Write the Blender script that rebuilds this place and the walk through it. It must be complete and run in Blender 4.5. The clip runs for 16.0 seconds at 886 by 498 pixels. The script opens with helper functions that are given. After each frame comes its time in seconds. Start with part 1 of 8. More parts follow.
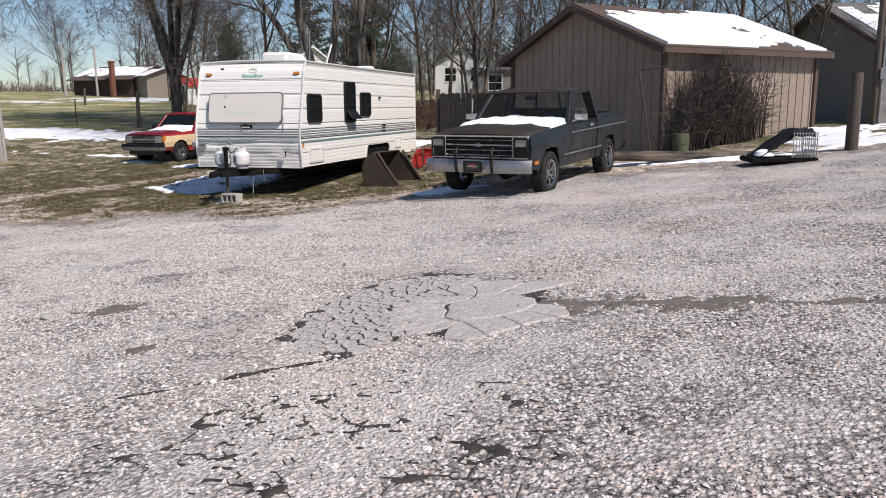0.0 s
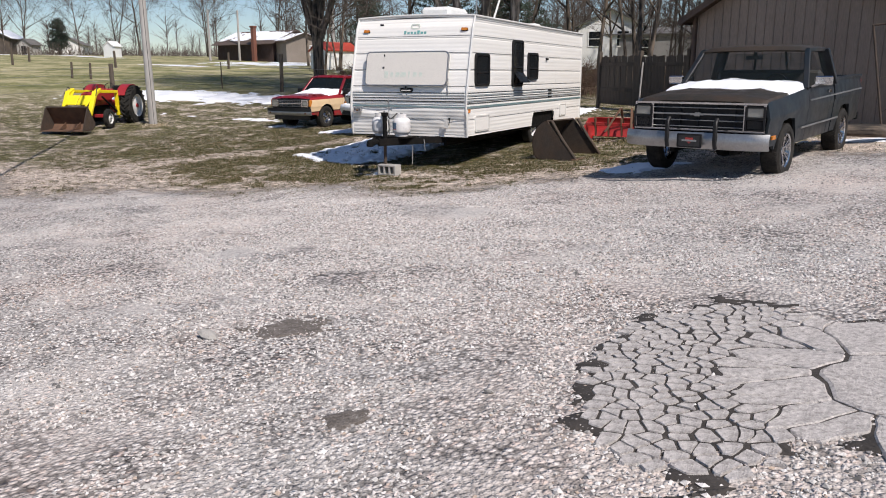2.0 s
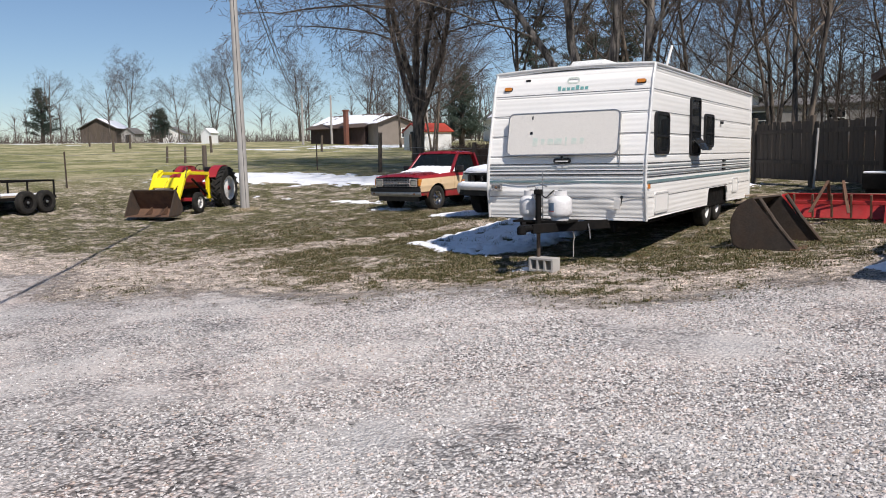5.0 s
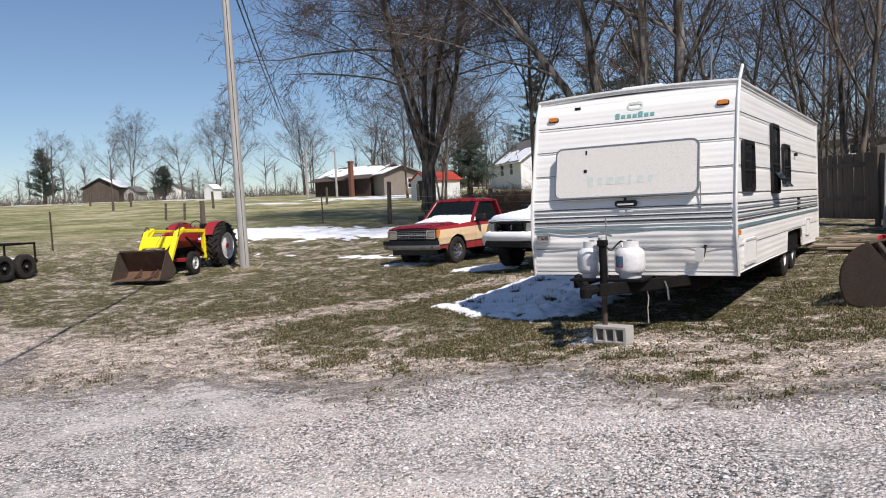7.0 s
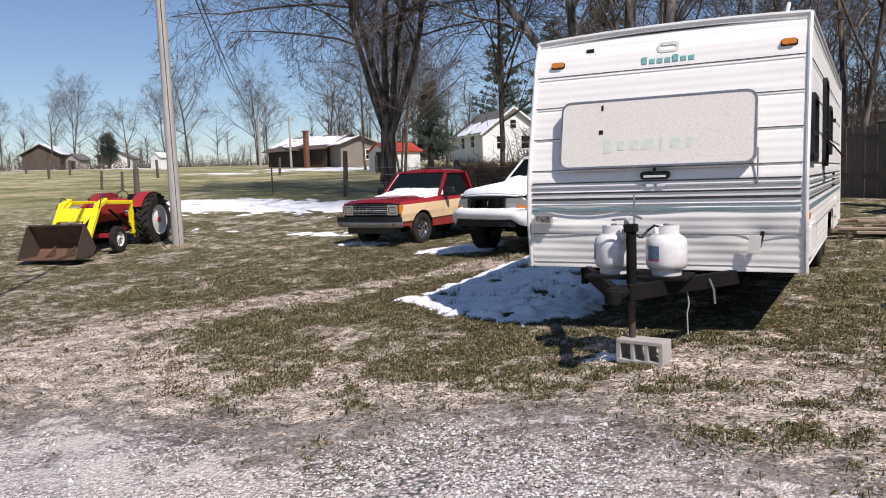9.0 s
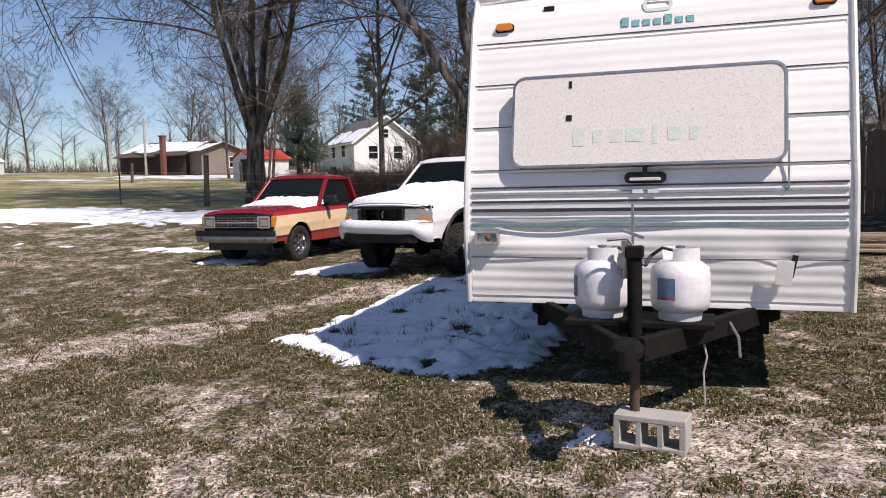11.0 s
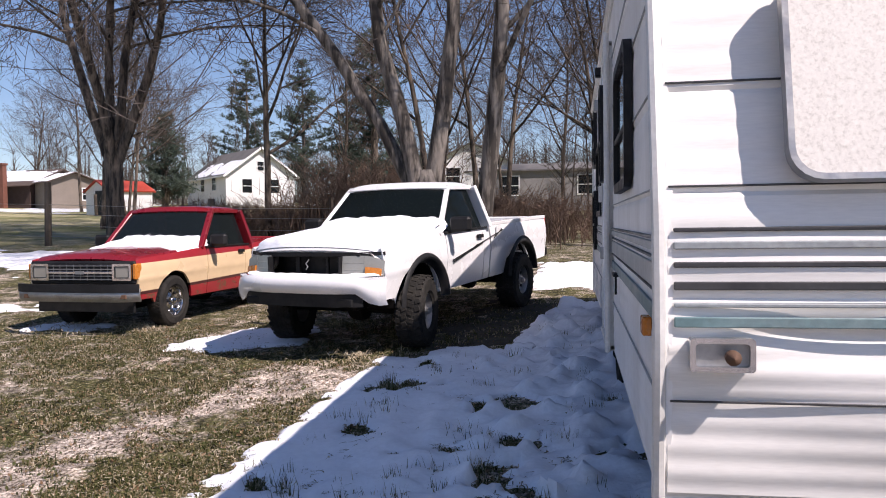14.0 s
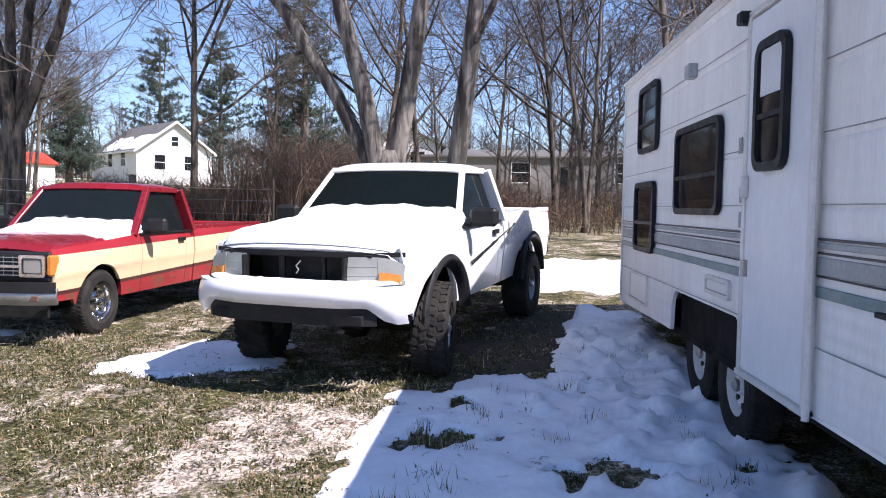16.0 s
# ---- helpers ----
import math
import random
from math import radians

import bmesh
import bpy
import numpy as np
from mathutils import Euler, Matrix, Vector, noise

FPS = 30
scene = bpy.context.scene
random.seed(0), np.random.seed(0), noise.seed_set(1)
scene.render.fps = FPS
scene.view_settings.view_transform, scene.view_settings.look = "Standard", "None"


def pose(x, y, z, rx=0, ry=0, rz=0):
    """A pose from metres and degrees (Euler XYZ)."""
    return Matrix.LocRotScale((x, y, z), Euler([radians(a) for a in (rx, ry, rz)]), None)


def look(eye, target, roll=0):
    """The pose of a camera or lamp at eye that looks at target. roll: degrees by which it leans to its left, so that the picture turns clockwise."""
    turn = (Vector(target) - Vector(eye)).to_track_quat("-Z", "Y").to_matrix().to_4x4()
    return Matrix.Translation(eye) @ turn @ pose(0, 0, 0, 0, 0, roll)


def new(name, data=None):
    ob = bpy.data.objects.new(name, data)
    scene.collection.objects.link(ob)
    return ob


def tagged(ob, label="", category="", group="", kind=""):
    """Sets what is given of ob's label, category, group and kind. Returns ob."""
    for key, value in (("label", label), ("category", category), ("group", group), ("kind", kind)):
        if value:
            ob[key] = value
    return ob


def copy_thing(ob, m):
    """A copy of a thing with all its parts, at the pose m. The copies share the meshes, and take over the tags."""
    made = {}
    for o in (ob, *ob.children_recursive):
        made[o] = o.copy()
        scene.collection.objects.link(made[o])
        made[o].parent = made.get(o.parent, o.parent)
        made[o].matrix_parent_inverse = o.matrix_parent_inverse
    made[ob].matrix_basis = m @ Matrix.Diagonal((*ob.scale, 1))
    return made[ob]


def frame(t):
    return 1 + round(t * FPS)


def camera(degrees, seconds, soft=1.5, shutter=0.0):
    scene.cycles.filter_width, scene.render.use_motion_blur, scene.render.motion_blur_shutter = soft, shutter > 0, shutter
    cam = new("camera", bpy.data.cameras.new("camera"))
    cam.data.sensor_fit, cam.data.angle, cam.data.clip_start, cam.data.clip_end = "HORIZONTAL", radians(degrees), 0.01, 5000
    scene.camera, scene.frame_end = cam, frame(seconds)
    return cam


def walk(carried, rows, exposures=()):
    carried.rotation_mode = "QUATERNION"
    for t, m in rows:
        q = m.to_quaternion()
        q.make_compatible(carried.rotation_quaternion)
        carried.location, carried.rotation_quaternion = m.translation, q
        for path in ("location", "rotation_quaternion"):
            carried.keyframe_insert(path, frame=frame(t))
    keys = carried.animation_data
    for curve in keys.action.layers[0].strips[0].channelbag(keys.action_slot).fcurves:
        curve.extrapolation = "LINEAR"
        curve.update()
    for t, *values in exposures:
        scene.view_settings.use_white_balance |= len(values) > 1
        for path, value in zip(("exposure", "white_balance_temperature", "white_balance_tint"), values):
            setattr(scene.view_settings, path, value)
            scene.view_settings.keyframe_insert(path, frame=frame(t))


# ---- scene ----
cam = camera(59.6, 16.0, soft=1.0)
PATH = [
    (0, (-0.027, 0.281, 1.679), (-0.592, 2.173, 1.316), -0.4),
    (0.5, (-0.433, 0.668, 1.661), (-1.106, 2.515, 1.252), -2.1),
    (1, (-0.786, 1.007, 1.633), (-1.558, 2.814, 1.224), -2.9),
    (1.5, (-1.197, 1.387, 1.623), (-2.04, 3.163, 1.217), -1.9),
    (2, (-1.641, 1.802, 1.575), (-2.491, 3.567, 1.133), -0),
    (2.5, (-2.069, 2.238, 1.573), (-3.038, 3.949, 1.17), -0.3),
    (3, (-2.483, 2.635, 1.559), (-3.429, 4.366, 1.193), -1.2),
    (3.5, (-2.908, 3.046, 1.512), (-3.819, 4.796, 1.149), -1.9),
    (4, (-3.427, 3.477, 1.443), (-4.355, 5.201, 1.001), -0.4),
    (4.5, (-3.861, 3.972, 1.429), (-4.775, 5.716, 1.047), -1.5),
    (5, (-4.293, 4.407, 1.355), (-5.342, 6.097, 1.121), -1),
    (5.2, (-4.456, 4.558, 1.341), (-5.491, 6.257, 1.104), -0.1),
    (7.3, (-6.069, 6.405, 1.339), (-7.138, 8.093, 1.241), -3),
    (7.5, (-6.261, 6.618, 1.307), (-7.334, 8.303, 1.201), -3.1),
    (8, (-6.553, 7.097, 1.306), (-7.611, 8.789, 1.171), -2.9),
    (8.5, (-6.813, 7.575, 1.343), (-7.831, 9.29, 1.189), -2.2),
    (9, (-7.138, 8.012, 1.311), (-8.105, 9.753, 1.132), -1.9),
    (9.5, (-7.404, 8.531, 1.27), (-8.314, 10.303, 1.085), -1.9),
    (10, (-7.737, 8.989, 1.264), (-8.571, 10.799, 1.093), -1.9),
    (10.2, (-7.904, 9.158, 1.278), (-8.688, 10.989, 1.102), -1.8),
    (12.3, (-9.391, 11.229, 1.183), (-9.921, 13.155, 1.084), -0.7),
    (12.5, (-9.58, 11.465, 1.191), (-10.077, 13.4, 1.101), -0.7),
    (13, (-9.849, 11.944, 1.204), (-10.281, 13.895, 1.122), -0.8),
    (13.5, (-10.091, 12.454, 1.242), (-10.469, 14.416, 1.166), -0.7),
    (14, (-10.373, 12.919, 1.266), (-10.709, 14.889, 1.197), -0.8),
    (14.5, (-10.596, 13.41, 1.251), (-10.901, 15.386, 1.191), -1.2),
    (15, (-10.887, 13.836, 1.272), (-11.145, 15.819, 1.204), -1.1),
    (15.5, (-11.181, 14.173, 1.296), (-11.386, 16.161, 1.222), -0.6),
    (16, (-11.559, 14.549, 1.322), (-11.675, 16.543, 1.215), 0.9),
]
LIGHT = [(0.0, -0.03, 6700, 14), (5.0, 0.0, 6580, 13), (9.0, 0.08, 6620, 16), (12.5, 0.15, 6750, 22), (13.5, 0.24, 6750, 23), (14.5, 0.46, 6650, 23), (15.2, 0.73, 6450, 23), (16.0, 0.97, 6250, 21)]
walk(cam, [(t, look(eye, target, roll)) for t, eye, target, roll in PATH], LIGHT)

# ---- light ----
SUN = Vector((0.754, -0.44, 1.0)).normalized()
world = bpy.data.worlds.new("sky")
scene.world = world
world.use_nodes = True
sky = world.node_tree.nodes.new("ShaderNodeTexSky")
sky.sky_type = "NISHITA"
sky.sun_disc = False
sky.sun_elevation = math.asin(SUN.z)
sky.sun_rotation = math.atan2(SUN.x, SUN.y)
sky.air_density, sky.dust_density, sky.ozone_density = 1.0, 0.05, 5.0
world.node_tree.nodes["Background"].inputs[1].default_value = 0.092
world.node_tree.links.new(sky.outputs[0], world.node_tree.nodes["Background"].inputs[0])
sun = new("sun", bpy.data.lights.new("sun", "SUN"))
sun.data.energy, sun.data.angle, sun.data.color = 5.0, radians(0.55), (1.0, 0.955, 0.89)
sun.matrix_world = look(tuple(SUN * 60), (0, 0, 0))

# ---- materials ----


def nodes_of(name):
    m = bpy.data.materials.new(name)
    m.use_nodes = True
    nt = m.node_tree
    return m, nt, nt.nodes["Principled BSDF"]


def add(nt, kind, **inputs):
    n = nt.nodes.new(kind)
    for k, v in inputs.items():
        n.inputs[k.replace("_", " ")].default_value = v
    return n


def ramp(nt, src, stops):
    r = nt.nodes.new("ShaderNodeValToRGB")
    el = r.color_ramp.elements
    while len(el) < len(stops):
        el.new(0.5)
    for e, (p, c) in zip(el, stops):
        e.position = p
        e.color = (*c, 1) if isinstance(c, tuple) else (c, c, c, 1)
    nt.links.new(src, r.inputs[0])
    return r.outputs[0]


def mix(nt, fac, a, b, mode="MIX"):
    n = nt.nodes.new("ShaderNodeMix")
    n.data_type, n.blend_type = "RGBA", mode
    for sock, v in ((n.inputs[0], fac), (n.inputs[6], a), (n.inputs[7], b)):
        if isinstance(v, (int, float)):
            sock.default_value = v if sock.type == "VALUE" else (v, v, v, 1)
        elif isinstance(v, tuple):
            sock.default_value = (*v[:3], 1)
        else:
            nt.links.new(v, sock)
    return n.outputs[2]


def noise_of(nt, vec, scale, detail=4, rough=0.55):
    n = add(nt, "ShaderNodeTexNoise", Scale=scale, Detail=detail, Roughness=rough)
    nt.links.new(vec, n.inputs["Vector"])
    return n.outputs[0]


def maths(nt, op, a, b=0.0, clamp=False):
    n = nt.nodes.new("ShaderNodeMath")
    n.operation, n.use_clamp = op, clamp
    for sock, v in zip(n.inputs, (a, b)):
        if isinstance(v, (int, float)):
            sock.default_value = v
        else:
            nt.links.new(v, sock)
    return n.outputs[0]


def bump(nt, bsdf, height, strength=0.3, dist=0.02):
    b = add(nt, "ShaderNodeBump", Strength=strength, Distance=dist)
    nt.links.new(height, b.inputs["Height"])
    nt.links.new(b.outputs[0], bsdf.inputs["Normal"])


def surf(name, col, worn=None, rough=0.6, metal=0.0, big=2.5, fine=45, amount=0.5, relief=0.15, stretch=(1, 1, 1), coat=0.0, grit=0.18, edge=(0.38, 0.72)):
    """A surface with stains at one scale, grain at another and fine relief."""
    m, nt, b = nodes_of(name)
    tc = nt.nodes.new("ShaderNodeTexCoord")
    mp = nt.nodes.new("ShaderNodeMapping")
    mp.inputs["Scale"].default_value = stretch
    nt.links.new(tc.outputs["Object"], mp.inputs["Vector"])
    v = mp.outputs[0]
    worn = worn or tuple(c * 0.65 for c in col)
    stain = ramp(nt, noise_of(nt, v, big, 6, 0.65), [(edge[0], 0.0), (edge[1], amount)])
    grain = ramp(nt, noise_of(nt, v, fine, 3), [(0.3, 1 - grit), (0.7, 1 + 0.66 * grit)])
    c = mix(nt, stain, col, worn)
    c = mix(nt, 1.0, c, grain, "MULTIPLY")
    nt.links.new(c, b.inputs["Base Color"])
    rr = ramp(nt, noise_of(nt, v, big * 2.3, 4), [(0.3, max(0.02, rough - 0.12)), (0.7, min(1, rough + 0.12))])
    nt.links.new(rr, b.inputs["Roughness"])
    b.inputs["Metallic"].default_value = metal
    b.inputs["Coat Weight"].default_value = coat
    if relief:
        bump(nt, b, noise_of(nt, v, fine, 4), relief, 0.01)
    return m


def glassy(name, col=(0.02, 0.025, 0.03), alpha=0.75, rough=0.04, ior=1.33):
    m, nt, b = nodes_of(name)
    b.inputs["Base Color"].default_value = (*col, 1)
    b.inputs["Roughness"].default_value = rough
    b.inputs["IOR"].default_value = ior
    tc = nt.nodes.new("ShaderNodeTexCoord")
    film = ramp(nt, noise_of(nt, tc.outputs["Object"], 5, 5), [(0.35, alpha), (0.75, min(1.0, alpha + 0.12))])
    nt.links.new(film, b.inputs["Alpha"])
    return m


M = {}
M["siding"] = surf("siding", (0.85, 0.83, 0.79), (0.66, 0.63, 0.57), 0.42, 0, 1.3, 60, 0.35, 0.0, (0.35, 0.35, 3), grit=0.05)
# grime streaks are real; base is whiter than siding to offset the wall's shade
M["siding_grime_lifted"] = surf("siding_grime_lifted", (0.90, 0.885, 0.86), (0.60, 0.57, 0.52), 0.5, 0, 1.5, 40, 0.45, 0.0, (2.4, 2.4, 0.35), grit=0.06)
M["cover"] = surf("cover", (0.72, 0.685, 0.63), (0.30, 0.28, 0.23), 0.6, 0, 75, 90, 0.45, 0.03, grit=0.1, edge=(0.5, 0.7))
M["trim_alu"] = surf("trim_alu", (0.74, 0.73, 0.70), (0.45, 0.43, 0.39), 0.45, 0.15, 3, 50, 0.5, 0.05, grit=0.08)
M["stripe_black"] = surf("stripe_black", (0.025, 0.025, 0.028), (0.10, 0.10, 0.10), 0.45, 0, 3, 40, 0.6, 0.05)
M["stripe_teal"] = surf("stripe_teal", (0.13, 0.22, 0.23), (0.32, 0.36, 0.36), 0.45, 0, 2, 40, 0.7, 0.05)
M["stripe_grey"] = surf("stripe_grey", (0.28, 0.31, 0.32), (0.42, 0.43, 0.42), 0.45, 0, 2, 40, 0.7, 0.05)
M["black_plastic"] = surf("black_plastic", (0.010, 0.010, 0.011), (0.03, 0.03, 0.03), 0.5, 0, 6, 90, 0.6, 0.1, grit=0.1)
M["rubber"] = surf("rubber", (0.018, 0.0175, 0.017), (0.06, 0.054, 0.046), 0.85, 0, 5, 60, 0.7, 0.25)
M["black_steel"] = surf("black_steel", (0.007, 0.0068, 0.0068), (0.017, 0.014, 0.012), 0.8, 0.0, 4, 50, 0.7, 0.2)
M["rust"] = surf("rust", (0.16, 0.085, 0.05), (0.07, 0.045, 0.035), 0.85, 0.15, 3, 40, 0.8, 0.3)
M["rust_dark"] = surf("rust_dark", (0.058, 0.045, 0.036), (0.10, 0.062, 0.04), 0.85, 0.15, 2.5, 35, 0.8, 0.35)
M["chrome"] = surf("chrome", (0.62, 0.62, 0.63), (0.30, 0.27, 0.24), 0.16, 1.0, 4, 60, 0.5, 0.03, grit=0.06)
M["dull_metal"] = surf("dull_metal", (0.42, 0.42, 0.42), (0.2, 0.19, 0.18), 0.42, 0.85, 4, 50, 0.6, 0.1, grit=0.1)
M["amber"] = surf("amber", (0.58, 0.20, 0.03), (0.4, 0.13, 0.02), 0.25, 0, 8, 90, 0.3, 0.05)
M["lamp_clear"] = surf("lamp_clear", (0.34, 0.335, 0.30), (0.22, 0.215, 0.18), 0.15, 0.2, 5, 60, 0.4, 0.05, grit=0.05)
M["tank_white"] = surf("tank_white", (0.74, 0.73, 0.72), (0.42, 0.38, 0.36), 0.4, 0, 4, 40, 0.6, 0.06, grit=0.06)
M["concrete"] = surf("concrete", (0.42, 0.40, 0.37), (0.28, 0.26, 0.24), 0.9, 0, 6, 90, 0.5, 0.4)
M["win_dark"] = glassy("win_dark", (0.012, 0.014, 0.016), 0.93)
M["win_car"] = glassy("win_car", (0.010, 0.014, 0.015), 0.72)
M["win_black"] = glassy("win_black", (0.006, 0.009, 0.009), 0.85, 0.05, 1.22)
M["win_clear"] = glassy("win_clear", (0.02, 0.028, 0.03), 0.08)
M["white_blind"] = surf("white_blind", (0.72, 0.73, 0.74), (0.55, 0.56, 0.58), 0.7, 0, 3, 40, 0.4, 0.05, grit=0.05)
M["door_white"] = surf("door_white", (0.82, 0.83, 0.85), (0.62, 0.62, 0.62), 0.42, 0, 1.8, 35, 0.5, 0.04, (1, 1, 0.5), grit=0.04)
M["cabin"] = surf("cabin", (0.05, 0.048, 0.046), (0.09, 0.085, 0.08), 0.8, 0, 4, 60, 0.5, 0.2)
M["roof_white"] = surf("roof_white", (0.74, 0.74, 0.72), (0.45, 0.44, 0.4), 0.6, 0, 2, 40, 0.5, 0.1)
M["snow"] = surf("snow", (0.86, 0.88, 0.92), (0.76, 0.79, 0.85), 0.75, 0, 2.0, 22, 0.6, 0.45, grit=0.05)
M["bark"] = surf("bark", (0.17, 0.135, 0.105), (0.028, 0.023, 0.02), 0.95, 0, 6, 18, 1.0, 1.0, (1, 1, 0.2), edge=(0.40, 0.58))
M["bark_pale"] = surf("bark_pale", (0.24, 0.21, 0.18), (0.045, 0.038, 0.032), 0.95, 0, 4.5, 14, 1.0, 1.0, (1, 1, 0.16), edge=(0.42, 0.56))
M["twig"] = surf("twig", (0.10, 0.08, 0.068), (0.036, 0.027, 0.023), 0.9, 0, 3, 40, 0.6, 0.1)
M["brush"] = surf("brush", (0.20, 0.13, 0.09), (0.10, 0.065, 0.05), 0.9, 0, 1.5, 40, 0.7, 0.1)
M["needles"] = surf("needles", (0.042, 0.066, 0.046), (0.022, 0.034, 0.026), 0.75, 0, 0.9, 30, 0.8, 0.0)
M["leaf_dead"] = surf("leaf_dead", (0.16, 0.10, 0.06), (0.09, 0.055, 0.035), 0.8, 0, 3, 40, 0.7, 0.1)
M["wood_old"] = surf("wood_old", (0.105, 0.082, 0.062), (0.05, 0.04, 0.033), 0.9, 0, 2, 30, 0.8, 0.5, (1, 1, 0.12))
M["wood_grey"] = surf("wood_grey", (0.43, 0.41, 0.385), (0.24, 0.22, 0.20), 0.9, 0, 2, 30, 0.7, 0.5, (1, 1, 0.1))
M["plank"] = surf("plank", (0.34, 0.27, 0.20), (0.20, 0.16, 0.12), 0.85, 0, 2, 40, 0.7, 0.4, (0.15, 1, 1))
M["shed_wall"] = surf("shed_wall", (0.30, 0.235, 0.195), (0.19, 0.148, 0.122), 0.85, 0, 1.2, 30, 0.6, 0.25, (1, 1, 0.2))
M["shed_trim"] = surf("shed_trim", (0.10, 0.065, 0.05), (0.06, 0.045, 0.04), 0.8, 0, 2, 30, 0.6, 0.3)
M["roof_brown"] = surf("roof_brown", (0.10, 0.07, 0.055), (0.06, 0.045, 0.038), 0.8, 0, 2, 40, 0.7, 0.3)
M["house_brown"] = surf("house_brown", (0.06, 0.036, 0.032), (0.04, 0.028, 0.026), 0.85, 0, 1, 20, 0.6, 0.2)
M["brick_red"] = surf("brick_red", (0.19, 0.075, 0.05), (0.12, 0.055, 0.042), 0.9, 0, 2, 25, 0.6, 0.3)
M["house_tan"] = surf("house_tan", (0.22, 0.185, 0.155), (0.16, 0.135, 0.115), 0.85, 0, 1, 20, 0.6, 0.2)
M["house_white"] = surf("house_white", (0.78, 0.78, 0.77), (0.60, 0.60, 0.60), 0.7, 0, 0.8, 15, 0.5, 0.1)
M["house_grey"] = surf("house_grey", (0.27, 0.26, 0.255), (0.2, 0.19, 0.185), 0.85, 0, 0.8, 15, 0.5, 0.1)
M["roof_grey"] = surf("roof_grey", (0.12, 0.115, 0.11), (0.2, 0.19, 0.18), 0.85, 0, 1, 15, 0.6, 0.2)
M["roof_red"] = surf("roof_red", (0.52, 0.075, 0.045), (0.36, 0.06, 0.04), 0.5, 0.1, 1, 15, 0.5, 0.1)
M["paint_red"] = surf("paint_red", (0.235, 0.012, 0.02), (0.13, 0.012, 0.016), 0.30, 0.1, 1.5, 60, 0.5, 0.04, coat=0.4, grit=0.04)
M["paint_tan"] = surf("paint_tan", (0.72, 0.52, 0.31), (0.60, 0.42, 0.25), 0.35, 0.0, 1.5, 60, 0.4, 0.04, coat=0.3, grit=0.04)
M["paint_white"] = surf("paint_white", (0.80, 0.80, 0.80), (0.68, 0.67, 0.65), 0.30, 0, 1.2, 50, 0.4, 0.03, coat=0.3, grit=0.03)
M["paint_blue"] = surf("paint_blue", (0.009, 0.016, 0.022), (0.028, 0.022, 0.018), 0.42, 0.0, 1.6, 45, 0.75, 0.1, grit=0.1)
M["paint_hood"] = surf("paint_hood", (0.022, 0.020, 0.015), (0.06, 0.036, 0.022), 0.6, 0.0, 2.2, 40, 0.8, 0.2)
M["tractor_red"] = surf("tractor_red", (0.33, 0.022, 0.028), (0.18, 0.025, 0.025), 0.4, 0, 3, 40, 0.5, 0.08, grit=0.08)
M["tractor_yellow"] = surf("tractor_yellow", (0.86, 0.70, 0.015), (0.62, 0.48, 0.02), 0.4, 0, 3, 40, 0.4, 0.06, grit=0.07)
M["implement_red"] = surf("implement_red", (0.40, 0.02, 0.02), (0.16, 0.03, 0.025), 0.5, 0, 3, 40, 0.6, 0.1)
M["rim_white"] = surf("rim_white", (0.72, 0.72, 0.70), (0.42, 0.38, 0.33), 0.45, 0, 4, 50, 0.6, 0.06, grit=0.08)
M["plate_black"] = surf("plate_black", (0.03, 0.03, 0.03), (0.06, 0.05, 0.05), 0.4, 0, 5, 60, 0.4, 0.05)
M["label_red"] = surf("label_red", (0.50, 0.06, 0.05), (0.35, 0.06, 0.05), 0.5, 0, 5, 60, 0.4, 0.05)
M["label_blue"] = surf("label_blue", (0.09, 0.16, 0.25), (0.3, 0.36, 0.4), 0.5, 0, 5, 60, 0.6, 0.05)
M["cable"] = surf("cable", (0.02, 0.02, 0.02), (0.05, 0.05, 0.05), 0.6, 0, 3, 40, 0.4, 0.1)
M["green_paint"] = surf("green_paint", (0.075, 0.08, 0.045), (0.10, 0.11, 0.05), 0.7, 0, 3, 40, 0.5, 0.1)

# matt blacks: dusty steel, old plastic and rubber shine little
for nm, spec in (("black_steel", 0.12), ("black_plastic", 0.25), ("rubber", 0.15)):
    M[nm].node_tree.nodes["Principled BSDF"].inputs["Specular IOR Level"].default_value = spec

# ---- mesh helpers ----


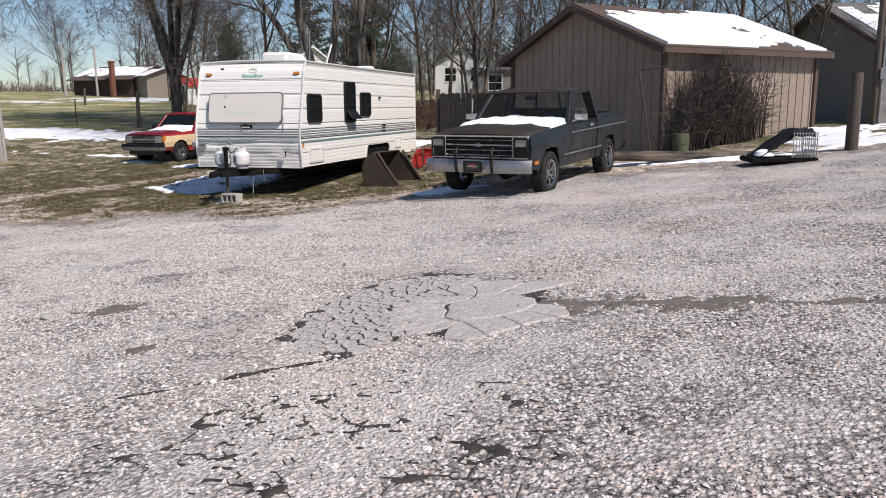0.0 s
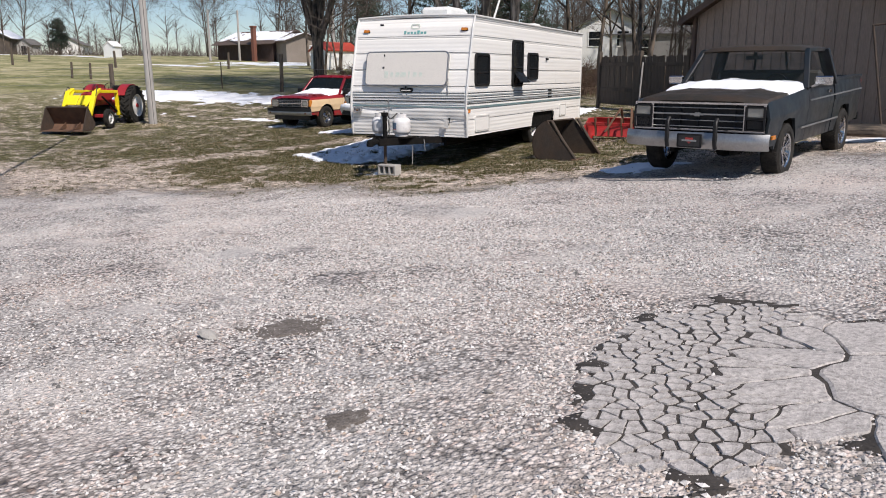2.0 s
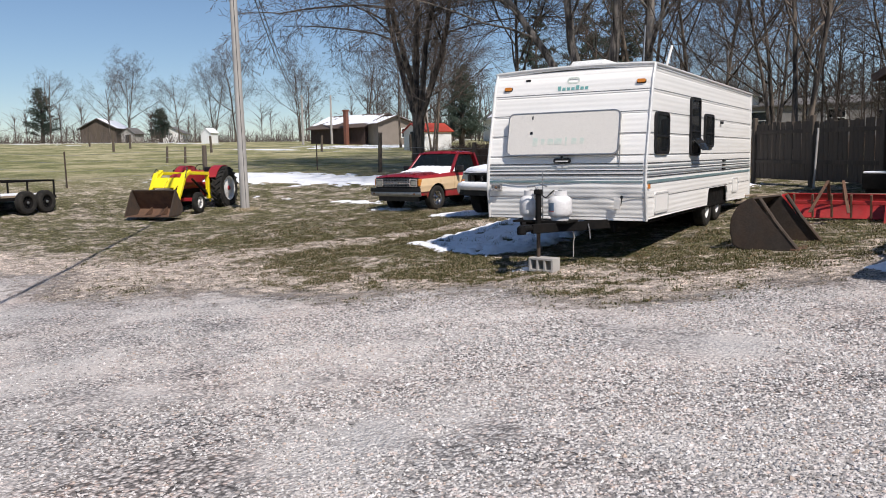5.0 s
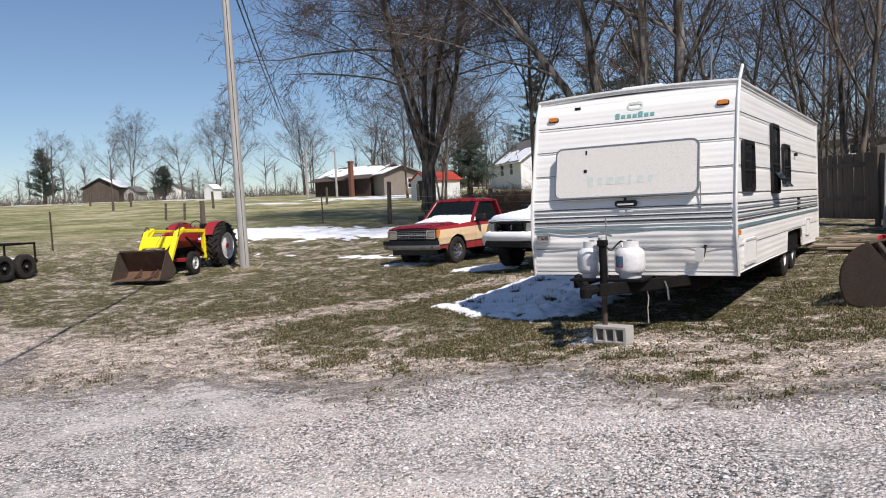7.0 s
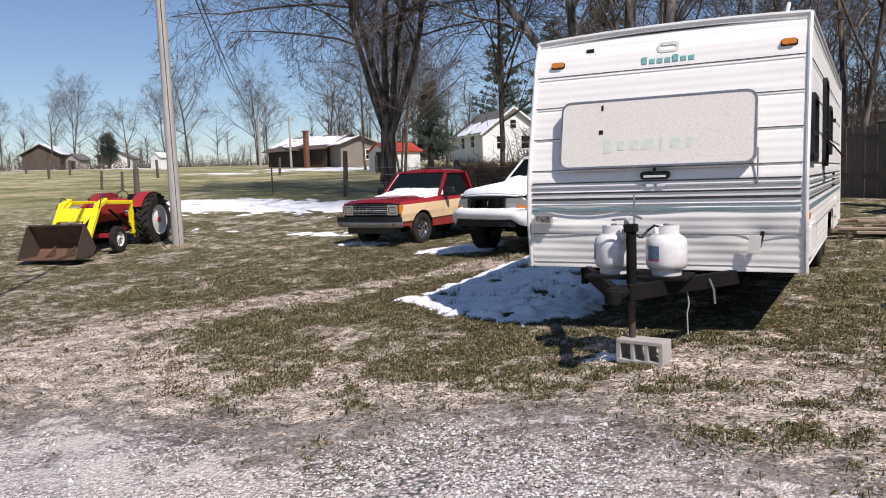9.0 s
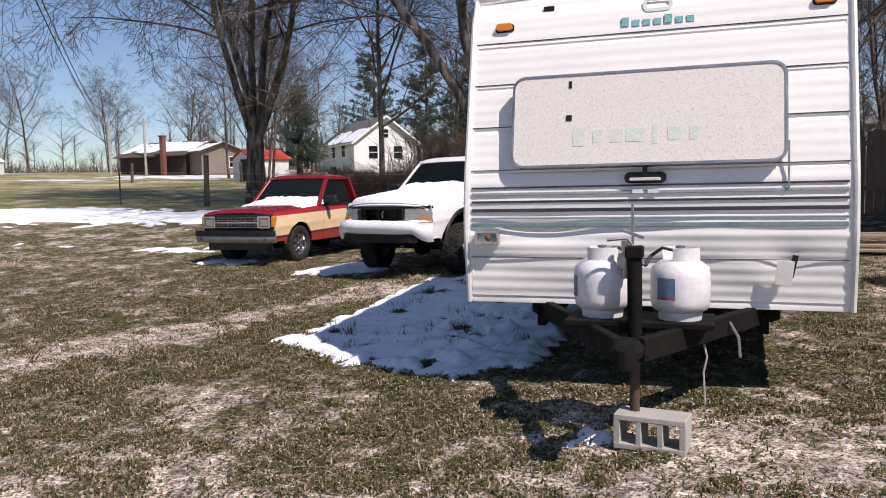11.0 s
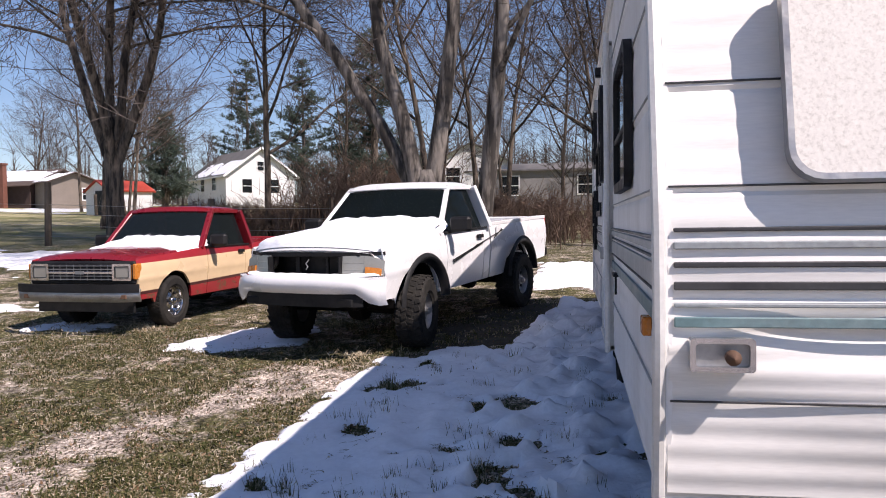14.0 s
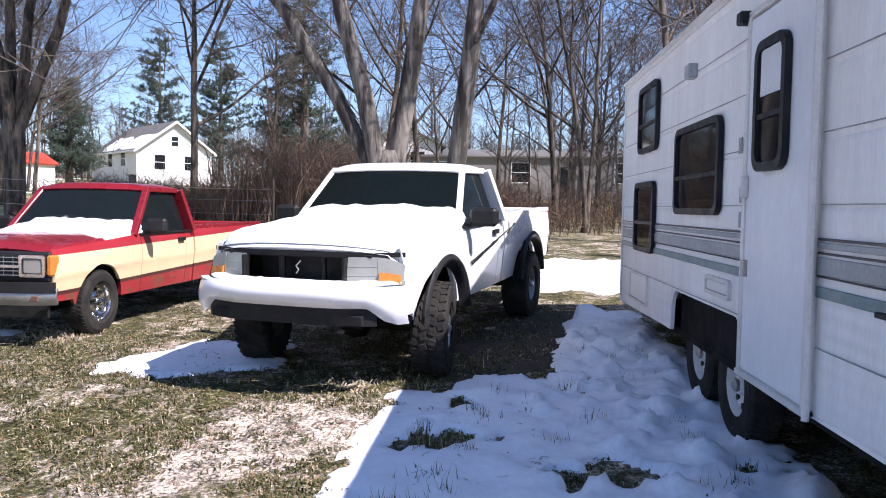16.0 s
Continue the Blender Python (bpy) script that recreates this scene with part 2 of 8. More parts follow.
class Mesh:
    """Collects vertices and faces of one part."""

    def __init__(self):
        self.v, self.f = [], []

    def put(self, verts, faces, m=None):
        k = len(self.v)
        self.v += [tuple(m @ Vector(p)) if m else tuple(p) for p in verts]
        self.f += [tuple(k + i for i in f) for f in faces]
        return self

    def box(self, c, s, rot=None, e=None):
        """A box with chamfered edges; c its centre, s its size."""
        hx, hy, hz = (q / 2 for q in s)
        e = min(0.12 * min(s), 0.02) if e is None else e
        V, F, idx = [], [], {}
        for sx in (-1, 1):
            for sy in (-1, 1):
                for sz in (-1, 1):
                    for a in range(3):
                        p = [sx * hx, sy * hy, sz * hz]
                        for b in range(3):
                            if b != a:
                                p[b] -= (sx, sy, sz)[b] * e
                        idx[sx, sy, sz, a] = len(V)
                        V.append(p)
        for a in range(3):
            b, d = (a + 1) % 3, (a + 2) % 3
            for s1 in (-1, 1):
                q = []
                for t1, t2 in ((-1, -1), (1, -1), (1, 1), (-1, 1)):
                    k = [0, 0, 0]
                    k[a], k[b], k[d] = s1, t1, t2
                    q.append(idx[(*k, a)])
                F.append(q if s1 > 0 else q[::-1])
            for t1 in (-1, 1):
                for t2 in (-1, 1):
                    k0, k1 = [0, 0, 0], [0, 0, 0]
                    k0[a], k1[a] = -1, 1
                    k0[b] = k1[b] = t1
                    k0[d] = k1[d] = t2
                    q = [idx[(*k0, b)], idx[(*k1, b)], idx[(*k1, d)], idx[(*k0, d)]]
                    F.append(q if t1 * t2 < 0 else q[::-1])
        for sx in (-1, 1):
            for sy in (-1, 1):
                for sz in (-1, 1):
                    q = [idx[sx, sy, sz, a] for a in range(3)]
                    F.append(q if sx * sy * sz > 0 else q[::-1])
        m = Matrix.Translation(c) @ (Euler([radians(q) for q in rot]).to_matrix().to_4x4() if rot else Matrix())
        return self.put(V, F, m)

    def beam(self, a, b, w, h=None, up=(0, 0, 1)):
        """A chamfered bar from a to b."""
        a, b = Vector(a), Vector(b)
        d = b - a
        y = d.normalized()
        up = Vector(up)
        if abs(y.dot(up)) > 0.97:
            up = Vector((1, 0, 0))
        x = y.cross(up).normalized()
        z = x.cross(y)
        m = Matrix((x, y, z)).transposed().to_4x4()
        m.translation = (a + b) / 2
        t = Mesh().box((0, 0, 0), (w, d.length, h or w))
        return self.put(t.v, t.f, m)

    def tube(self, path, r, n=8, cap=True):
        """A round bar along a path; r a radius or one for each point."""
        path = [Vector(p) for p in path]
        rs = r if isinstance(r, (list, tuple)) else [r] * len(path)
        V, F = [], []
        ref = None
        for i, p in enumerate(path):
            d = (path[min(i + 1, len(path) - 1)] - path[max(i - 1, 0)]).normalized()
            if ref is None:
                ref = d.orthogonal().normalized()
            ref = (ref - d * ref.dot(d))
            ref = ref.normalized() if ref.length > 1e-5 else d.orthogonal().normalized()
            o = d.cross(ref)
            for k in range(n):
                a = 2 * math.pi * k / n
                V.append(p + rs[i] * (math.cos(a) * ref + math.sin(a) * o))
        for i in range(len(path) - 1):
            for k in range(n):
                a, b = i * n + k, i * n + (k + 1) % n
                F.append((a, b, b + n, a + n))
        if cap:
            F.append(tuple(range(n - 1, -1, -1)))
            F.append(tuple(range((len(path) - 1) * n, len(path) * n)))
        return self.put(V, F)

    def lathe(self, prof, n=32, m=None):
        """Turns (radius, height) points round the z axis."""
        V, F = [], []
        for r, z in prof:
            for k in range(n):
                a = 2 * math.pi * k / n
                V.append((r * math.cos(a), r * math.sin(a), z))
        for i in range(len(prof) - 1):
            for k in range(n):
                a, b = i * n + k, i * n + (k + 1) % n
                F.append((a, b, b + n, a + n))
        return self.put(V, F, m)

    def sheet(self, f, us, vs, thick=0.0, m=None):
        """A surface f(u, v) over two lists, with thickness along its normal if asked."""
        nu, nv = len(us), len(vs)
        P = [Vector(f(u, v)) for u in us for v in vs]
        F = [(i * nv + j, (i + 1) * nv + j, (i + 1) * nv + j + 1, i * nv + j + 1) for i in range(nu - 1) for j in range(nv - 1)]
        if thick:
            Q = []
            for i in range(nu):
                for j in range(nv):
                    a = P[min(i + 1, nu - 1) * nv + j] - P[max(i - 1, 0) * nv + j]
                    b = P[i * nv + min(j + 1, nv - 1)] - P[i * nv + max(j - 1, 0)]
                    Q.append(P[i * nv + j] - thick * a.cross(b).normalized())
            k = len(P)
            P += Q
            F += [tuple(k + q for q in f[::-1]) for f in F]
            ring = [i * nv for i in range(nu)] + [(nu - 1) * nv + j for j in range(1, nv)] + [i * nv + nv - 1 for i in range(nu - 2, -1, -1)] + [j for j in range(nv - 2, 0, -1)]
            F += [(a, b, b + k, a + k)[::-1] for a, b in zip(ring, ring[1:] + ring[:1])]
        return self.put(P, F, m)

    def prism(self, poly, depth, m=None):
        """A flat outline (x, y) given depth along z."""
        n = len(poly)
        V = [(x, y, 0) for x, y in poly] + [(x, y, depth) for x, y in poly]
        F = [tuple(range(n - 1, -1, -1)), tuple(range(n, 2 * n))] + [(i, (i + 1) % n, n + (i + 1) % n, n + i) for i in range(n)]
        return self.put(V, F, m)

    def ring(self, outer, inner, depth, m=None):
        """A frame between two outlines of as many points."""
        n = len(outer)
        V = [(x, y, z) for z in (0, depth) for o in (outer, inner) for x, y in o]
        F = []
        for i in range(n):
            j = (i + 1) % n
            F += [(i, n + i, n + j, j), (2 * n + i, 2 * n + j, 3 * n + j, 3 * n + i), (i, j, 2 * n + j, 2 * n + i), (n + j, n + i, 3 * n + i, 3 * n + j)]
        return self.put(V, F, m)


def rounded(w, h, r, n=5):
    pts = []
    for cx, cy, a0 in ((w / 2 - r, h / 2 - r, 0), (-w / 2 + r, h / 2 - r, 90), (-w / 2 + r, -h / 2 + r, 180), (w / 2 - r, -h / 2 + r, 270)):
        for k in range(n + 1):
            a = radians(a0 + 90 * k / n)
            pts.append((cx + r * math.cos(a), cy + r * math.sin(a)))
    return pts


def part(name, mb, material, parent=None, label="", angle=35):
    """Links a mesh as one object under a thing or under a part."""
    me = bpy.data.meshes.new(name)
    me.from_pydata(mb.v, [], mb.f)
    me.materials.append(M[material] if isinstance(material, str) else material)
    if angle:
        me.polygons.foreach_set("use_smooth", [True] * len(me.polygons))
        me.set_sharp_from_angle(angle=radians(angle))
    ob = new(name, me)
    if parent:
        ob.parent = parent
    if label:
        ob["label"] = label
    return ob


def thing(name, m, label, category, group="", kind=""):
    ob = new(name)
    ob.empty_display_size = 0.2
    ob.matrix_world = m
    return tagged(ob, label, category, group, kind)


def lin(a, b, n):
    return [a + (b - a) * i / (n - 1) for i in range(n)]


def along(table, x):
    """Straight-line interpolation in a short table of (x, value)."""
    if x <= table[0][0]:
        return table[0][1]
    for (x0, v0), (x1, v1) in zip(table, table[1:]):
        if x <= x1:
            return v0 + (v1 - v0) * (x - x0) / (x1 - x0)
    return table[-1][1]


def smooth(a, b, x):
    q = min(1.0, max(0.0, (x - a) / (b - a)))
    return q * q * (3 - 2 * q)


# ---- ground ----


def height(x, y):
    """The lie of the land: a shallow bowl in the yard, fields rising beyond."""
    near = 0.15038 + 0.1016 * x - 0.00583 * y + 0.00271 * x * x - 0.00067 * x * y + 0.00133 * y * y
    u = math.hypot(x + 8, y - 14)
    far = along(((0, 0.1), (16, 0.15), (24, 0.78), (34, 1.2), (60, 2.3), (90, 3.7), (125, 4.6), (220, 5.6), (6000, 5.8)), u)
    w = smooth(13, 26, u)
    ramp = 0.36 * min(1.1, max(0.0, 1 - (0.861 * (y - 0.3) - 0.509 * x) / 17.0)) * smooth(42, 22, u)
    level = 0.24 * math.exp(-((x + 15.9) / 2.2) ** 2 - ((y - 25.9) / 2.6) ** 2)
    return near * (1 - w) + far * w - level + ramp - 0.18 * math.exp(-((x + 24) / 5) ** 2 - ((y - 19.5) / 4.5) ** 2) + 0.05 * math.exp(-((x + 2.6) / 2.5) ** 2 - ((y - 14.8) / 3) ** 2) + 0.06 * math.exp(-((x + 12.6) / 1.5) ** 2 - ((y - 20.9) / 1.7) ** 2)


def gravel_edge(x):
    return along(((-30, 9.5), (-12, 11.2), (-6.5, 12.0), (-4.4, 13.6), (-2, 15.3), (1.3, 15.2), (4, 16.4), (12, 19)), x)


def lawn(x, y):
    """0 on the gravel, 1 on the grass."""
    return smooth(-1.6, 4.2, y - gravel_edge(x) + 0.9 * (noise.noise((x * 0.5, y * 0.5, 0)) + 0.5 * noise.noise((x * 1.7, y * 1.7, 3))))


TRACK = [(-19, 10.2), (-17, 11.8), (-15.6, 14.0), (-14.5, 16.2), (-13.5, 18.4), (-12.7, 19.5)]


def bare(x, y):
    """Worn pale wheel track through the grass: 1 in its middle."""
    d = 9.0
    for (ax, ay), (bx, by) in zip(TRACK, TRACK[1:]):
        k = max(0, min(1, ((x - ax) * (bx - ax) + (y - ay) * (by - ay)) / ((bx - ax) ** 2 + (by - ay) ** 2)))
        d = min(d, math.hypot(x - ax - k * (bx - ax), y - ay - k * (by - ay)))
    return smooth(0.85, 0.1, d + 0.35 * noise.noise((x * 1.1, y * 1.1, 70)))


def clump(x, y):
    """Above 0 where the grass grows in clumps, below it where straw and soil show."""
    return 0.4 * noise.noise((x * 0.55, y * 0.55, 60)) + 0.6 * noise.noise((x * 2.1, y * 2.1, 61)) + 0.55 * noise.noise((x * 6.5, y * 6.5, 62)) - 0.28 * bare(x, y) + 0.62 * lawn(x, y) - 0.65


def spaced():
    xs = []
    x = 0.0
    step = 0.16
    while x < 4000:
        xs.append(x)
        step = 0.16 if x < 16 else step * 1.16
        x += step
    return [-v for v in xs[:0:-1]] + xs


gx = [-6 + v for v in spaced()]
gy = [10 + v for v in spaced()]
gm = Mesh()


def lie(x, y):
    z = height(x, y)
    if abs(x + 6) < 25 and abs(y - 10) < 25:
        z += 0.018 * noise.noise((x * 0.9, y * 0.9, 1)) + 0.012 * noise.noise((x * 2.6, y * 2.6, 5))
        if y > 10:
            z += 0.02 * lawn(x, y) * noise.noise((x * 4.3, y * 4.3, 9))
    return (x, y, z)


gm.sheet(lie, gx, gy)


def ground_material():
    m, nt, b = nodes_of("yard_ground")
    geo = nt.nodes.new("ShaderNodeNewGeometry")
    pos = geo.outputs["Position"]
    att = nt.nodes.new("ShaderNodeAttribute")
    att.attribute_name = "lawn"
    trk = nt.nodes.new("ShaderNodeAttribute")
    trk.attribute_name = "bare"
    fld = nt.nodes.new("ShaderNodeAttribute")
    fld.attribute_name = "field"
    # gravel: crushed pale limestone with pink and grey stones
    vo = add(nt, "ShaderNodeTexVoronoi", Scale=34.0)
    nt.links.new(pos, vo.inputs["Vector"])
    vo2 = add(nt, "ShaderNodeTexVoronoi", Scale=75.0)
    nt.links.new(pos, vo2.inputs["Vector"])
    sep = nt.nodes.new("ShaderNodeSeparateColor")
    nt.links.new(vo.outputs["Color"], sep.inputs[0])
    stone = ramp(nt, sep.outputs[0], [(0.0, (0.15, 0.14, 0.138)), (0.22, (0.38, 0.36, 0.35)), (0.55, (0.57, 0.54, 0.52)), (0.8, (0.76, 0.73, 0.71)), (1.0, (0.56, 0.45, 0.40))])
    # shade in the gaps painted in: stone colour darkens towards each rim
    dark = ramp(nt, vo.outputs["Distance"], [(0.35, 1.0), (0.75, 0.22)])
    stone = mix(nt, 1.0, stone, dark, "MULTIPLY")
    fines = ramp(nt, noise_of(nt, pos, 160, 3), [(0.3, (0.42, 0.395, 0.375)), (0.7, (0.84, 0.80, 0.765))])
    packed = ramp(nt, noise_of(nt, pos, 0.8, 6, 0.65), [(0.42, 0.0), (0.62, 0.75)])
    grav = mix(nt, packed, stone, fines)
    tint = ramp(nt, noise_of(nt, pos, 0.55, 4), [(0.35, (0.94, 0.94, 0.94)), (0.5, (1.04, 1.01, 0.99)), (0.68, (1.12, 1.03, 0.98))])
    grav = mix(nt, 1.0, grav, tint, "MULTIPLY")
    patch = ramp(nt, noise_of(nt, pos, 1.3, 7, 0.7), [(0.58, 0.0), (0.72, 0.55)])
    grav = mix(nt, patch, grav, (0.13, 0.11, 0.095))
    # lawn: moss green, straw and bare soil
    green = ramp(nt, noise_of(nt, pos, 26, 5, 0.7), [(0.36, (0.012, 0.013, 0.006)), (0.46, (0.060, 0.060, 0.021)), (0.57, (0.135, 0.122, 0.048)), (0.67, (0.52, 0.45, 0.33))])
    straw = ramp(nt, noise_of(nt, pos, 42, 5, 0.7), [(0.38, (0.05, 0.035, 0.025)), (0.45, (0.33, 0.26, 0.205)), (0.52, (0.62, 0.52, 0.44)), (0.64, (0.84, 0.76, 0.68))])
    where = ramp(nt, maths(nt, "ADD", noise_of(nt, pos, 1.6, 10, 0.85), maths(nt, "ADD", maths(nt, "MULTIPLY", trk.outputs["Fac"], 0.13), maths(nt, "MULTIPLY", maths(nt, "SUBTRACT", 1.0, att.outputs["Fac"]), 0.62))), [(0.492, 0.0), (0.59, 1.0)])
    turf = mix(nt, where, green, straw)
    soil = ramp(nt, noise_of(nt, pos, 1.7, 6, 0.7), [(0.60, 0.0), (0.72, 0.8)])
    turf = mix(nt, soil, turf, (0.115, 0.078, 0.055))
    mott = ramp(nt, noise_of(nt, pos, 5.5, 7, 0.8), [(0.36, 0.28), (0.5, 0.95), (0.64, 1.65)])
    turf = mix(nt, 1.0, turf, mott, "MULTIPLY")
    # rough far field: pale dead grass with green
    fieldc = ramp(nt, noise_of(nt, pos, 0.3, 11, 0.85), [(0.36, (0.07, 0.085, 0.03)), (0.47, (0.20, 0.20, 0.085)), (0.56, (0.42, 0.37, 0.22)), (0.66, (0.62, 0.55, 0.40))])
    turf = mix(nt, fld.outputs["Fac"], turf, fieldc)
    edge = ramp(nt, maths(nt, "ADD", maths(nt, "SUBTRACT", att.outputs["Fac"], maths(nt, "MULTIPLY", trk.outputs["Fac"], 0.12)), maths(nt, "MULTIPLY", maths(nt, "SUBTRACT", noise_of(nt, pos, 6, 8, 0.8), 0.5), 1.5)), [(0.22, 0.0), (0.42, 1.0)])
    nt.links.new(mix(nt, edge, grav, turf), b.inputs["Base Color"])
    b.inputs["Roughness"].default_value = 0.93
    b.inputs["Specular IOR Level"].default_value = 0.25
    h1 = maths(nt, "ADD", maths(nt, "MULTIPLY", vo.outputs["Distance"], -0.6), maths(nt, "MULTIPLY", vo2.outputs["Distance"], -0.3))
    h2 = maths(nt, "ADD", noise_of(nt, pos, 40, 5, 0.7), noise_of(nt, pos, 7, 4))
    hm = nt.nodes.new("ShaderNodeMix")
    for i, s in ((0, edge), (2, h1), (3, h2)):
        nt.links.new(s, hm.inputs[i])
    bump(nt, b, hm.outputs[0], 0.9, 0.03)
    return m


ground = part("ground", gm, ground_material(), angle=0)
tagged(ground, "pale gravel yard running into patchy winter grass and fields", "ground", kind="structure")
for nm, fn in (("lawn", lambda x, y: lawn(x, y) if abs(x + 8) < 60 and abs(y - 14) < 60 else (1.0 if y > gravel_edge(x) else 0.0)), ("bare", lambda x, y: bare(x, y) if -21 < x < -10 and 8 < y < 22 else 0.0), ("field", lambda x, y: smooth(19, 31, math.hypot(x + 8, y - 12)))):
    at = ground.data.attributes.new(nm, "FLOAT", "POINT")
    at.data.foreach_set("value", [fn(v.co.x, v.co.y) for v in ground.data.vertices])
ground.data.polygons.foreach_set("use_smooth", [True] * len(ground.data.polygons))

# ---- travel trailer ----
TX0, TX1, TY0, TY1, TZ0, TZ1 = -10.13, -7.62, 15.2, 22.85, 0.43, 2.63


def nose(z):
    """How far the raked front stands back at a height."""
    return along(((0.43, 0.06), (0.9, 0.0), (1.25, 0.02), (2.45, 0.30), (2.63, 0.40)), z)


def rib(z):
    """Pressed aluminium siding: narrow ribs and a lap joint every 0.30 m."""
    k = (z - TZ0) / 0.30
    lap = 0.009 * math.exp(-(((k % 1.0) - 0.05) / 0.03) ** 2)
    return (0.0019 if z < 1.26 else 0.0009) * math.sin(2 * math.pi * (z - TZ0) / 0.075) - lap


def trailer_window(body, side, y0, y1, z0, z1, name="window", blind=0.0, ajar=False, shade=0.0):
    """A rounded black-framed caravan window on a side wall."""
    w, h = y1 - y0, z1 - z0
    x = TX1 if side > 0 else TX0
    turn = Matrix(((0, 0, side), (side, 0, 0), (0, 1, 0))).to_4x4()
    turn.translation = (x + side * 0.004, (y0 + y1) / 2, (z0 + z1) / 2)
    outer, inner = rounded(w, h, 0.09), rounded(w - 0.09, h - 0.09, 0.06)
    fr = part(name, Mesh().ring(outer, inner, 0.035, turn), "black_plastic", body, "black rubber-framed tinted caravan window")
    part("pane", Mesh().prism(inner, 0.012, turn @ Matrix.Translation((0, 0, 0.006))), "win_dark", fr, angle=0)
    part("mullion", Mesh().put(*(lambda q: (q.v, q.f))(Mesh().box((0, -h * 0.08, 0.022), (w - 0.09, 0.028, 0.018))), turn), "black_plastic", fr)
    if blind:
        part("blind", Mesh().put(*(lambda q: (q.v, q.f))(Mesh().box((0, (h - 0.09) * (0.5 - blind / 2), 0.019), (w - 0.13, (h - 0.11) * blind, 0.006))), turn), "white_blind", fr, "white pulled-down blind")
    if ajar:
        q = Mesh().box((0, -0.14, 0), (w - 0.1, 0.26, 0.012))
        part("vent_pane", Mesh().put(q.v, q.f, turn @ Matrix.Translation((0, -h / 2 + 0.3, 0.04)) @ Euler((radians(-38), 0, 0)).to_matrix().to_4x4()), "win_dark", fr, "hinged lower pane standing open")
    return fr


def side_wall(side):
    x = TX1 if side > 0 else TX0
    ys = sorted(set(lin(TY0, TY1, 110) + lin(18.9, 20.7, 60)))

    def low(y):
        z = along(((15.2, 0.43), (17.6, 0.43), (21.0, 0.40), (22.85, 0.36)), y)
        if 18.93 < y < 20.63:
            q = min(1.0, min(y - 18.93, 20.63 - y) / 0.16)
            z = max(z, 0.45 + 0.27 * math.sqrt(max(0, 1 - (1 - q) ** 2)))
        return z

    vs = lin(0, 1, 150)

    def f(y, v):
        z0 = low(y)
        z = z0 + (TZ1 - z0) * v
        yy = max(y, TY0 + nose(z))
        if y <= TY0 + 0.45:
            q = (y - TY0) / 0.45
            yy = TY0 + nose(z) + q * (0.45 - nose(z))
        return (x + side * rib(z), yy, z)

    us = ys if side > 0 else ys[::-1]
    return Mesh().sheet(f, us, vs, 0.03)


trailer = thing("travel_trailer", pose(0, 0, 0), "old white ribbed travel trailer with black and teal stripes", "travel trailer")
walls = {1: part("side_wall", side_wall(1), "siding", trailer), -1: part("side_wall", side_wall(-1), "siding_grime_lifted", trailer, "grimy white ribbed side wall, base colour lifted against its shade")}


def front_panel(x, z):
    dent = 0.035 * math.exp(-(((x + 9.55) / 0.42) ** 2 + ((z - 0.93) / 0.07) ** 2)) + 0.02 * math.exp(-(((x + 8.0) / 0.12) ** 2 + ((z - 0.72) / 0.1) ** 2)) + 0.012 * noise.noise((x * 2.2, z * 5, 0)) * (1 if z < 1.0 else 0.25)
    return (x, TY0 + nose(z) - rib(z) * 1.3 + dent, z)


front = part("front_wall", Mesh().sheet(front_panel, lin(TX0 + 0.02, TX1 - 0.02, 60), lin(TZ0 - 0.02, TZ1, 170), 0.03), "siding", trailer, "dented white ribbed front wall")
part("rear_wall", Mesh().sheet(lambda x, z: (x, TY1 + rib(z), z), lin(TX1, TX0, 4), lin(0.36, TZ1, 80), 0.03), "siding", trailer)
roof = part("roof", Mesh().sheet(lambda x, y: (x, max(y, TY0 + 0.38), TZ1 + 0.03 + 0.05 * (1 - ((x + 8.875) / 1.26) ** 2) - 0.02 * (y - 15) / 8), lin(TX0 - 0.015, TX1 + 0.015, 13), lin(TY0 + 0.37, TY1 + 0.01, 20), 0.06), "roof_white", trailer)
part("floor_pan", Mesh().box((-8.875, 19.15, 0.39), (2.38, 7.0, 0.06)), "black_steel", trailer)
for sx in (-1, 1):
    part("chassis_rail", Mesh().beam((-8.875 + sx * 0.75, 15.35, 0.30), (-8.875 + sx * 0.75, 22.7, 0.30), 0.06, 0.14), "black_steel", trailer)
    x = TX1 if sx > 0 else TX0
    part("corner_trim", Mesh().tube([(x + sx * 0.006, TY0 + nose(z) - 0.004, z) for z in lin(TZ0 - 0.02, TZ1 + 0.02, 24)], 0.02, 8), "trim_alu", trailer)
    part("roof_trim", Mesh().tube([(x + sx * 0.012, y, TZ1 + 0.02 - 0.02 * (y - 15) / 8) for y in lin(TY0 + 0.38, TY1, 12)], 0.022, 8), "trim_alu", trailer)
    part("rear_trim", Mesh().tube([(x, TY1, 0.36), (x, TY1, TZ1)], 0.02, 8), "trim_alu", trailer)
    # paint stripes, as pressed bands proud of the siding
    for z, h, mt in ((1.235, 0.012, "stripe_black"), (1.185, 0.03, "stripe_grey"), (1.13, 0.012, "stripe_black"), (1.085, 0.028, "stripe_grey"), (1.04, 0.014, "stripe_black"), (0.965, 0.045, "stripe_teal")) if sx > 0 else ((1.212, 0.012, "stripe_black"), (1.186, 0.028, "stripe_grey"), (1.152, 0.010, "stripe_black"), (1.098, 0.075, "stripe_grey"), (1.052, 0.008, "stripe_black"), (0.985, 0.05, "stripe_teal")):
        for y0, y1 in (((15.24, 17.97), (18.91, 22.83)) if sx < 0 else ((15.24, 22.83),)):
            part("stripe", Mesh().box((x + sx * 0.006, (y0 + y1) / 2, z), (0.012, y1 - y0, h), e=0.003), mt, walls[sx])
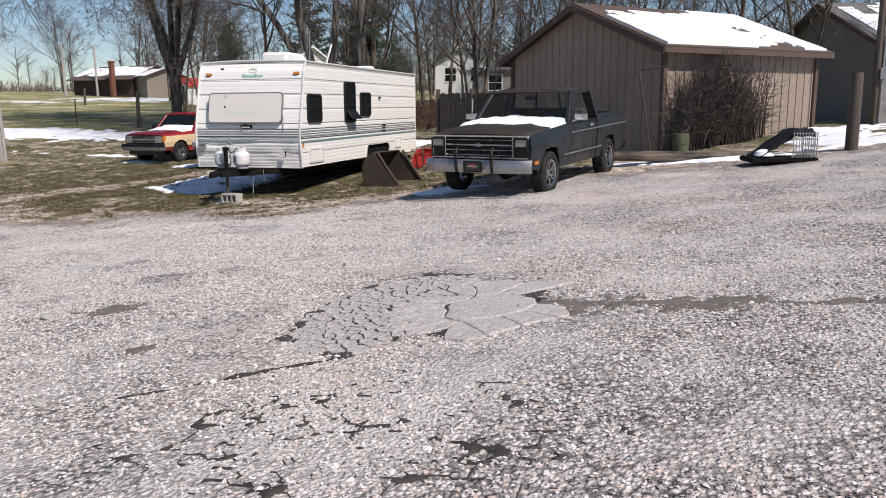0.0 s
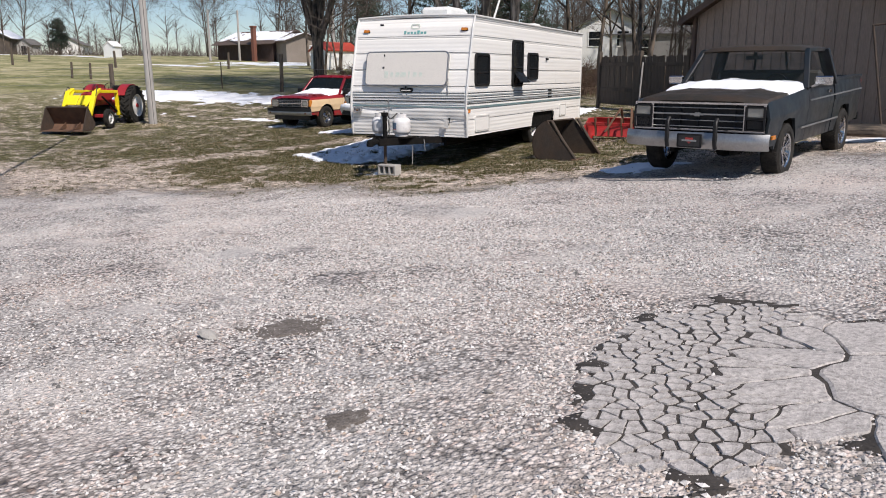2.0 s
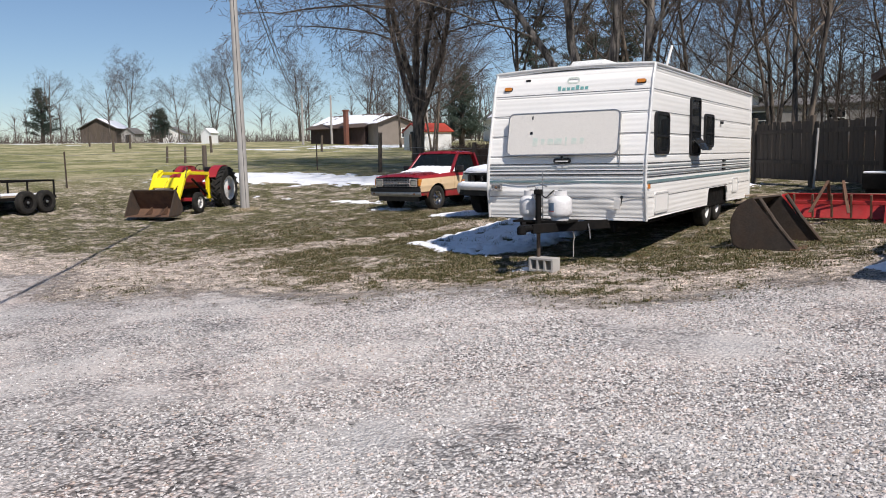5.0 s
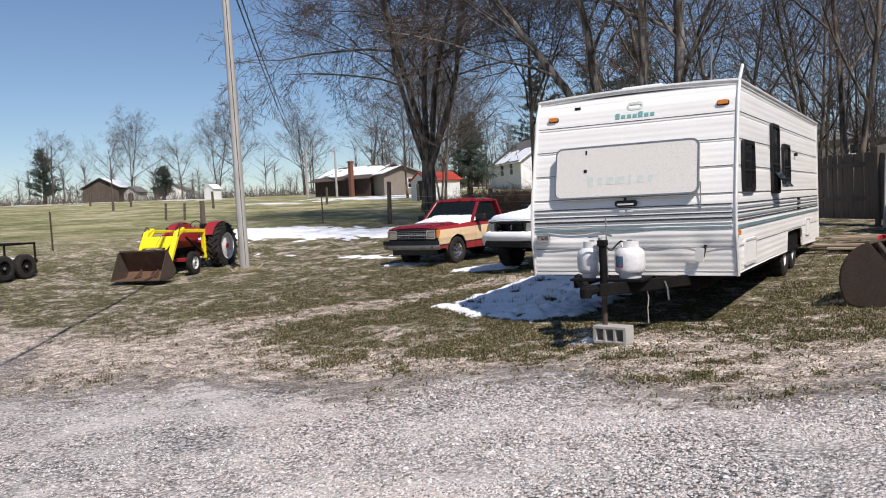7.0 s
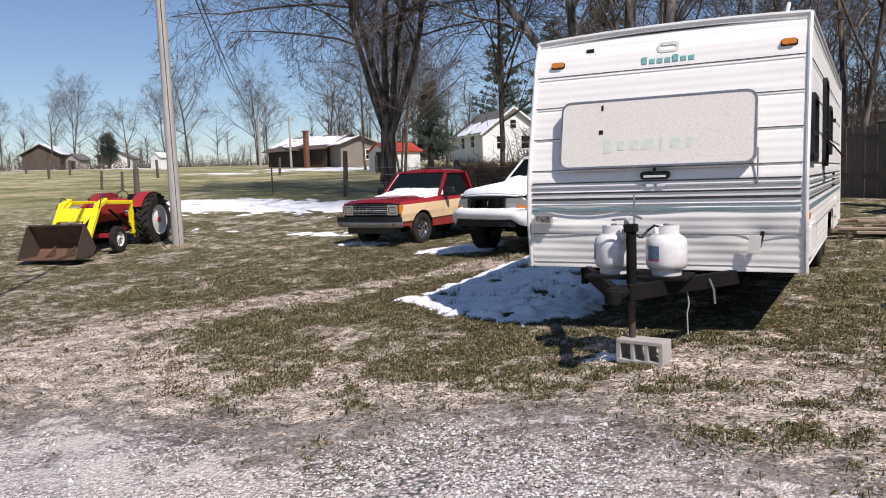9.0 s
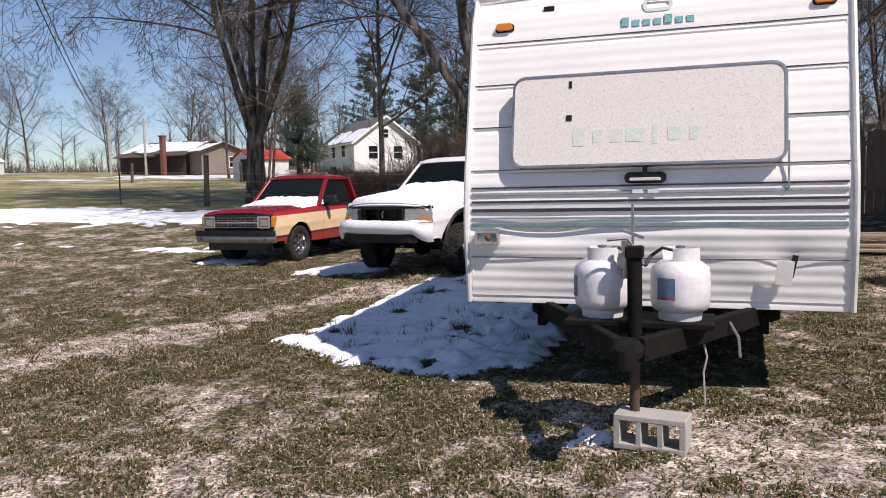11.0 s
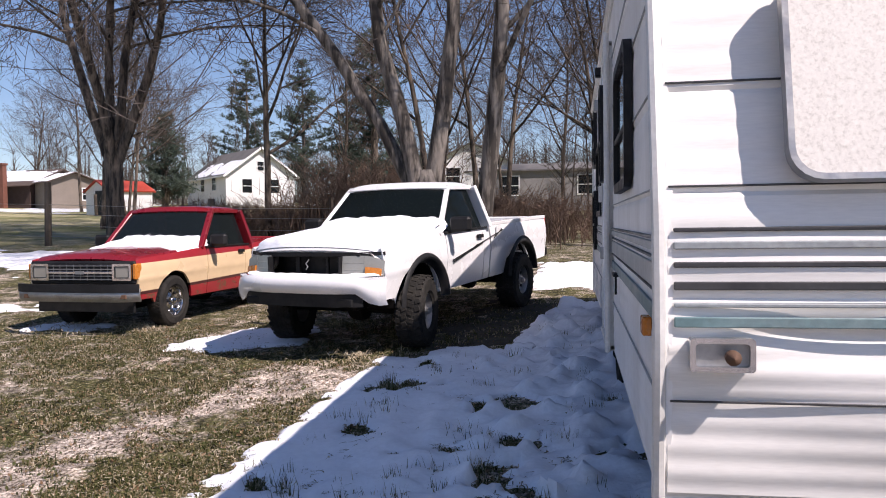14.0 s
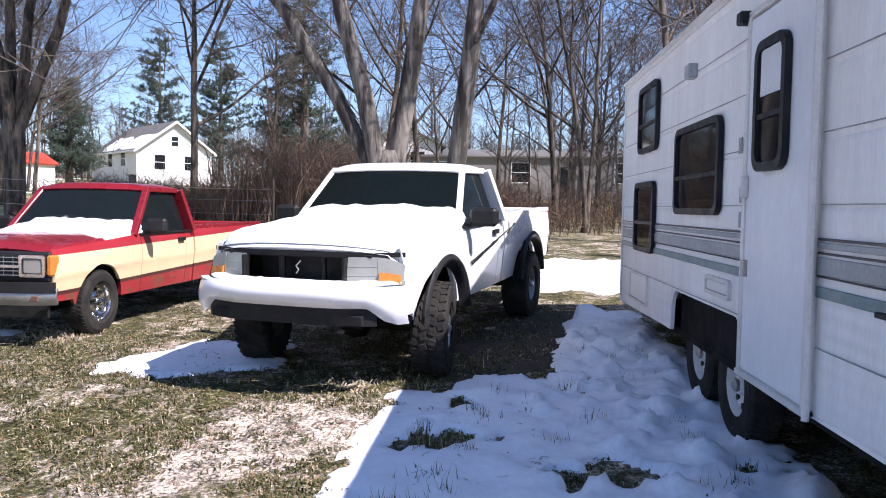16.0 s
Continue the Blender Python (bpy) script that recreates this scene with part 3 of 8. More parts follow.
part("front_roof_cap", Mesh().tube([(x, TY0 + 0.39, TZ1 + 0.02 + 0.035 * (1 - ((x + 8.875) / 1.26) ** 2)) for x in lin(TX0, TX1, 14)], 0.024, 8), "trim_alu", trailer)
for z, h, mt in ((1.235, 0.012, "stripe_black"), (1.19, 0.022, "stripe_grey"), (1.135, 0.016, "stripe_black"), (1.075, 0.024, "stripe_black"), (1.02, 0.012, "stripe_grey"), (0.972, 0.03, "stripe_teal")):
    part("stripe", Mesh().box((-8.875, TY0 + nose(z) - 0.006, z), (2.44, 0.012, h), e=0.003), mt, front)

for z in (0.74, 1.36, 1.67, 1.98, 2.29):
    part("seam", Mesh().box((-8.875, TY0 + nose(z) - 0.002, z), (2.46, 0.008, 0.006), e=0.001), "stripe_black", front)
    for sx in (-1, 1):
        x = TX1 if sx > 0 else TX0
        for y0, y1 in (((15.3 + nose(z), 17.97), (18.91, 22.83)) if sx < 0 else ((15.3 + nose(z), 22.83),)):
            part("seam", Mesh().box((x + sx * 0.002, (y0 + y1) / 2, z), (0.008, y1 - y0, 0.005), e=0.001), "stripe_black" if sx > 0 else "stripe_grey", walls[sx])
# front window cover, latch, marker lamps, maker's mark as plain teal blocks
lean = Matrix.Translation((-8.90, TY0 + nose(1.68) - 0.075, 1.685)) @ Euler((radians(90 - 11), 0, 0)).to_matrix().to_4x4()
cov = part("window_cover", Mesh().prism(rounded(1.76, 0.63, 0.08), 0.03, lean @ Matrix.Translation((0, 0, -0.01))), "cover", trailer, "weathered cream fibreglass window cover", angle=30)
part("cover_rim", Mesh().ring(rounded(1.785, 0.655, 0.09), rounded(1.75, 0.62, 0.075), 0.045, lean @ Matrix.Translation((0, 0, -0.02))), "dull_metal", cov, angle=30)
part("window_gasket", Mesh().prism(rounded(1.74, 0.6, 0.08), 0.03, Matrix.Translation((-8.90, TY0 + nose(1.68) + 0.0, 1.685)) @ Euler((radians(90 - 13), 0, 0)).to_matrix().to_4x4()), "stripe_grey", trailer)
for x, z, w, h in ((-9.385, 1.93, 0.02, 0.05), (-9.39, 1.70, 0.04, 0.04)):
    part("black_mark", Mesh().box((0, 0, 0), (w, h, 0.004)).put([], []), "black_plastic", cov).matrix_local = lean @ Matrix.Translation((x + 8.90, (z - 1.685) * 1.02, 0.023))
fade = surf("faded_mark", (0.55, 0.64, 0.57), (0.68, 0.655, 0.59), 0.6, 0, 12, 60, 0.95, 0.05)
for i, (w, h) in enumerate(((0.08, 0.13), (0.06, 0.09), (0.09, 0.09), (0.12, 0.09), (0.03, 0.13), (0.08, 0.09), (0.06, 0.09))):
    part("faded_letter_bar", Mesh().box((0, 0, 0), (w, h, 0.0012), e=0.0), fade, cov).matrix_local = lean @ Matrix.Translation((-0.42 + i * 0.125, -0.12, 0.0215))
part("cover_strut", Mesh().beam((-8.0, TY0 + nose(1.5) - 0.05, 1.5), (-8.0, TY0 + nose(1.2) - 0.02, 1.20), 0.012), "dull_metal", cov)
lt = part("latch", Mesh().prism(rounded(0.27, 0.075, 0.035), 0.05, Matrix.Translation((-8.88, TY0 + nose(1.28) + 0.01, 1.285)) @ Euler((radians(90), 0, 0)).to_matrix().to_4x4()), "black_plastic", trailer, "black plastic cover latch")
part("latch_bar", Mesh().box((-8.88, TY0 + nose(1.28) - 0.045, 1.275), (0.2, 0.02, 0.02)), "trim_alu", lt)
part("latch_tab", Mesh().box((-8.88, TY0 + nose(1.28) - 0.04, 1.325), (0.03, 0.02, 0.06)), "black_plastic", lt)
for sx in (-1, 1):
    part("clip", Mesh().box((-8.88 + sx * 0.05, TY0 + nose(1.2) - 0.012, 1.195), (0.07, 0.014, 0.03)), "rim_white", trailer)
    z = 2.40
    mk = part("marker_lamp", Mesh().prism(rounded(0.12, 0.05, 0.02), 0.035, Matrix.Translation((-8.84 + sx * 1.06, TY0 + nose(z) + 0.005, z)) @ Euler((radians(90 - 13), 0, 0)).to_matrix().to_4x4()), "amber", trailer, "amber marker lamp")
    part("lamp_base", Mesh().prism(rounded(0.14, 0.06, 0.02), 0.012, Matrix.Translation((-8.84 + sx * 1.06, TY0 + nose(z) + 0.005, z - 0.004)) @ Euler((radians(90 - 13), 0, 0)).to_matrix().to_4x4()), "black_plastic", mk)
part("dark_vent", Mesh().box((-9.58, TY0 + nose(2.52) - 0.006, 2.52), (0.075, 0.02, 0.035)), "black_plastic", trailer)
badge = part("badge", Mesh().ring(rounded(0.20, 0.10, 0.045), rounded(0.15, 0.055, 0.025), 0.006, Matrix.Translation((-8.82, TY0 + nose(2.47) - 0.004, 2.475)) @ Euler((radians(90 - 13), 0, 0)).to_matrix().to_4x4()), fade, trailer, "faded pale green badge")
teal = surf("mark_teal", (0.10, 0.36, 0.34), (0.35, 0.48, 0.46), 0.5, 0, 14, 60, 0.8, 0.05)
for i, h in enumerate((0.085, 0.06, 0.06, 0.06, 0.085, 0.06, 0.06)):
    part("letter_bar", Mesh().box((-9.035 + i * 0.072, TY0 + nose(2.37) - 0.008, 2.355 + (h - 0.06) / 2), (0.05, 0.006, h * 0.75), rot=(-13, 0, 0), e=0.001), teal, front)
bl = part("broken_lamp", Mesh().box((-9.97, TY0 - 0.012, 0.885), (0.17, 0.03, 0.09)), "dull_metal", trailer, "broken clearance lamp with bare bulb")
part("lamp_frame", Mesh().ring(rounded(0.175, 0.095, 0.012), rounded(0.145, 0.065, 0.01), 0.022, Matrix.Translation((-9.97, TY0 - 0.026, 0.885)) @ Euler((radians(90), 0, 0)).to_matrix().to_4x4()), "chrome", bl)
part("bulb", Mesh().lathe([(0.0, 0), (0.02, 0.005), (0.022, 0.03), (0, 0.05)], 10, Matrix.Translation((-9.95, TY0 - 0.06, 0.885)) @ Euler((radians(90), 0, 0)).to_matrix().to_4x4()), "rust", bl)
part("lamp_hole", Mesh().box((-7.97, TY0 - 0.008, 0.70), (0.035, 0.012, 0.15), rot=(0, 12, 0)), "black_plastic", front, "torn hole in the siding")
part("hole_flap", Mesh().box((-8.02, TY0 - 0.02, 0.66), (0.10, 0.006, 0.16), rot=(8, 6, 0)), "siding", front)

# windows, door and hatches
for a in ((1, 15.58, 16.28, 1.36, 1.97), (1, 18.52, 19.2, 1.46, 2.05)):
    trailer_window(trailer, *a)
trailer_window(trailer, 1, 17.55, 18.2, 1.32, 2.29, ajar=True)
trailer_window(trailer, -1, 16.22, 17.12, 1.40, 2.03)
trailer_window(trailer, -1, 19.39, 20.52, 1.30, 1.925)
trailer_window(trailer, -1, 21.2, 22.0, 1.845, 2.445)
trailer_window(trailer, -1, 21.25, 22.1, 0.95, 1.58)
door = part("door", Mesh().box((TX0 - 0.012, 18.445, 1.41), (0.04, 0.84, 1.90), e=0.012), "door_white", trailer, "white entrance door with a narrow window")
for y in (18.0, 18.885):
    part("door_jamb", Mesh().box((TX0 - 0.016, y, 1.41), (0.05, 0.04, 1.97)), "trim_alu", door)
part("door_head", Mesh().box((TX0 - 0.016, 18.4425, 2.385), (0.05, 0.925, 0.035)), "trim_alu", door)
part("door_sill", Mesh().box((TX0 - 0.02, 18.4425, 0.445), (0.06, 0.925, 0.03)), "trim_alu", door)
trailer_window(door, -1, 18.27, 18.69, 1.53, 2.19, blind=0.42)
door.children[-1].location.x -= 0.03
part("door_lock", Mesh().box((TX0 - 0.04, 18.82, 1.02), (0.03, 0.045, 0.09)), "dull_metal", door)
part("door_handle", Mesh().box((TX0 - 0.05, 18.84, 1.46), (0.03, 0.04, 0.12)), "rim_white", door)
part("door_hinge_rail", Mesh().tube([(TX0 - 0.04, 17.955, 0.42), (TX0 - 0.04, 17.955, 2.45)], 0.018, 8), "trim_alu", door)
part("porch_lamp", Mesh().box((TX0 - 0.04, 18.93, 2.38), (0.09, 0.08, 0.07)), "black_plastic", trailer)
part("side_lamp", Mesh().box((TX0 - 0.03, 20.12, 2.30), (0.07, 0.12, 0.10)), "stripe_grey", trailer)
for y, z in ((18.98, 1.72), (19.06, 1.70), (19.02, 1.42), (19.02, 1.28)):
    part("sticker_residue", Mesh().box((TX0 - 0.008, y, z), (0.004, 0.05, 0.09), e=0.001), "stripe_grey", walls[-1])
for sx, y0, y1, z0, z1 in ((-1, 21.5, 22.3, 0.46, 0.74), (1, 15.62, 16.32, 0.49, 0.80), (-1, 19.15, 19.65, 0.80, 0.92), (1, 21.0, 21.5, 0.55, 0.85)):
    x = TX1 if sx > 0 else TX0
    turn = Matrix(((0, 0, sx), (sx, 0, 0), (0, 1, 0))).to_4x4()
    turn.translation = (x, (y0 + y1) / 2, (z0 + z1) / 2)
    hd = part("hatch", Mesh().ring(rounded(y1 - y0, z1 - z0, 0.03), rounded(y1 - y0 - 0.05, z1 - z0 - 0.05, 0.02), 0.022, turn), "trim_alu", trailer)
    part("hatch_lid", Mesh().prism(rounded(y1 - y0 - 0.06, z1 - z0 - 0.06, 0.02), 0.015, turn), "siding", hd)
for i in range(3):
    part("vent_louvre", Mesh().box((TX1 + 0.012, 20.16, 1.06 + i * 0.075), (0.03, 0.22, 0.03)), "black_plastic", trailer)
part("side_marker", Mesh().box((TX1 + 0.015, 15.33, 0.90), (0.03, 0.05, 0.06)), "amber", trailer)
part("side_marker", Mesh().box((TX0 - 0.015, 15.52, 0.92), (0.03, 0.08, 0.06)), "amber", trailer, "faded red-brown side lamp")
part("side_lamp_dark", Mesh().box((TX1 + 0.025, 19.85, 1.93), (0.05, 0.09, 0.05)), "black_plastic", trailer)
part("side_hook", Mesh().box((TX0 - 0.02, 17.35, 0.96), (0.03, 0.12, 0.02)).box((TX0 - 0.02, 17.32, 0.90), (0.012, 0.015, 0.1)), "black_plastic", trailer)
# roof units
ac = part("air_conditioner", Mesh().box((-9.35, 17.9, 2.85), (0.72, 0.98, 0.30), e=0.07), "roof_white", trailer, "white rooftop air conditioner")
part("roof_vent", Mesh().box((-8.3, 20.6, 2.73), (0.42, 0.42, 0.12), e=0.04), "roof_white", trailer)
part("roof_vent", Mesh().box((-9.2, 20.4, 2.72), (0.36, 0.36, 0.1), e=0.03), "roof_white", trailer)
an = part("antenna_mast", Mesh().tube([(-8.05, 17.55, 2.68), (-7.98, 17.75, 3.16)], 0.022, 8), "rim_white", trailer)
part("antenna_rod", Mesh().tube([(-8.3, 17.2, 2.66), (-8.27, 17.2, 3.45)], 0.012, 6), "dull_metal", an)
# running gear
def wheel(parent, m, r, w, rim_r, style="steel", rim="rim_white", lugs=False):
    """A tyre with tread and a pressed or spoked rim; m puts the axle along local z, outside up."""
    hub = part("wheel", Mesh().lathe([(rim_r * 0.96, -w * 0.42), (rim_r * 0.86, -w * 0.2), (rim_r * 0.86, w * 0.25), (rim_r * 0.95, w * 0.40)], 36), rim, parent)
    hub.matrix_local = m
    prof = [(rim_r * 0.95, -w * 0.42), (rim_r * 1.08, -w * 0.5), (r * 0.88, -w * 0.5), (r * 0.975, -w * 0.4), (r, -w * 0.2), (r, w * 0.2), (r * 0.975, w * 0.4), (r * 0.88, w * 0.5), (rim_r * 1.1, w * 0.5), (rim_r * 1.02, w * 0.44), (rim_r * 0.95, w * 0.42)]
    part("tyre", Mesh().lathe(prof, 48), "rubber", hub, angle=28)
    tr = Mesh()
    n = 30 if lugs else 44
    for k in range(n):
        a = 2 * math.pi * k / n
        for j, zz in enumerate((-0.36, -0.12, 0.12, 0.36) if lugs else (-0.28, 0.0, 0.28)):
            aa = a + (math.pi / n if j % 2 else 0)
            t = Mesh().box((0, 0, 0), (r * (0.055 if lugs else 0.03), 2 * math.pi * r / n * 0.62, w * (0.2 if lugs else 0.22)), rot=(18 if j % 2 else -18, 0, 0), e=0.003)
            tr.put(t.v, t.f, Matrix.Rotation(aa, 4, "Z") @ Matrix.Translation((r * (0.99 if abs(zz) < 0.3 else 0.975), 0, zz * w)))
    part("tread", tr, "rubber", hub)
    d = Mesh()
    if style == "spoke":
        d.lathe([(0.0, w * 0.30), (rim_r * 0.22, w * 0.30), (rim_r * 0.26, w * 0.22), (rim_r * 0.26, 0)], 24)
        for k in range(6):
            a = 2 * math.pi * k / 6
            for s in (-0.16, 0.16):
                d.beam((rim_r * 0.2 * math.cos(a), rim_r * 0.2 * math.sin(a), w * 0.24), (rim_r * 0.93 * math.cos(a + s), rim_r * 0.93 * math.sin(a + s), w * 0.34), rim_r * 0.09, 0.02)
        part("spokes", d, rim, hub)
        part("rim_lip", Mesh().lathe([(rim_r * 0.86, w * 0.2), (rim_r * 0.9, w * 0.40), (rim_r * 0.98, w * 0.44), (rim_r * 1.02, w * 0.42)], 36), "chrome", hub)
    else:
        d.lathe([(0.0, w * 0.34), (rim_r * 0.28, w * 0.33), (rim_r * 0.34, w * 0.2), (rim_r * 0.58, w * 0.12), (rim_r * 0.74, w * 0.2), (rim_r * 0.86, w * 0.14)], 36)
        part("disc", d, rim, hub)
        for k in range(8):
            a = 2 * math.pi * k / 8
            t = Mesh().prism(rounded(rim_r * 0.2, rim_r * 0.17, rim_r * 0.06, 3), 0.012)
            part("slot", Mesh().put(t.v, t.f, Matrix.Rotation(a, 4, "Z") @ Matrix.Translation((rim_r * 0.66, 0, w * 0.158))), "black_plastic", hub)
        part("hub_cap", Mesh().lathe([(rim_r * 0.2, w * 0.32), (rim_r * 0.2, w * 0.44), (rim_r * 0.1, w * 0.5), (0, w * 0.5)], 20), "dull_metal" if style == "steel" else "chrome", hub)
    return hub


OUT_R = Euler((0, radians(90), 0)).to_matrix().to_4x4()
OUT_L = Euler((0, radians(-90), 0)).to_matrix().to_4x4()
for y in (19.36, 20.18):
    for sx in (-1, 1):
        x = -8.875 + sx * 1.06
        wheel(trailer, Matrix.Translation((x, y, height(x, y) + 0.335)) @ (OUT_R if sx > 0 else OUT_L), 0.345, 0.21, 0.20)
    part("axle", Mesh().tube([(-9.9, y, 0.25), (-7.85, y, 0.25)], 0.04, 10), "black_steel", trailer)
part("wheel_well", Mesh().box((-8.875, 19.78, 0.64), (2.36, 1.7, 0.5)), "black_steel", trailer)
# drawbar, jack and gas bottles
for sx in (-1, 1):
    part("drawbar_rail", Mesh().beam((-8.87 + sx * 0.06, 14.0, 0.37), (-8.88 + sx * 0.85, 15.65, 0.35), 0.06, 0.13), "black_steel", trailer)
cp = part("coupler", Mesh().box((-8.87, 13.94, 0.38), (0.16, 0.3, 0.09), e=0.03).lathe([(0, 0.05), (0.05, 0.04), (0.065, -0.02), (0.06, -0.06)], 14, Matrix.Translation((-8.87, 13.8, 0.37))), "black_steel", trailer)
part("jack_post", Mesh().tube([(-8.87, 14.34, -0.06), (-8.87, 14.34, 0.40)], 0.028, 12), "rust_dark", trailer)
part("jack_tube", Mesh().tube([(-8.87, 14.34, 0.28), (-8.87, 14.34, 0.84)], 0.042, 14).box((-8.87, 14.34, 0.86), (0.1, 0.1, 0.07)), "black_steel", trailer)
part("jack_crank", Mesh().tube([(-8.87, 14.34, 0.88), (-8.91, 14.32, 0.94), (-9.02, 14.3, 0.93)], 0.01, 6), "dull_metal", trailer)
part("bottle_tray", Mesh().box((-8.86, 14.55, 0.44), (0.84, 0.4, 0.03)), "black_steel", trailer)
part("bottle_rod", Mesh().tube([(-8.9, 14.55, 0.44), (-8.9, 14.55, 1.13)], 0.009, 6).box((-8.9, 14.55, 0.95), (0.14, 0.015, 0.02), rot=(0, 20, 0)), "dull_metal", trailer)
rg = part("gas_regulator", Mesh().lathe([(0, -0.05), (0.04, -0.045), (0.05, 0), (0.04, 0.045), (0, 0.05)], 16, Matrix.Translation((-8.93, 14.42, 0.80))).tube([(-8.93, 14.42, 0.70), (-8.93, 14.42, 0.92)], 0.022, 10), "dull_metal", trailer)
part("loose_wire", Mesh().tube([(-8.52, 14.75, 0.36), (-8.48, 14.7, 0.2), (-8.5, 14.72, 0.1), (-8.49, 14.7, -0.08)], 0.006, 5), "wood_grey", trailer)
part("loose_chain", Mesh().tube([(-8.35, 14.9, 0.38), (-8.3, 14.83, 0.3), (-8.29, 14.83, 0.18)], 0.01, 5), "dull_metal", trailer)


def gas_bottle(x, y, z, turn, side, a0):
    g = thing("propane_bottle", pose(x, y, z, 0, 0, turn) @ Matrix.Diagonal((1.1, 1.1, 0.87, 1)), "white steel propane bottle with scuffed label on the drawbar", "gas bottle", "propane bottles")
    b = part("bottle", Mesh().lathe([(0.0, 0.04), (0.10, 0.045), (0.14, 0.07), (0.153, 0.12), (0.153, 0.30), (0.145, 0.35), (0.10, 0.395), (0.04, 0.41), (0, 0.415)], 32), "tank_white", g, angle=45)
    part("foot_ring", Mesh().lathe([(0.11, 0), (0.115, 0.06), (0.105, 0.06), (0.1, 0)], 28), "tank_white", g)
    for b0, b1 in ((30, 130), (215, 320)):
        part("collar", Mesh().sheet(lambda a, z: (0.1 * math.cos(radians(a)), 0.1 * math.sin(radians(a)), 0.37 + z), lin(b0, b1, 14), [0, 0.11], 0.004), "tank_white", g)
    v = part("valve", Mesh().tube([(0, 0, 0.41), (0, 0, 0.47)], 0.018, 10).tube([(0, 0, 0.455), (0.06, -0.02, 0.455)], 0.012, 8).lathe([(0, 0.475), (0.025, 0.475), (0.025, 0.49), (0, 0.495)], 12), "dull_metal", g)
    c, s = math.cos(radians(-turn)) * side, math.sin(radians(-turn)) * side
    part("hose", Mesh().tube([(0.02 * c, 0.02 * s, 0.455), (0.09 * c, 0.09 * s, 0.475), (0.15 * c + 0.03 * s, 0.15 * s - 0.03 * c, 0.42), (0.21 * c, 0.21 * s - 0.06, 0.36)], 0.011, 6), "cable", g)
    part("label", Mesh().sheet(lambda a, z: (0.155 * math.cos(radians(a)), 0.155 * math.sin(radians(a)), z), lin(a0, a0 + 38, 8), [0.16, 0.29], 0.001), "label_blue", g, "faded printed label")
    part("label_band", Mesh().sheet(lambda a, z: (0.1565 * math.cos(radians(a)), 0.1565 * math.sin(radians(a)), z), lin(a0, a0 + 38, 8), [0.147, 0.16], 0.001), "label_red", g)
    return g


gas_bottle(-9.08, 14.56, 0.455, 10, 1, -190)
gas_bottle(-8.63, 14.54, 0.455, 35, -1, -170)

# concrete block under the jack
cb = thing("concrete_block", pose(0, 0, 0), "grey hollow concrete block under the trailer jack", "concrete block")
for a, b in ((-0.2, -0.165), (-0.075, -0.045), (0.045, 0.075), (0.165, 0.2)):
    part("web", Mesh().box(((a + b) / 2, 0, 0.1), (b - a, 0.19, 0.14), e=0.002), "concrete", cb)
for z in (0.1825, 0.0175):
    part("face_shell", Mesh().box((0, 0, z), (0.40, 0.195, 0.035), e=0.005), "concrete", cb)
cb.matrix_world = pose(-8.77, 14.31, height(-8.77, 14.31) - 0.005, 0, 0, -8)

# ---- sheds, houses and fences ----


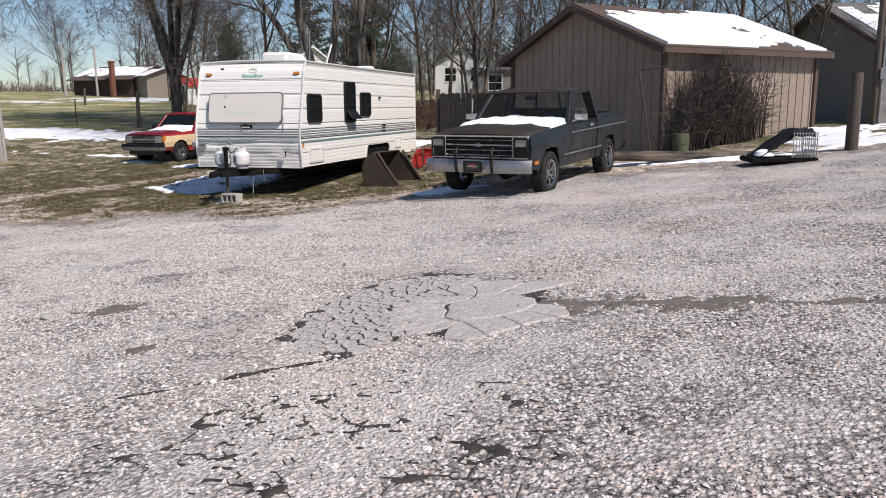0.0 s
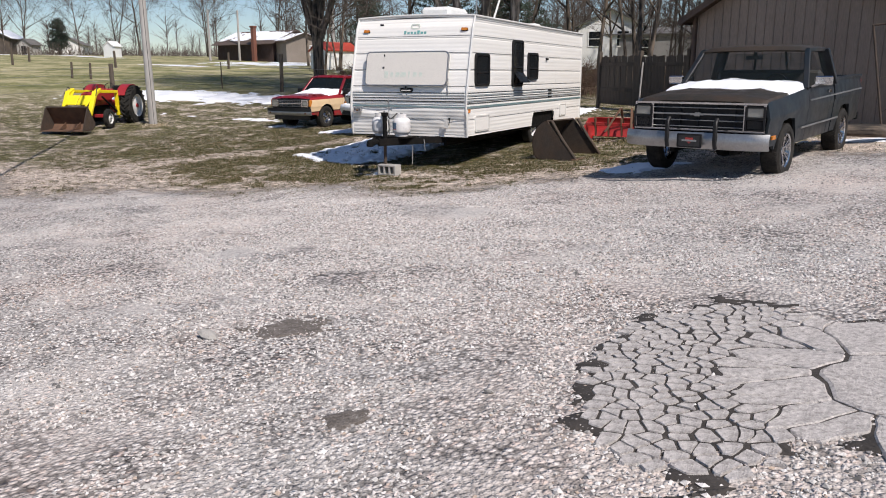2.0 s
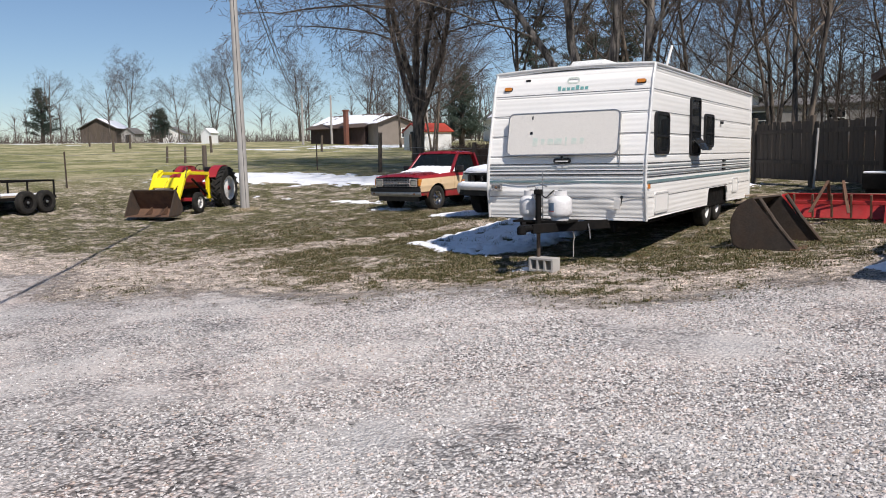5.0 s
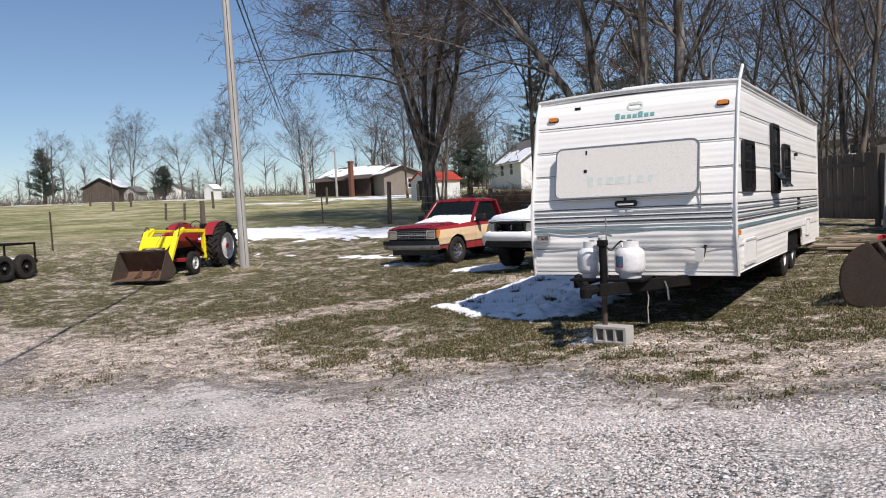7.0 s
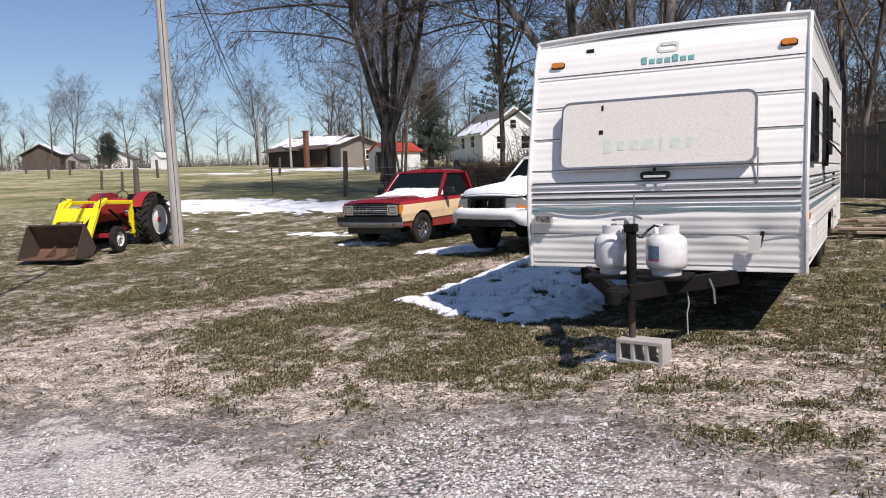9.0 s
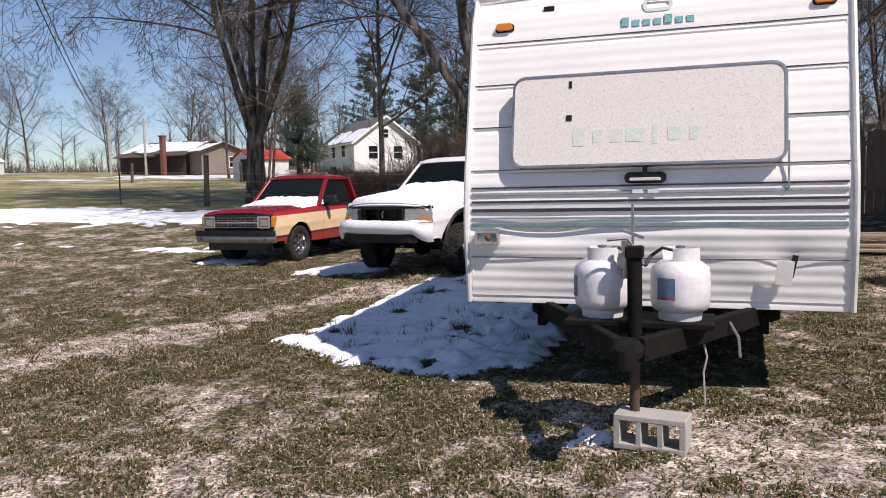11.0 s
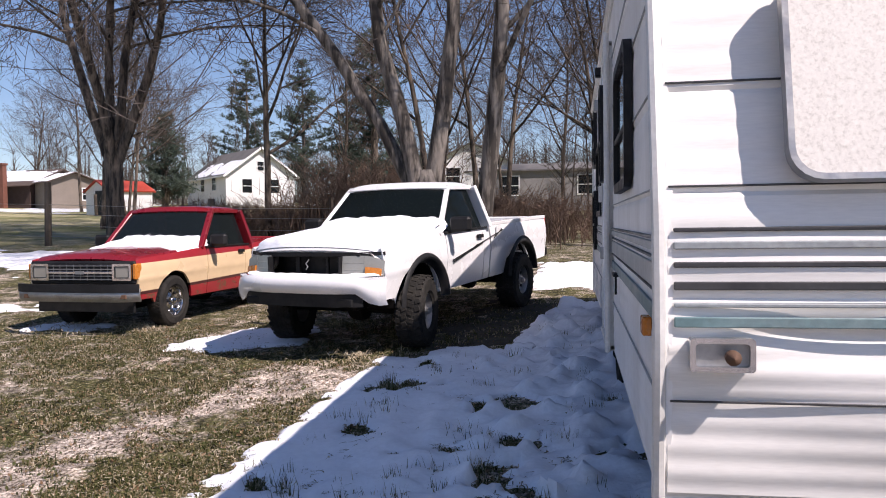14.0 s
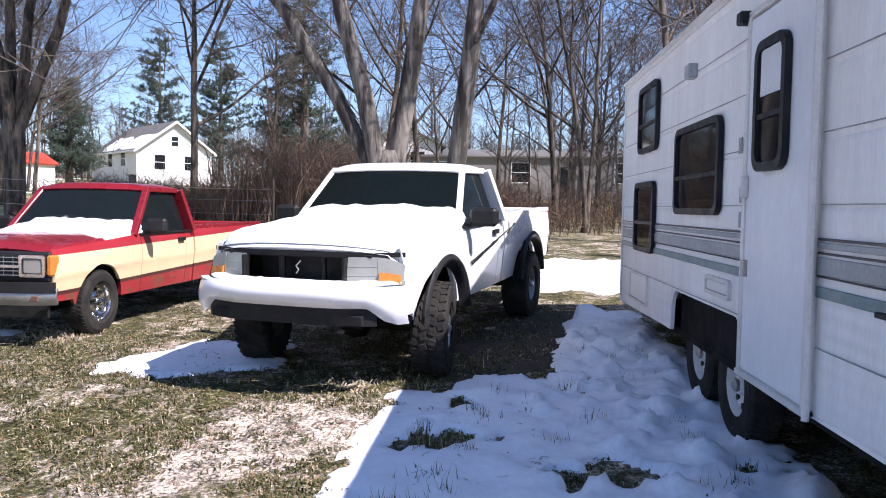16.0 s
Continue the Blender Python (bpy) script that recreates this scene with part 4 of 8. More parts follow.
def gable_house(name, c, yaw, w, l, eave, ridge, wall, roof_m, label, cat="house", over=0.35, snow=None, battens=0, trim=None, doors=(), wins=(), sink=0.6, chimney=None):
    """A gabled building: w across the gable, l along the ridge; local x across, y along from the front gable."""
    z0 = height(c[0], c[1])
    h = thing(name, pose(c[0], c[1], z0, 0, 0, yaw), label, cat)
    pts = [(-w / 2, -sink), (w / 2, -sink), (w / 2, eave), (0, ridge), (-w / 2, eave)]
    up = Euler((radians(90), 0, 0)).to_matrix().to_4x4()
    for y in (0.14, l):
        part("gable_wall", Mesh().prism(pts, 0.14, Matrix.Translation((0, y, 0)) @ up), wall, h)
    for s in (-1, 1):
        part("side_wall", Mesh().box((s * (w / 2 - 0.072), l / 2, (eave - sink) / 2), (0.14, l - 0.29, eave + sink), e=0.004), wall, h)
        d = Vector((s * w / 2, 0, eave - ridge))
        k = (w / 2 + over) / (w / 2)
        e = Vector((0, 0, ridge)) + d * k
        n = Vector((-d.z * s, 0, abs(d.x))).normalized() * 0.09
        V = []
        for y in (-over, l + over):
            for q in ((Vector((0, 0, ridge + 0.02))), e):
                V += [(q.x, y, q.z), (q.x + n.x * s, y, q.z + n.z)]
        rf = part("roof", Mesh().put(V, [(0, 2, 3, 1), (4, 5, 7, 6), (1, 3, 7, 5), (0, 4, 6, 2), (2, 6, 7, 3), (0, 1, 5, 4)]), roof_m, h)
        if snow and s in snow:
            a0, a1, b0, b1 = snow[s]
            sh = Mesh()

            def top(u, v, e=e, s=s):
                q = Vector((0, 0, ridge + 0.02)).lerp(e, v)
                return (q.x + n.x * s, -over + (l + 2 * over) * u, q.z + n.z + 0.045 + 0.015 * noise.noise((u * 9, v * 7, l)))

            us, vs = lin(a0, a1, 40), lin(b0, b1, 24)
            cells = [(i, j) for i in range(39) for j in range(23) if noise.noise((us[i] * l * 0.5, vs[j] * w * 0.5, w)) + 0.4 * noise.noise((us[i] * l * 2, vs[j] * w * 2, 3)) > -0.42 + 0.9 * max(0, abs(2 * j / 23 - 1) - 0.75) * 2]
            for i, j in cells:
                q = [top(us[i], vs[j]), top(us[i + 1], vs[j]), top(us[i + 1], vs[j + 1]), top(us[i], vs[j + 1])]
                lo = [(p[0], p[1], p[2] - 0.05) for p in q]
                sh.put(q + lo, [(0, 1, 2, 3), (7, 6, 5, 4), (0, 4, 5, 1), (1, 5, 6, 2), (2, 6, 7, 3), (3, 7, 4, 0)])
            part("roof_snow", sh, "snow", rf, "thin snow lying on the roof", angle=50)
    if battens:
        for s in (-1, 1):
            for y in lin(0.1, l - 0.1, int(l / battens) + 1):
                part("batten", Mesh().box((s * (w / 2 + 0.008), y, eave / 2 - 0.05), (0.022, 0.045, eave + 0.1), e=0.003), wall, h) if s > 0 else None
        for x in lin(-w / 2 + 0.1, w / 2 - 0.1, int(w / battens) + 1):
            hh = eave + (ridge - eave) * (1 - abs(x) / (w / 2)) - 0.05
            part("batten", Mesh().box((x, -0.008, hh / 2 - 0.1), (0.045, 0.022, hh + 0.2), e=0.003), wall, h)
    if trim:
        for s in (-1, 1):
            part("corner_board", Mesh().box((s * (w / 2 + 0.012), -0.012, eave / 2 - 0.1), (0.13, 0.13, eave + 0.2)), trim, h)
            part("corner_board", Mesh().box((s * (w / 2 + 0.012), l + 0.012, eave / 2 - 0.1), (0.13, 0.13, eave + 0.2)), trim, h)
            d = Vector((s * (w / 2 + over), 0, (eave - ridge) * (w / 2 + over) / (w / 2)))
            part("barge_board", Mesh().beam((0, -over - 0.02, ridge - 0.02), (d.x, -over - 0.02, ridge + d.z - 0.02), 0.04, 0.17), trim, h)
            part("fascia", Mesh().beam((d.x, -over, ridge + d.z), (d.x, l + over, ridge + d.z), 0.04, 0.15), trim, h)
    for face, p, z, ww, hh in wins:
        if face == "gable":
            mm = Matrix.Translation((p, -0.005, z)) @ Euler((radians(90), 0, 0)).to_matrix().to_4x4()
        else:
            s = 1 if face == "right" else -1
            mm = Matrix.Translation((s * (w / 2 + 0.004), p, z)) @ Euler((radians(90), 0, radians(90 * s))).to_matrix().to_4x4()
        rect = lambda a, b: [(-a / 2, -b / 2), (a / 2, -b / 2), (a / 2, b / 2), (-a / 2, b / 2)]
        wn = part("window", Mesh().ring(rect(ww + 0.16, hh + 0.16), rect(ww, hh), 0.04, mm), "house_white", h)
        part("pane", Mesh().prism(rect(ww, hh), 0.015, mm), "win_dark", wn, angle=0)
        q = Mesh().box((0, 0, 0.02), (ww, 0.05, 0.02))
        part("glazing_bar", Mesh().put(q.v, q.f, mm), "house_white", wn)
    for face, p, ww, hh in doors:
        s = {"gable": 0, "right": 1, "left": -1}[face]
        c0 = (p, -0.02, hh / 2) if s == 0 else (s * (w / 2 + 0.02), p, hh / 2)
        part("door", Mesh().box(c0, (ww, 0.06, hh) if s == 0 else (0.06, ww, hh)), "black_plastic" if cat != "house" else "house_grey", h)
    if chimney:
        x, y, ww, top_z = chimney
        part("chimney", Mesh().box((x, y, top_z / 2 - 0.2), (ww, ww, top_z + 0.4)).box((x, y, top_z), (ww + 0.15, ww + 0.15, 0.15)), "brick_red", h)
    return h


# workshop shed beside the yard: gable to the trailer, boarded side in the sun
# local x runs along the gable to the sunlit side, local y along the ridge
SH = math.degrees(math.atan2(-4.55, 4.7))
shed = gable_house("workshop_shed", (-2.62, 22.1), SH, 6.3, 5.6, 2.62, 3.82, "shed_wall", "roof_brown", "brown board-and-batten workshop shed with snow on its roof", "shed", over=0.32, snow={1: (0.03, 0.97, 0.05, 0.96), -1: (0.1, 0.9, 0.02, 0.5)}, battens=0.305, trim="shed_trim")

# long grey building behind the shed
gable_house("long_building", (6.2, 39.5), -72, 9.0, 26.0, 3.2, 5.0, "house_grey", "roof_grey", "long low grey building with a snow-covered metal roof", "building", over=0.5, snow={-1: (0.02, 0.98, 0.02, 0.97), 1: (0.02, 0.98, 0.02, 0.97)}, trim="shed_trim")

# board fence between trailer and shed
FA, FB = Vector((-8.45, 27.9)), Vector((-5.15, 24.9))
fn = thing("board_fence", pose(0, 0, 0), "tall weathered dark wooden board fence with posts", "fence")
rnd = random.Random(4)
ln = (FB - FA).length
n = int(ln / 0.155)
fdir = (FB - FA).normalized()
frot = math.degrees(math.atan2(fdir.y, fdir.x))
for i in range(n):
    p = FA + fdir * (i + 0.5) * ln / n
    zb = height(p.x, p.y) - 0.02
    hh = 1.52 + rnd.uniform(-0.03, 0.03)
    part("fence_board", Mesh().box((0, 0, hh / 2), (0.145, 0.022, hh), e=0.004), "wood_old", fn).matrix_local = pose(p.x, p.y, zb + 0.15, rnd.uniform(-0.6, 0.6), rnd.uniform(-0.8, 0.8), frot)
for i in range(3):
    p = FA + fdir * ln * i / 2
    part("fence_post", Mesh().box((0, 0, 0.9), (0.12, 0.12, 1.9)), "wood_old", fn).matrix_local = pose(p.x + 0.06, p.y - 0.08, height(p.x, p.y) - 0.05, 0, 0, frot)
for z in (0.5, 1.3):
    part("fence_rail", Mesh().beam((FA.x + 0.03, FA.y - 0.04, height(*FA) + z + 0.1), (FB.x + 0.03, FB.y - 0.04, height(*FB) + z + 0.1), 0.04, 0.1), "wood_old", fn)

gable_house("white_house", (-38.2, 79.0), 46, 6.4, 10.0, 3.0, 5.35, "house_white", "roof_grey", "white clapboard house with a snow-patched dark roof", "house", over=0.4, snow={-1: (0.0, 0.8, 0.45, 0.95)}, wins=(("gable", 0.0, 3.7, 0.6, 0.8), ("gable", -1.3, 1.9, 0.9, 1.2), ("gable", 1.3, 1.9, 0.9, 1.2), ("left", 3.0, 2.2, 1.0, 1.2), ("left", 6.0, 2.2, 1.0, 1.2)), trim="house_white")
gable_house("brown_house", (-53.5, 72.5), 82, 6.4, 8.5, 1.9, 3.2, "house_brown", "roof_brown", "low dark brown house with brick chimney and snowy roof", "house", over=0.5, snow={-1: (0.02, 0.98, 0.05, 0.75)}, wins=(("gable", 1.5, 1.5, 1.2, 1.0),), chimney=(-3.9, 2.0, 0.42, 3.5))
gable_house("house_annex", (-50.6, 70.2), 60, 3.9, 4.6, 2.2, 2.9, "house_tan", "roof_brown", "tan house annex with a snow-covered low roof", "house", over=0.4, snow={-1: (0.02, 0.98, 0.05, 0.98), 1: (0.02, 0.98, 0.05, 0.98)}, wins=(("gable", 1.2, 1.2, 1.0, 0.9),))
gable_house("red_roof_shed", (-39.4, 56.5), -25, 2.5, 3.0, 1.5, 2.1, "house_white", "roof_red", "small white garden shed with a red metal roof", "shed", over=0.15, doors=(("gable", 0.3, 0.9, 1.5),))
mob = gable_house("mobile_home", (4.5, 66.0), 88, 4.3, 22.0, 2.6, 3.1, "house_grey", "roof_grey", "long grey mobile home behind bare trees", "mobile home", over=0.2, wins=tuple(("left", y, 1.6, 1.1, 1.2) for y in (3, 7.5, 14, 19)), doors=(("left", 11.0, 0.95, 2.0),))
gable_house("far_barn", (-107, 75), 35, 5, 6.5, 2.2, 3.5, "wood_old", "roof_grey", "distant grey barn with snow on its roof", "barn", over=0.4, snow={-1: (0.02, 0.98, 0.02, 0.97), 1: (0.02, 0.98, 0.02, 0.97)})
gable_house("far_shed", (-97.5, 73), 20, 2.0, 2.2, 1.3, 2.0, "wood_grey", "roof_grey", "small distant wooden shed with open door", "shed", over=0.2, doors=(("gable", 0, 0.7, 1.1),))
gable_house("far_white_house", (-105, 86), 40, 4, 7, 1.5, 2.5, "house_white", "roof_grey", "distant white farmhouse beyond the field", "house", over=0.3, snow={-1: (0.02, 0.98, 0.02, 0.97)})
gable_house("far_white_hut", (-75, 66.8), 10, 1.3, 1.4, 1.2, 1.7, "house_white", "house_white", "small white hut at the edge of the field", "hut", over=0.1)
gable_house("neighbour_house", (-17.2, 64.5), 8, 5.0, 7.0, 3.4, 4.6, "house_white", "roof_grey", "white neighbouring house seen over the fence", "house", over=0.3, wins=(("gable", -1.2, 2.4, 0.9, 1.1), ("gable", 1.0, 2.4, 0.9, 1.1)))

# utility pole with its cables
PX, PY = -21.65, 21.1
pole = thing("utility_pole", pose(PX, PY, height(PX, PY)), "grey weathered wooden utility pole with grass at its foot", "utility pole")
part("pole_shaft", Mesh().tube([(0.0, 0, -0.2), (-0.06, 0, 4), (-0.14, 0, 9.0)], [0.135, 0.115, 0.095], 16), "wood_grey", pole)
part("pole_hook", Mesh().box((0.08, -0.1, 8.5), (0.08, 0.16, 0.08)), "dull_metal", pole)
part("ground_wire", Mesh().tube([(0.11, -0.06, 0.0), (0.02, -0.08, 5), (-0.05, -0.08, 8.4)], 0.008, 5), "cable", pole)


def hang(a, b, sag, n=26):
    a, b = Vector(a), Vector(b)
    return [a.lerp(b, k / n) - Vector((0, 0, sag * 4 * (k / n) * (1 - k / n))) for k in range(n + 1)]


ptop = (PX, PY, height(PX, PY) + 8.5)
for i, off in enumerate((0.0, 0.5)):
    c = part("power_cable", Mesh().tube(hang((PX, PY, ptop[2] - off), (-60.7, 67.4, 7.6 - 0.4 * i), 1.0), 0.022, 5), "cable")
    tagged(c, "black overhead power cable", "cable", "overhead cables")
srv = Mesh()
base = hang(ptop, (3.0, -9.0, 4.2), 0.6)
for ph in (0, 2.1, 4.2):
    srv.tube([p + Vector((0.028 * math.cos(ph + 3 * i), 0, 0.028 * math.sin(ph + 3 * i))) for i, p in enumerate(base)], 0.026, 5)
tagged(part("service_cable", srv, "cable"), "twisted black service cable crossing over the yard", "cable", "overhead cables")
for i, (x, y) in enumerate(((-60.7, 67.4), (-58.5, 69.5), (-40.5, 60.5))):
    fp = thing("utility_pole", pose(x, y, height(x, y)), "distant grey wooden utility pole", "utility pole", "distant poles")
    part("pole_shaft", Mesh().tube([(0, 0, -0.2), (0, 0, 5.2)], [0.13, 0.1], 8), "wood_grey", fp)

# ---- trees ----


def bough(mb, p, d, length, r, level, rnd, spec, tips):
    n = spec["segs"][level]
    pts, rs = [p], [r]
    q = p.copy()
    for i in range(n):
        wig = spec["wig"][level]
        d = (d + Vector((rnd.uniform(-wig, wig), rnd.uniform(-wig, wig), rnd.uniform(-wig, wig) + spec["lift"][level]))).normalized()
        q = q + d * length / n
        pts.append(q.copy())
        rs.append(max(spec["thin"], r * (1 - (1 - spec["taper"][level]) * (i + 1) / n) * (rnd.uniform(0.92, 1.08) if level < 2 else 1)))
    mb[min(level, 2)].tube(pts, rs, spec["sides"][level], cap=False)
    if level + 1 >= len(spec["segs"]):
        tips.append(pts[-1])
        return
    kids = spec["kids"][level]
    for k in range(kids):
        f = spec["from"][level] + (1 - spec["from"][level]) * (k + rnd.random() * 0.9) / kids
        i = min(n - 1, int(f * n))
        s = pts[i].lerp(pts[i + 1], f * n - i)
        ang = radians(rnd.uniform(*spec["angle"][level]))
        side = d.orthogonal().normalized()
        side.rotate(Matrix.Rotation(rnd.uniform(0, 6.283), 3, (pts[i + 1] - pts[i]).normalized()))
        nd = ((pts[i + 1] - pts[i]).normalized() * math.cos(ang) + side * math.sin(ang)).normalized()
        bough(mb, s, nd, length * spec["ratio"][level] * rnd.uniform(0.7, 1.15) * (1.15 - 0.45 * f), rs[i] * rnd.uniform(*spec["slim"]), level + 1, rnd, spec, tips)


SPEC = dict(segs=(7, 6, 5, 3, 2), sides=(12, 8, 5, 3, 3), wig=(0.06, 0.14, 0.2, 0.28, 0.3), lift=(0.02, 0.06, 0.03, 0.0, -0.02), taper=(0.35, 0.3, 0.3, 0.4, 0.5), kids=(10, 7, 6, 5, 0), ratio=(0.62, 0.55, 0.5, 0.5, 0.5), angle=((28, 62), (28, 65), (28, 70), (30, 70), (0, 0)), thin=0.006, slim=(0.42, 0.62))
SPEC["from"] = (0.32, 0.2, 0.15, 0.1, 0)


def bare_tree(x, y, hgt, r, seed, label, stems=1, fork=0.0, bark="bark", levels=5, group="", spread=0.0, name="bare_tree", over=None, leaves=0, leans=()):
    rnd = random.Random(seed)
    t = thing(name, pose(x, y, height(x, y) - 0.15), label, "tree", group)
    spec = dict(SPEC)
    for k in ("segs", "sides", "wig", "lift", "taper", "kids", "ratio", "angle"):
        spec[k] = spec[k][:levels]
    spec.update(over or {})
    mb, tips = [Mesh(), Mesh(), Mesh()], []
    for s in range(len(leans) or stems):
        a = rnd.uniform(0, 6.283) if stems == 1 else 6.283 * s / stems + rnd.uniform(-0.4, 0.4)
        tilt = spread * rnd.uniform(0.6, 1.2)
        d = Vector((math.sin(tilt) * math.cos(a), math.sin(tilt) * math.sin(a), math.cos(tilt)))
        if leans:
            d = Vector((*leans[s], 1)).normalized()
            a = math.atan2(d.y, d.x)
            bough(mb, Vector((0.5 * r * math.cos(a), 0.5 * r * math.sin(a), fork - 0.2)) if fork else Vector((0, 0, 0)), d, hgt * 0.72 * rnd.uniform(0.9, 1.1), r * rnd.uniform(0.66, 0.82) if fork else r, 0, rnd, spec, tips)
            continue
        bough(mb, Vector((0.55 * r * math.cos(a), 0.55 * r * math.sin(a), fork)) if stems > 1 else Vector((0, 0, 0)), d, hgt * 0.72 * rnd.uniform(0.9, 1.1), r * (1 if stems == 1 else 0.75), 0, rnd, spec, tips)
    if fork:
        mb[0].tube([(0, 0, 0.3), (0.02, 0, fork * 0.6), (0, 0, fork), (0, 0, fork + 0.5)], [r * 1.3, r * 1.25, r * 1.35, r * 0.7], 14)
    mb[0].tube([(0, 0, -0.2), (0, 0, 0.15), (0, 0, 0.55)], [r * 1.5 * (1.3 if stems > 1 else 1), r * 1.25 * (1.3 if stems > 1 else 1), r * 0.98 * (1.2 if stems > 1 else 1)], 12)
    part("trunk", mb[0], bark, t, angle=60)
    part("limb_growth", mb[1], bark, t, angle=60)
    part("crown", mb[2], "twig", t, "bare winter twigs", angle=0)
    if leaves:
        lf = Mesh()
        for p in rnd.sample(tips, min(leaves, len(tips))):
            for _ in range(3):
                c = p + Vector((rnd.gauss(0, 0.12), rnd.gauss(0, 0.12), rnd.gauss(0, 0.12)))
                a, b = Vector((rnd.gauss(0, 1), rnd.gauss(0, 1), rnd.gauss(0, 1))).normalized() * 0.035, Vector((rnd.gauss(0, 1), rnd.gauss(0, 1), rnd.gauss(0, 1))).normalized() * 0.03
                lf.put([c - a, c + b, c + a, c - b], [(0, 1, 2, 3)])
        part("dead_leaves", lf, "leaf_dead", t, "few brown leaves still hanging", angle=0)
    return t


def pine(x, y, hgt, seed, label, dens=1.0, name="pine_tree"):
    rnd = random.Random(seed)
    t = thing(name, pose(x, y, height(x, y) - 0.2), label, "tree", "pines")
    part("trunk", Mesh().tube([(0, 0, 0), (0.1, 0, hgt * 0.5), (0, 0.1, hgt)], [0.28, 0.18, 0.03], 8), "bark", t)
    br, nd = Mesh(), Mesh()
    z = hgt * 0.16
    while z < hgt * 0.98:
        q = (z / hgt)
        for k in range(rnd.randint(3, 5)):
            a = rnd.uniform(0, 6.283)
            ln = (0.30 * hgt) * (1 - q) ** 0.75 * rnd.uniform(0.45, 1.1) + 0.4
            pts = [Vector((0, 0, z))]
            for i in range(4):
                f = (i + 1) / 4
                pts.append(Vector((math.cos(a) * ln * f, math.sin(a) * ln * f, z + ln * (0.10 * f + 0.18 * f * f) + rnd.uniform(-0.1, 0.1))))
            br.tube(pts, [0.05, 0.04, 0.03, 0.02, 0.01], 4, cap=False)
            for i in range(int(ln * 9 * dens)):
                f = rnd.uniform(0.25, 1.05)
                c = pts[0].lerp(pts[-1], min(1, f)) + Vector((rnd.gauss(0, 0.2), rnd.gauss(0, 0.2), rnd.gauss(0, 0.1)))
                for _ in range(9):
                    w = Vector((rnd.gauss(0, 1), rnd.gauss(0, 1), rnd.gauss(0.4, 0.8))).normalized() * rnd.uniform(0.16, 0.32) * max(1, hgt / 11)
                    s = w.orthogonal().normalized() * 0.02 * max(1, hgt / 9)
                    nd.put([c - s, c + s, c + w], [(0, 1, 2)])
        z += hgt * 0.032 * rnd.uniform(0.7, 1.3)
    part("branch_growth", br, "bark", t)
    part("crown", nd, "needles", t, "tufts of dark green needles", angle=0)
    return t

# trees standing in the yard and along its edge
bare_tree(-23.6, 33.6, 15.0, 0.20, 11, "big bare maple tree with spreading twigs by the field fence", leans=((-0.40, 0.06), (-0.15, 0.22), (0.06, -0.22), (0.02, 0.12), (0.32, 0.08)), fork=2.6, name="maple_tree", over=dict(kids=(14, 9, 7, 6, 0), thin=0.009, lift=(0.05, 0.04, 0.0, -0.02, -0.03), slim=(0.26, 0.45), wig=(0.12, 0.22, 0.26, 0.3, 0.3), taper=(0.22, 0.3, 0.3, 0.4, 0.5), angle=((38, 78), (30, 70), (28, 70), (30, 70), (0, 0)), ratio=(0.6, 0.55, 0.5, 0.5, 0.5)))
bare_tree(-13.45, 28.9, 17.0, 0.235, 23, "big many-stemmed silver maple with pale flaking bark", leans=((-0.55, 0.06), (-0.16, -0.06), (0.08, 0.14)), fork=1.6, bark="bark_pale", name="maple_tree", leaves=1500, over={"kids": (14, 9, 7, 6, 0), "slim": (0.26, 0.42), "from": (0.3, 0.15, 0.1, 0.1, 0), "angle": ((24, 54), (30, 70), (28, 70), (30, 70), (0, 0)), "taper": (0.25, 0.3, 0.3, 0.4, 0.5), "thin": 0.008, "wig": (0.13, 0.22, 0.25, 0.3, 0.3), "ratio": (0.5, 0.55, 0.5, 0.5, 0.5)})
bare_tree(-12.45, 29.6, 16.0, 0.21, 27, "pale-barked silver maple leaning out over the yard", leans=((0.24, -0.02),), bark="bark_pale", name="maple_tree", leaves=1200, over={"kids": (14, 9, 7, 6, 0), "slim": (0.26, 0.42), "from": (0.3, 0.15, 0.1, 0.1, 0), "angle": ((24, 54), (30, 70), (28, 70), (30, 70), (0, 0)), "taper": (0.25, 0.3, 0.3, 0.4, 0.5), "thin": 0.008, "wig": (0.13, 0.22, 0.25, 0.3, 0.3), "ratio": (0.5, 0.55, 0.5, 0.5, 0.5)})
bare_tree(-20.0, 36.3, 12.0, 0.12, 31, "slim young bare tree in the brush", name="young_tree")
V = [bare_tree(-28.5, 40.5, 13, 0.125, 41, "tall bare tree at the field edge", group="background trees", levels=5),
     bare_tree(-14.2, 44.0, 14, 0.13, 42, "tall bare tree at the field edge", group="background trees", levels=5),
     bare_tree(-7.6, 30.8, 14, 0.13, 43, "bare tree standing behind the trailer", group="background trees", levels=5, stems=2, spread=0.14)]
rnd = random.Random(8)
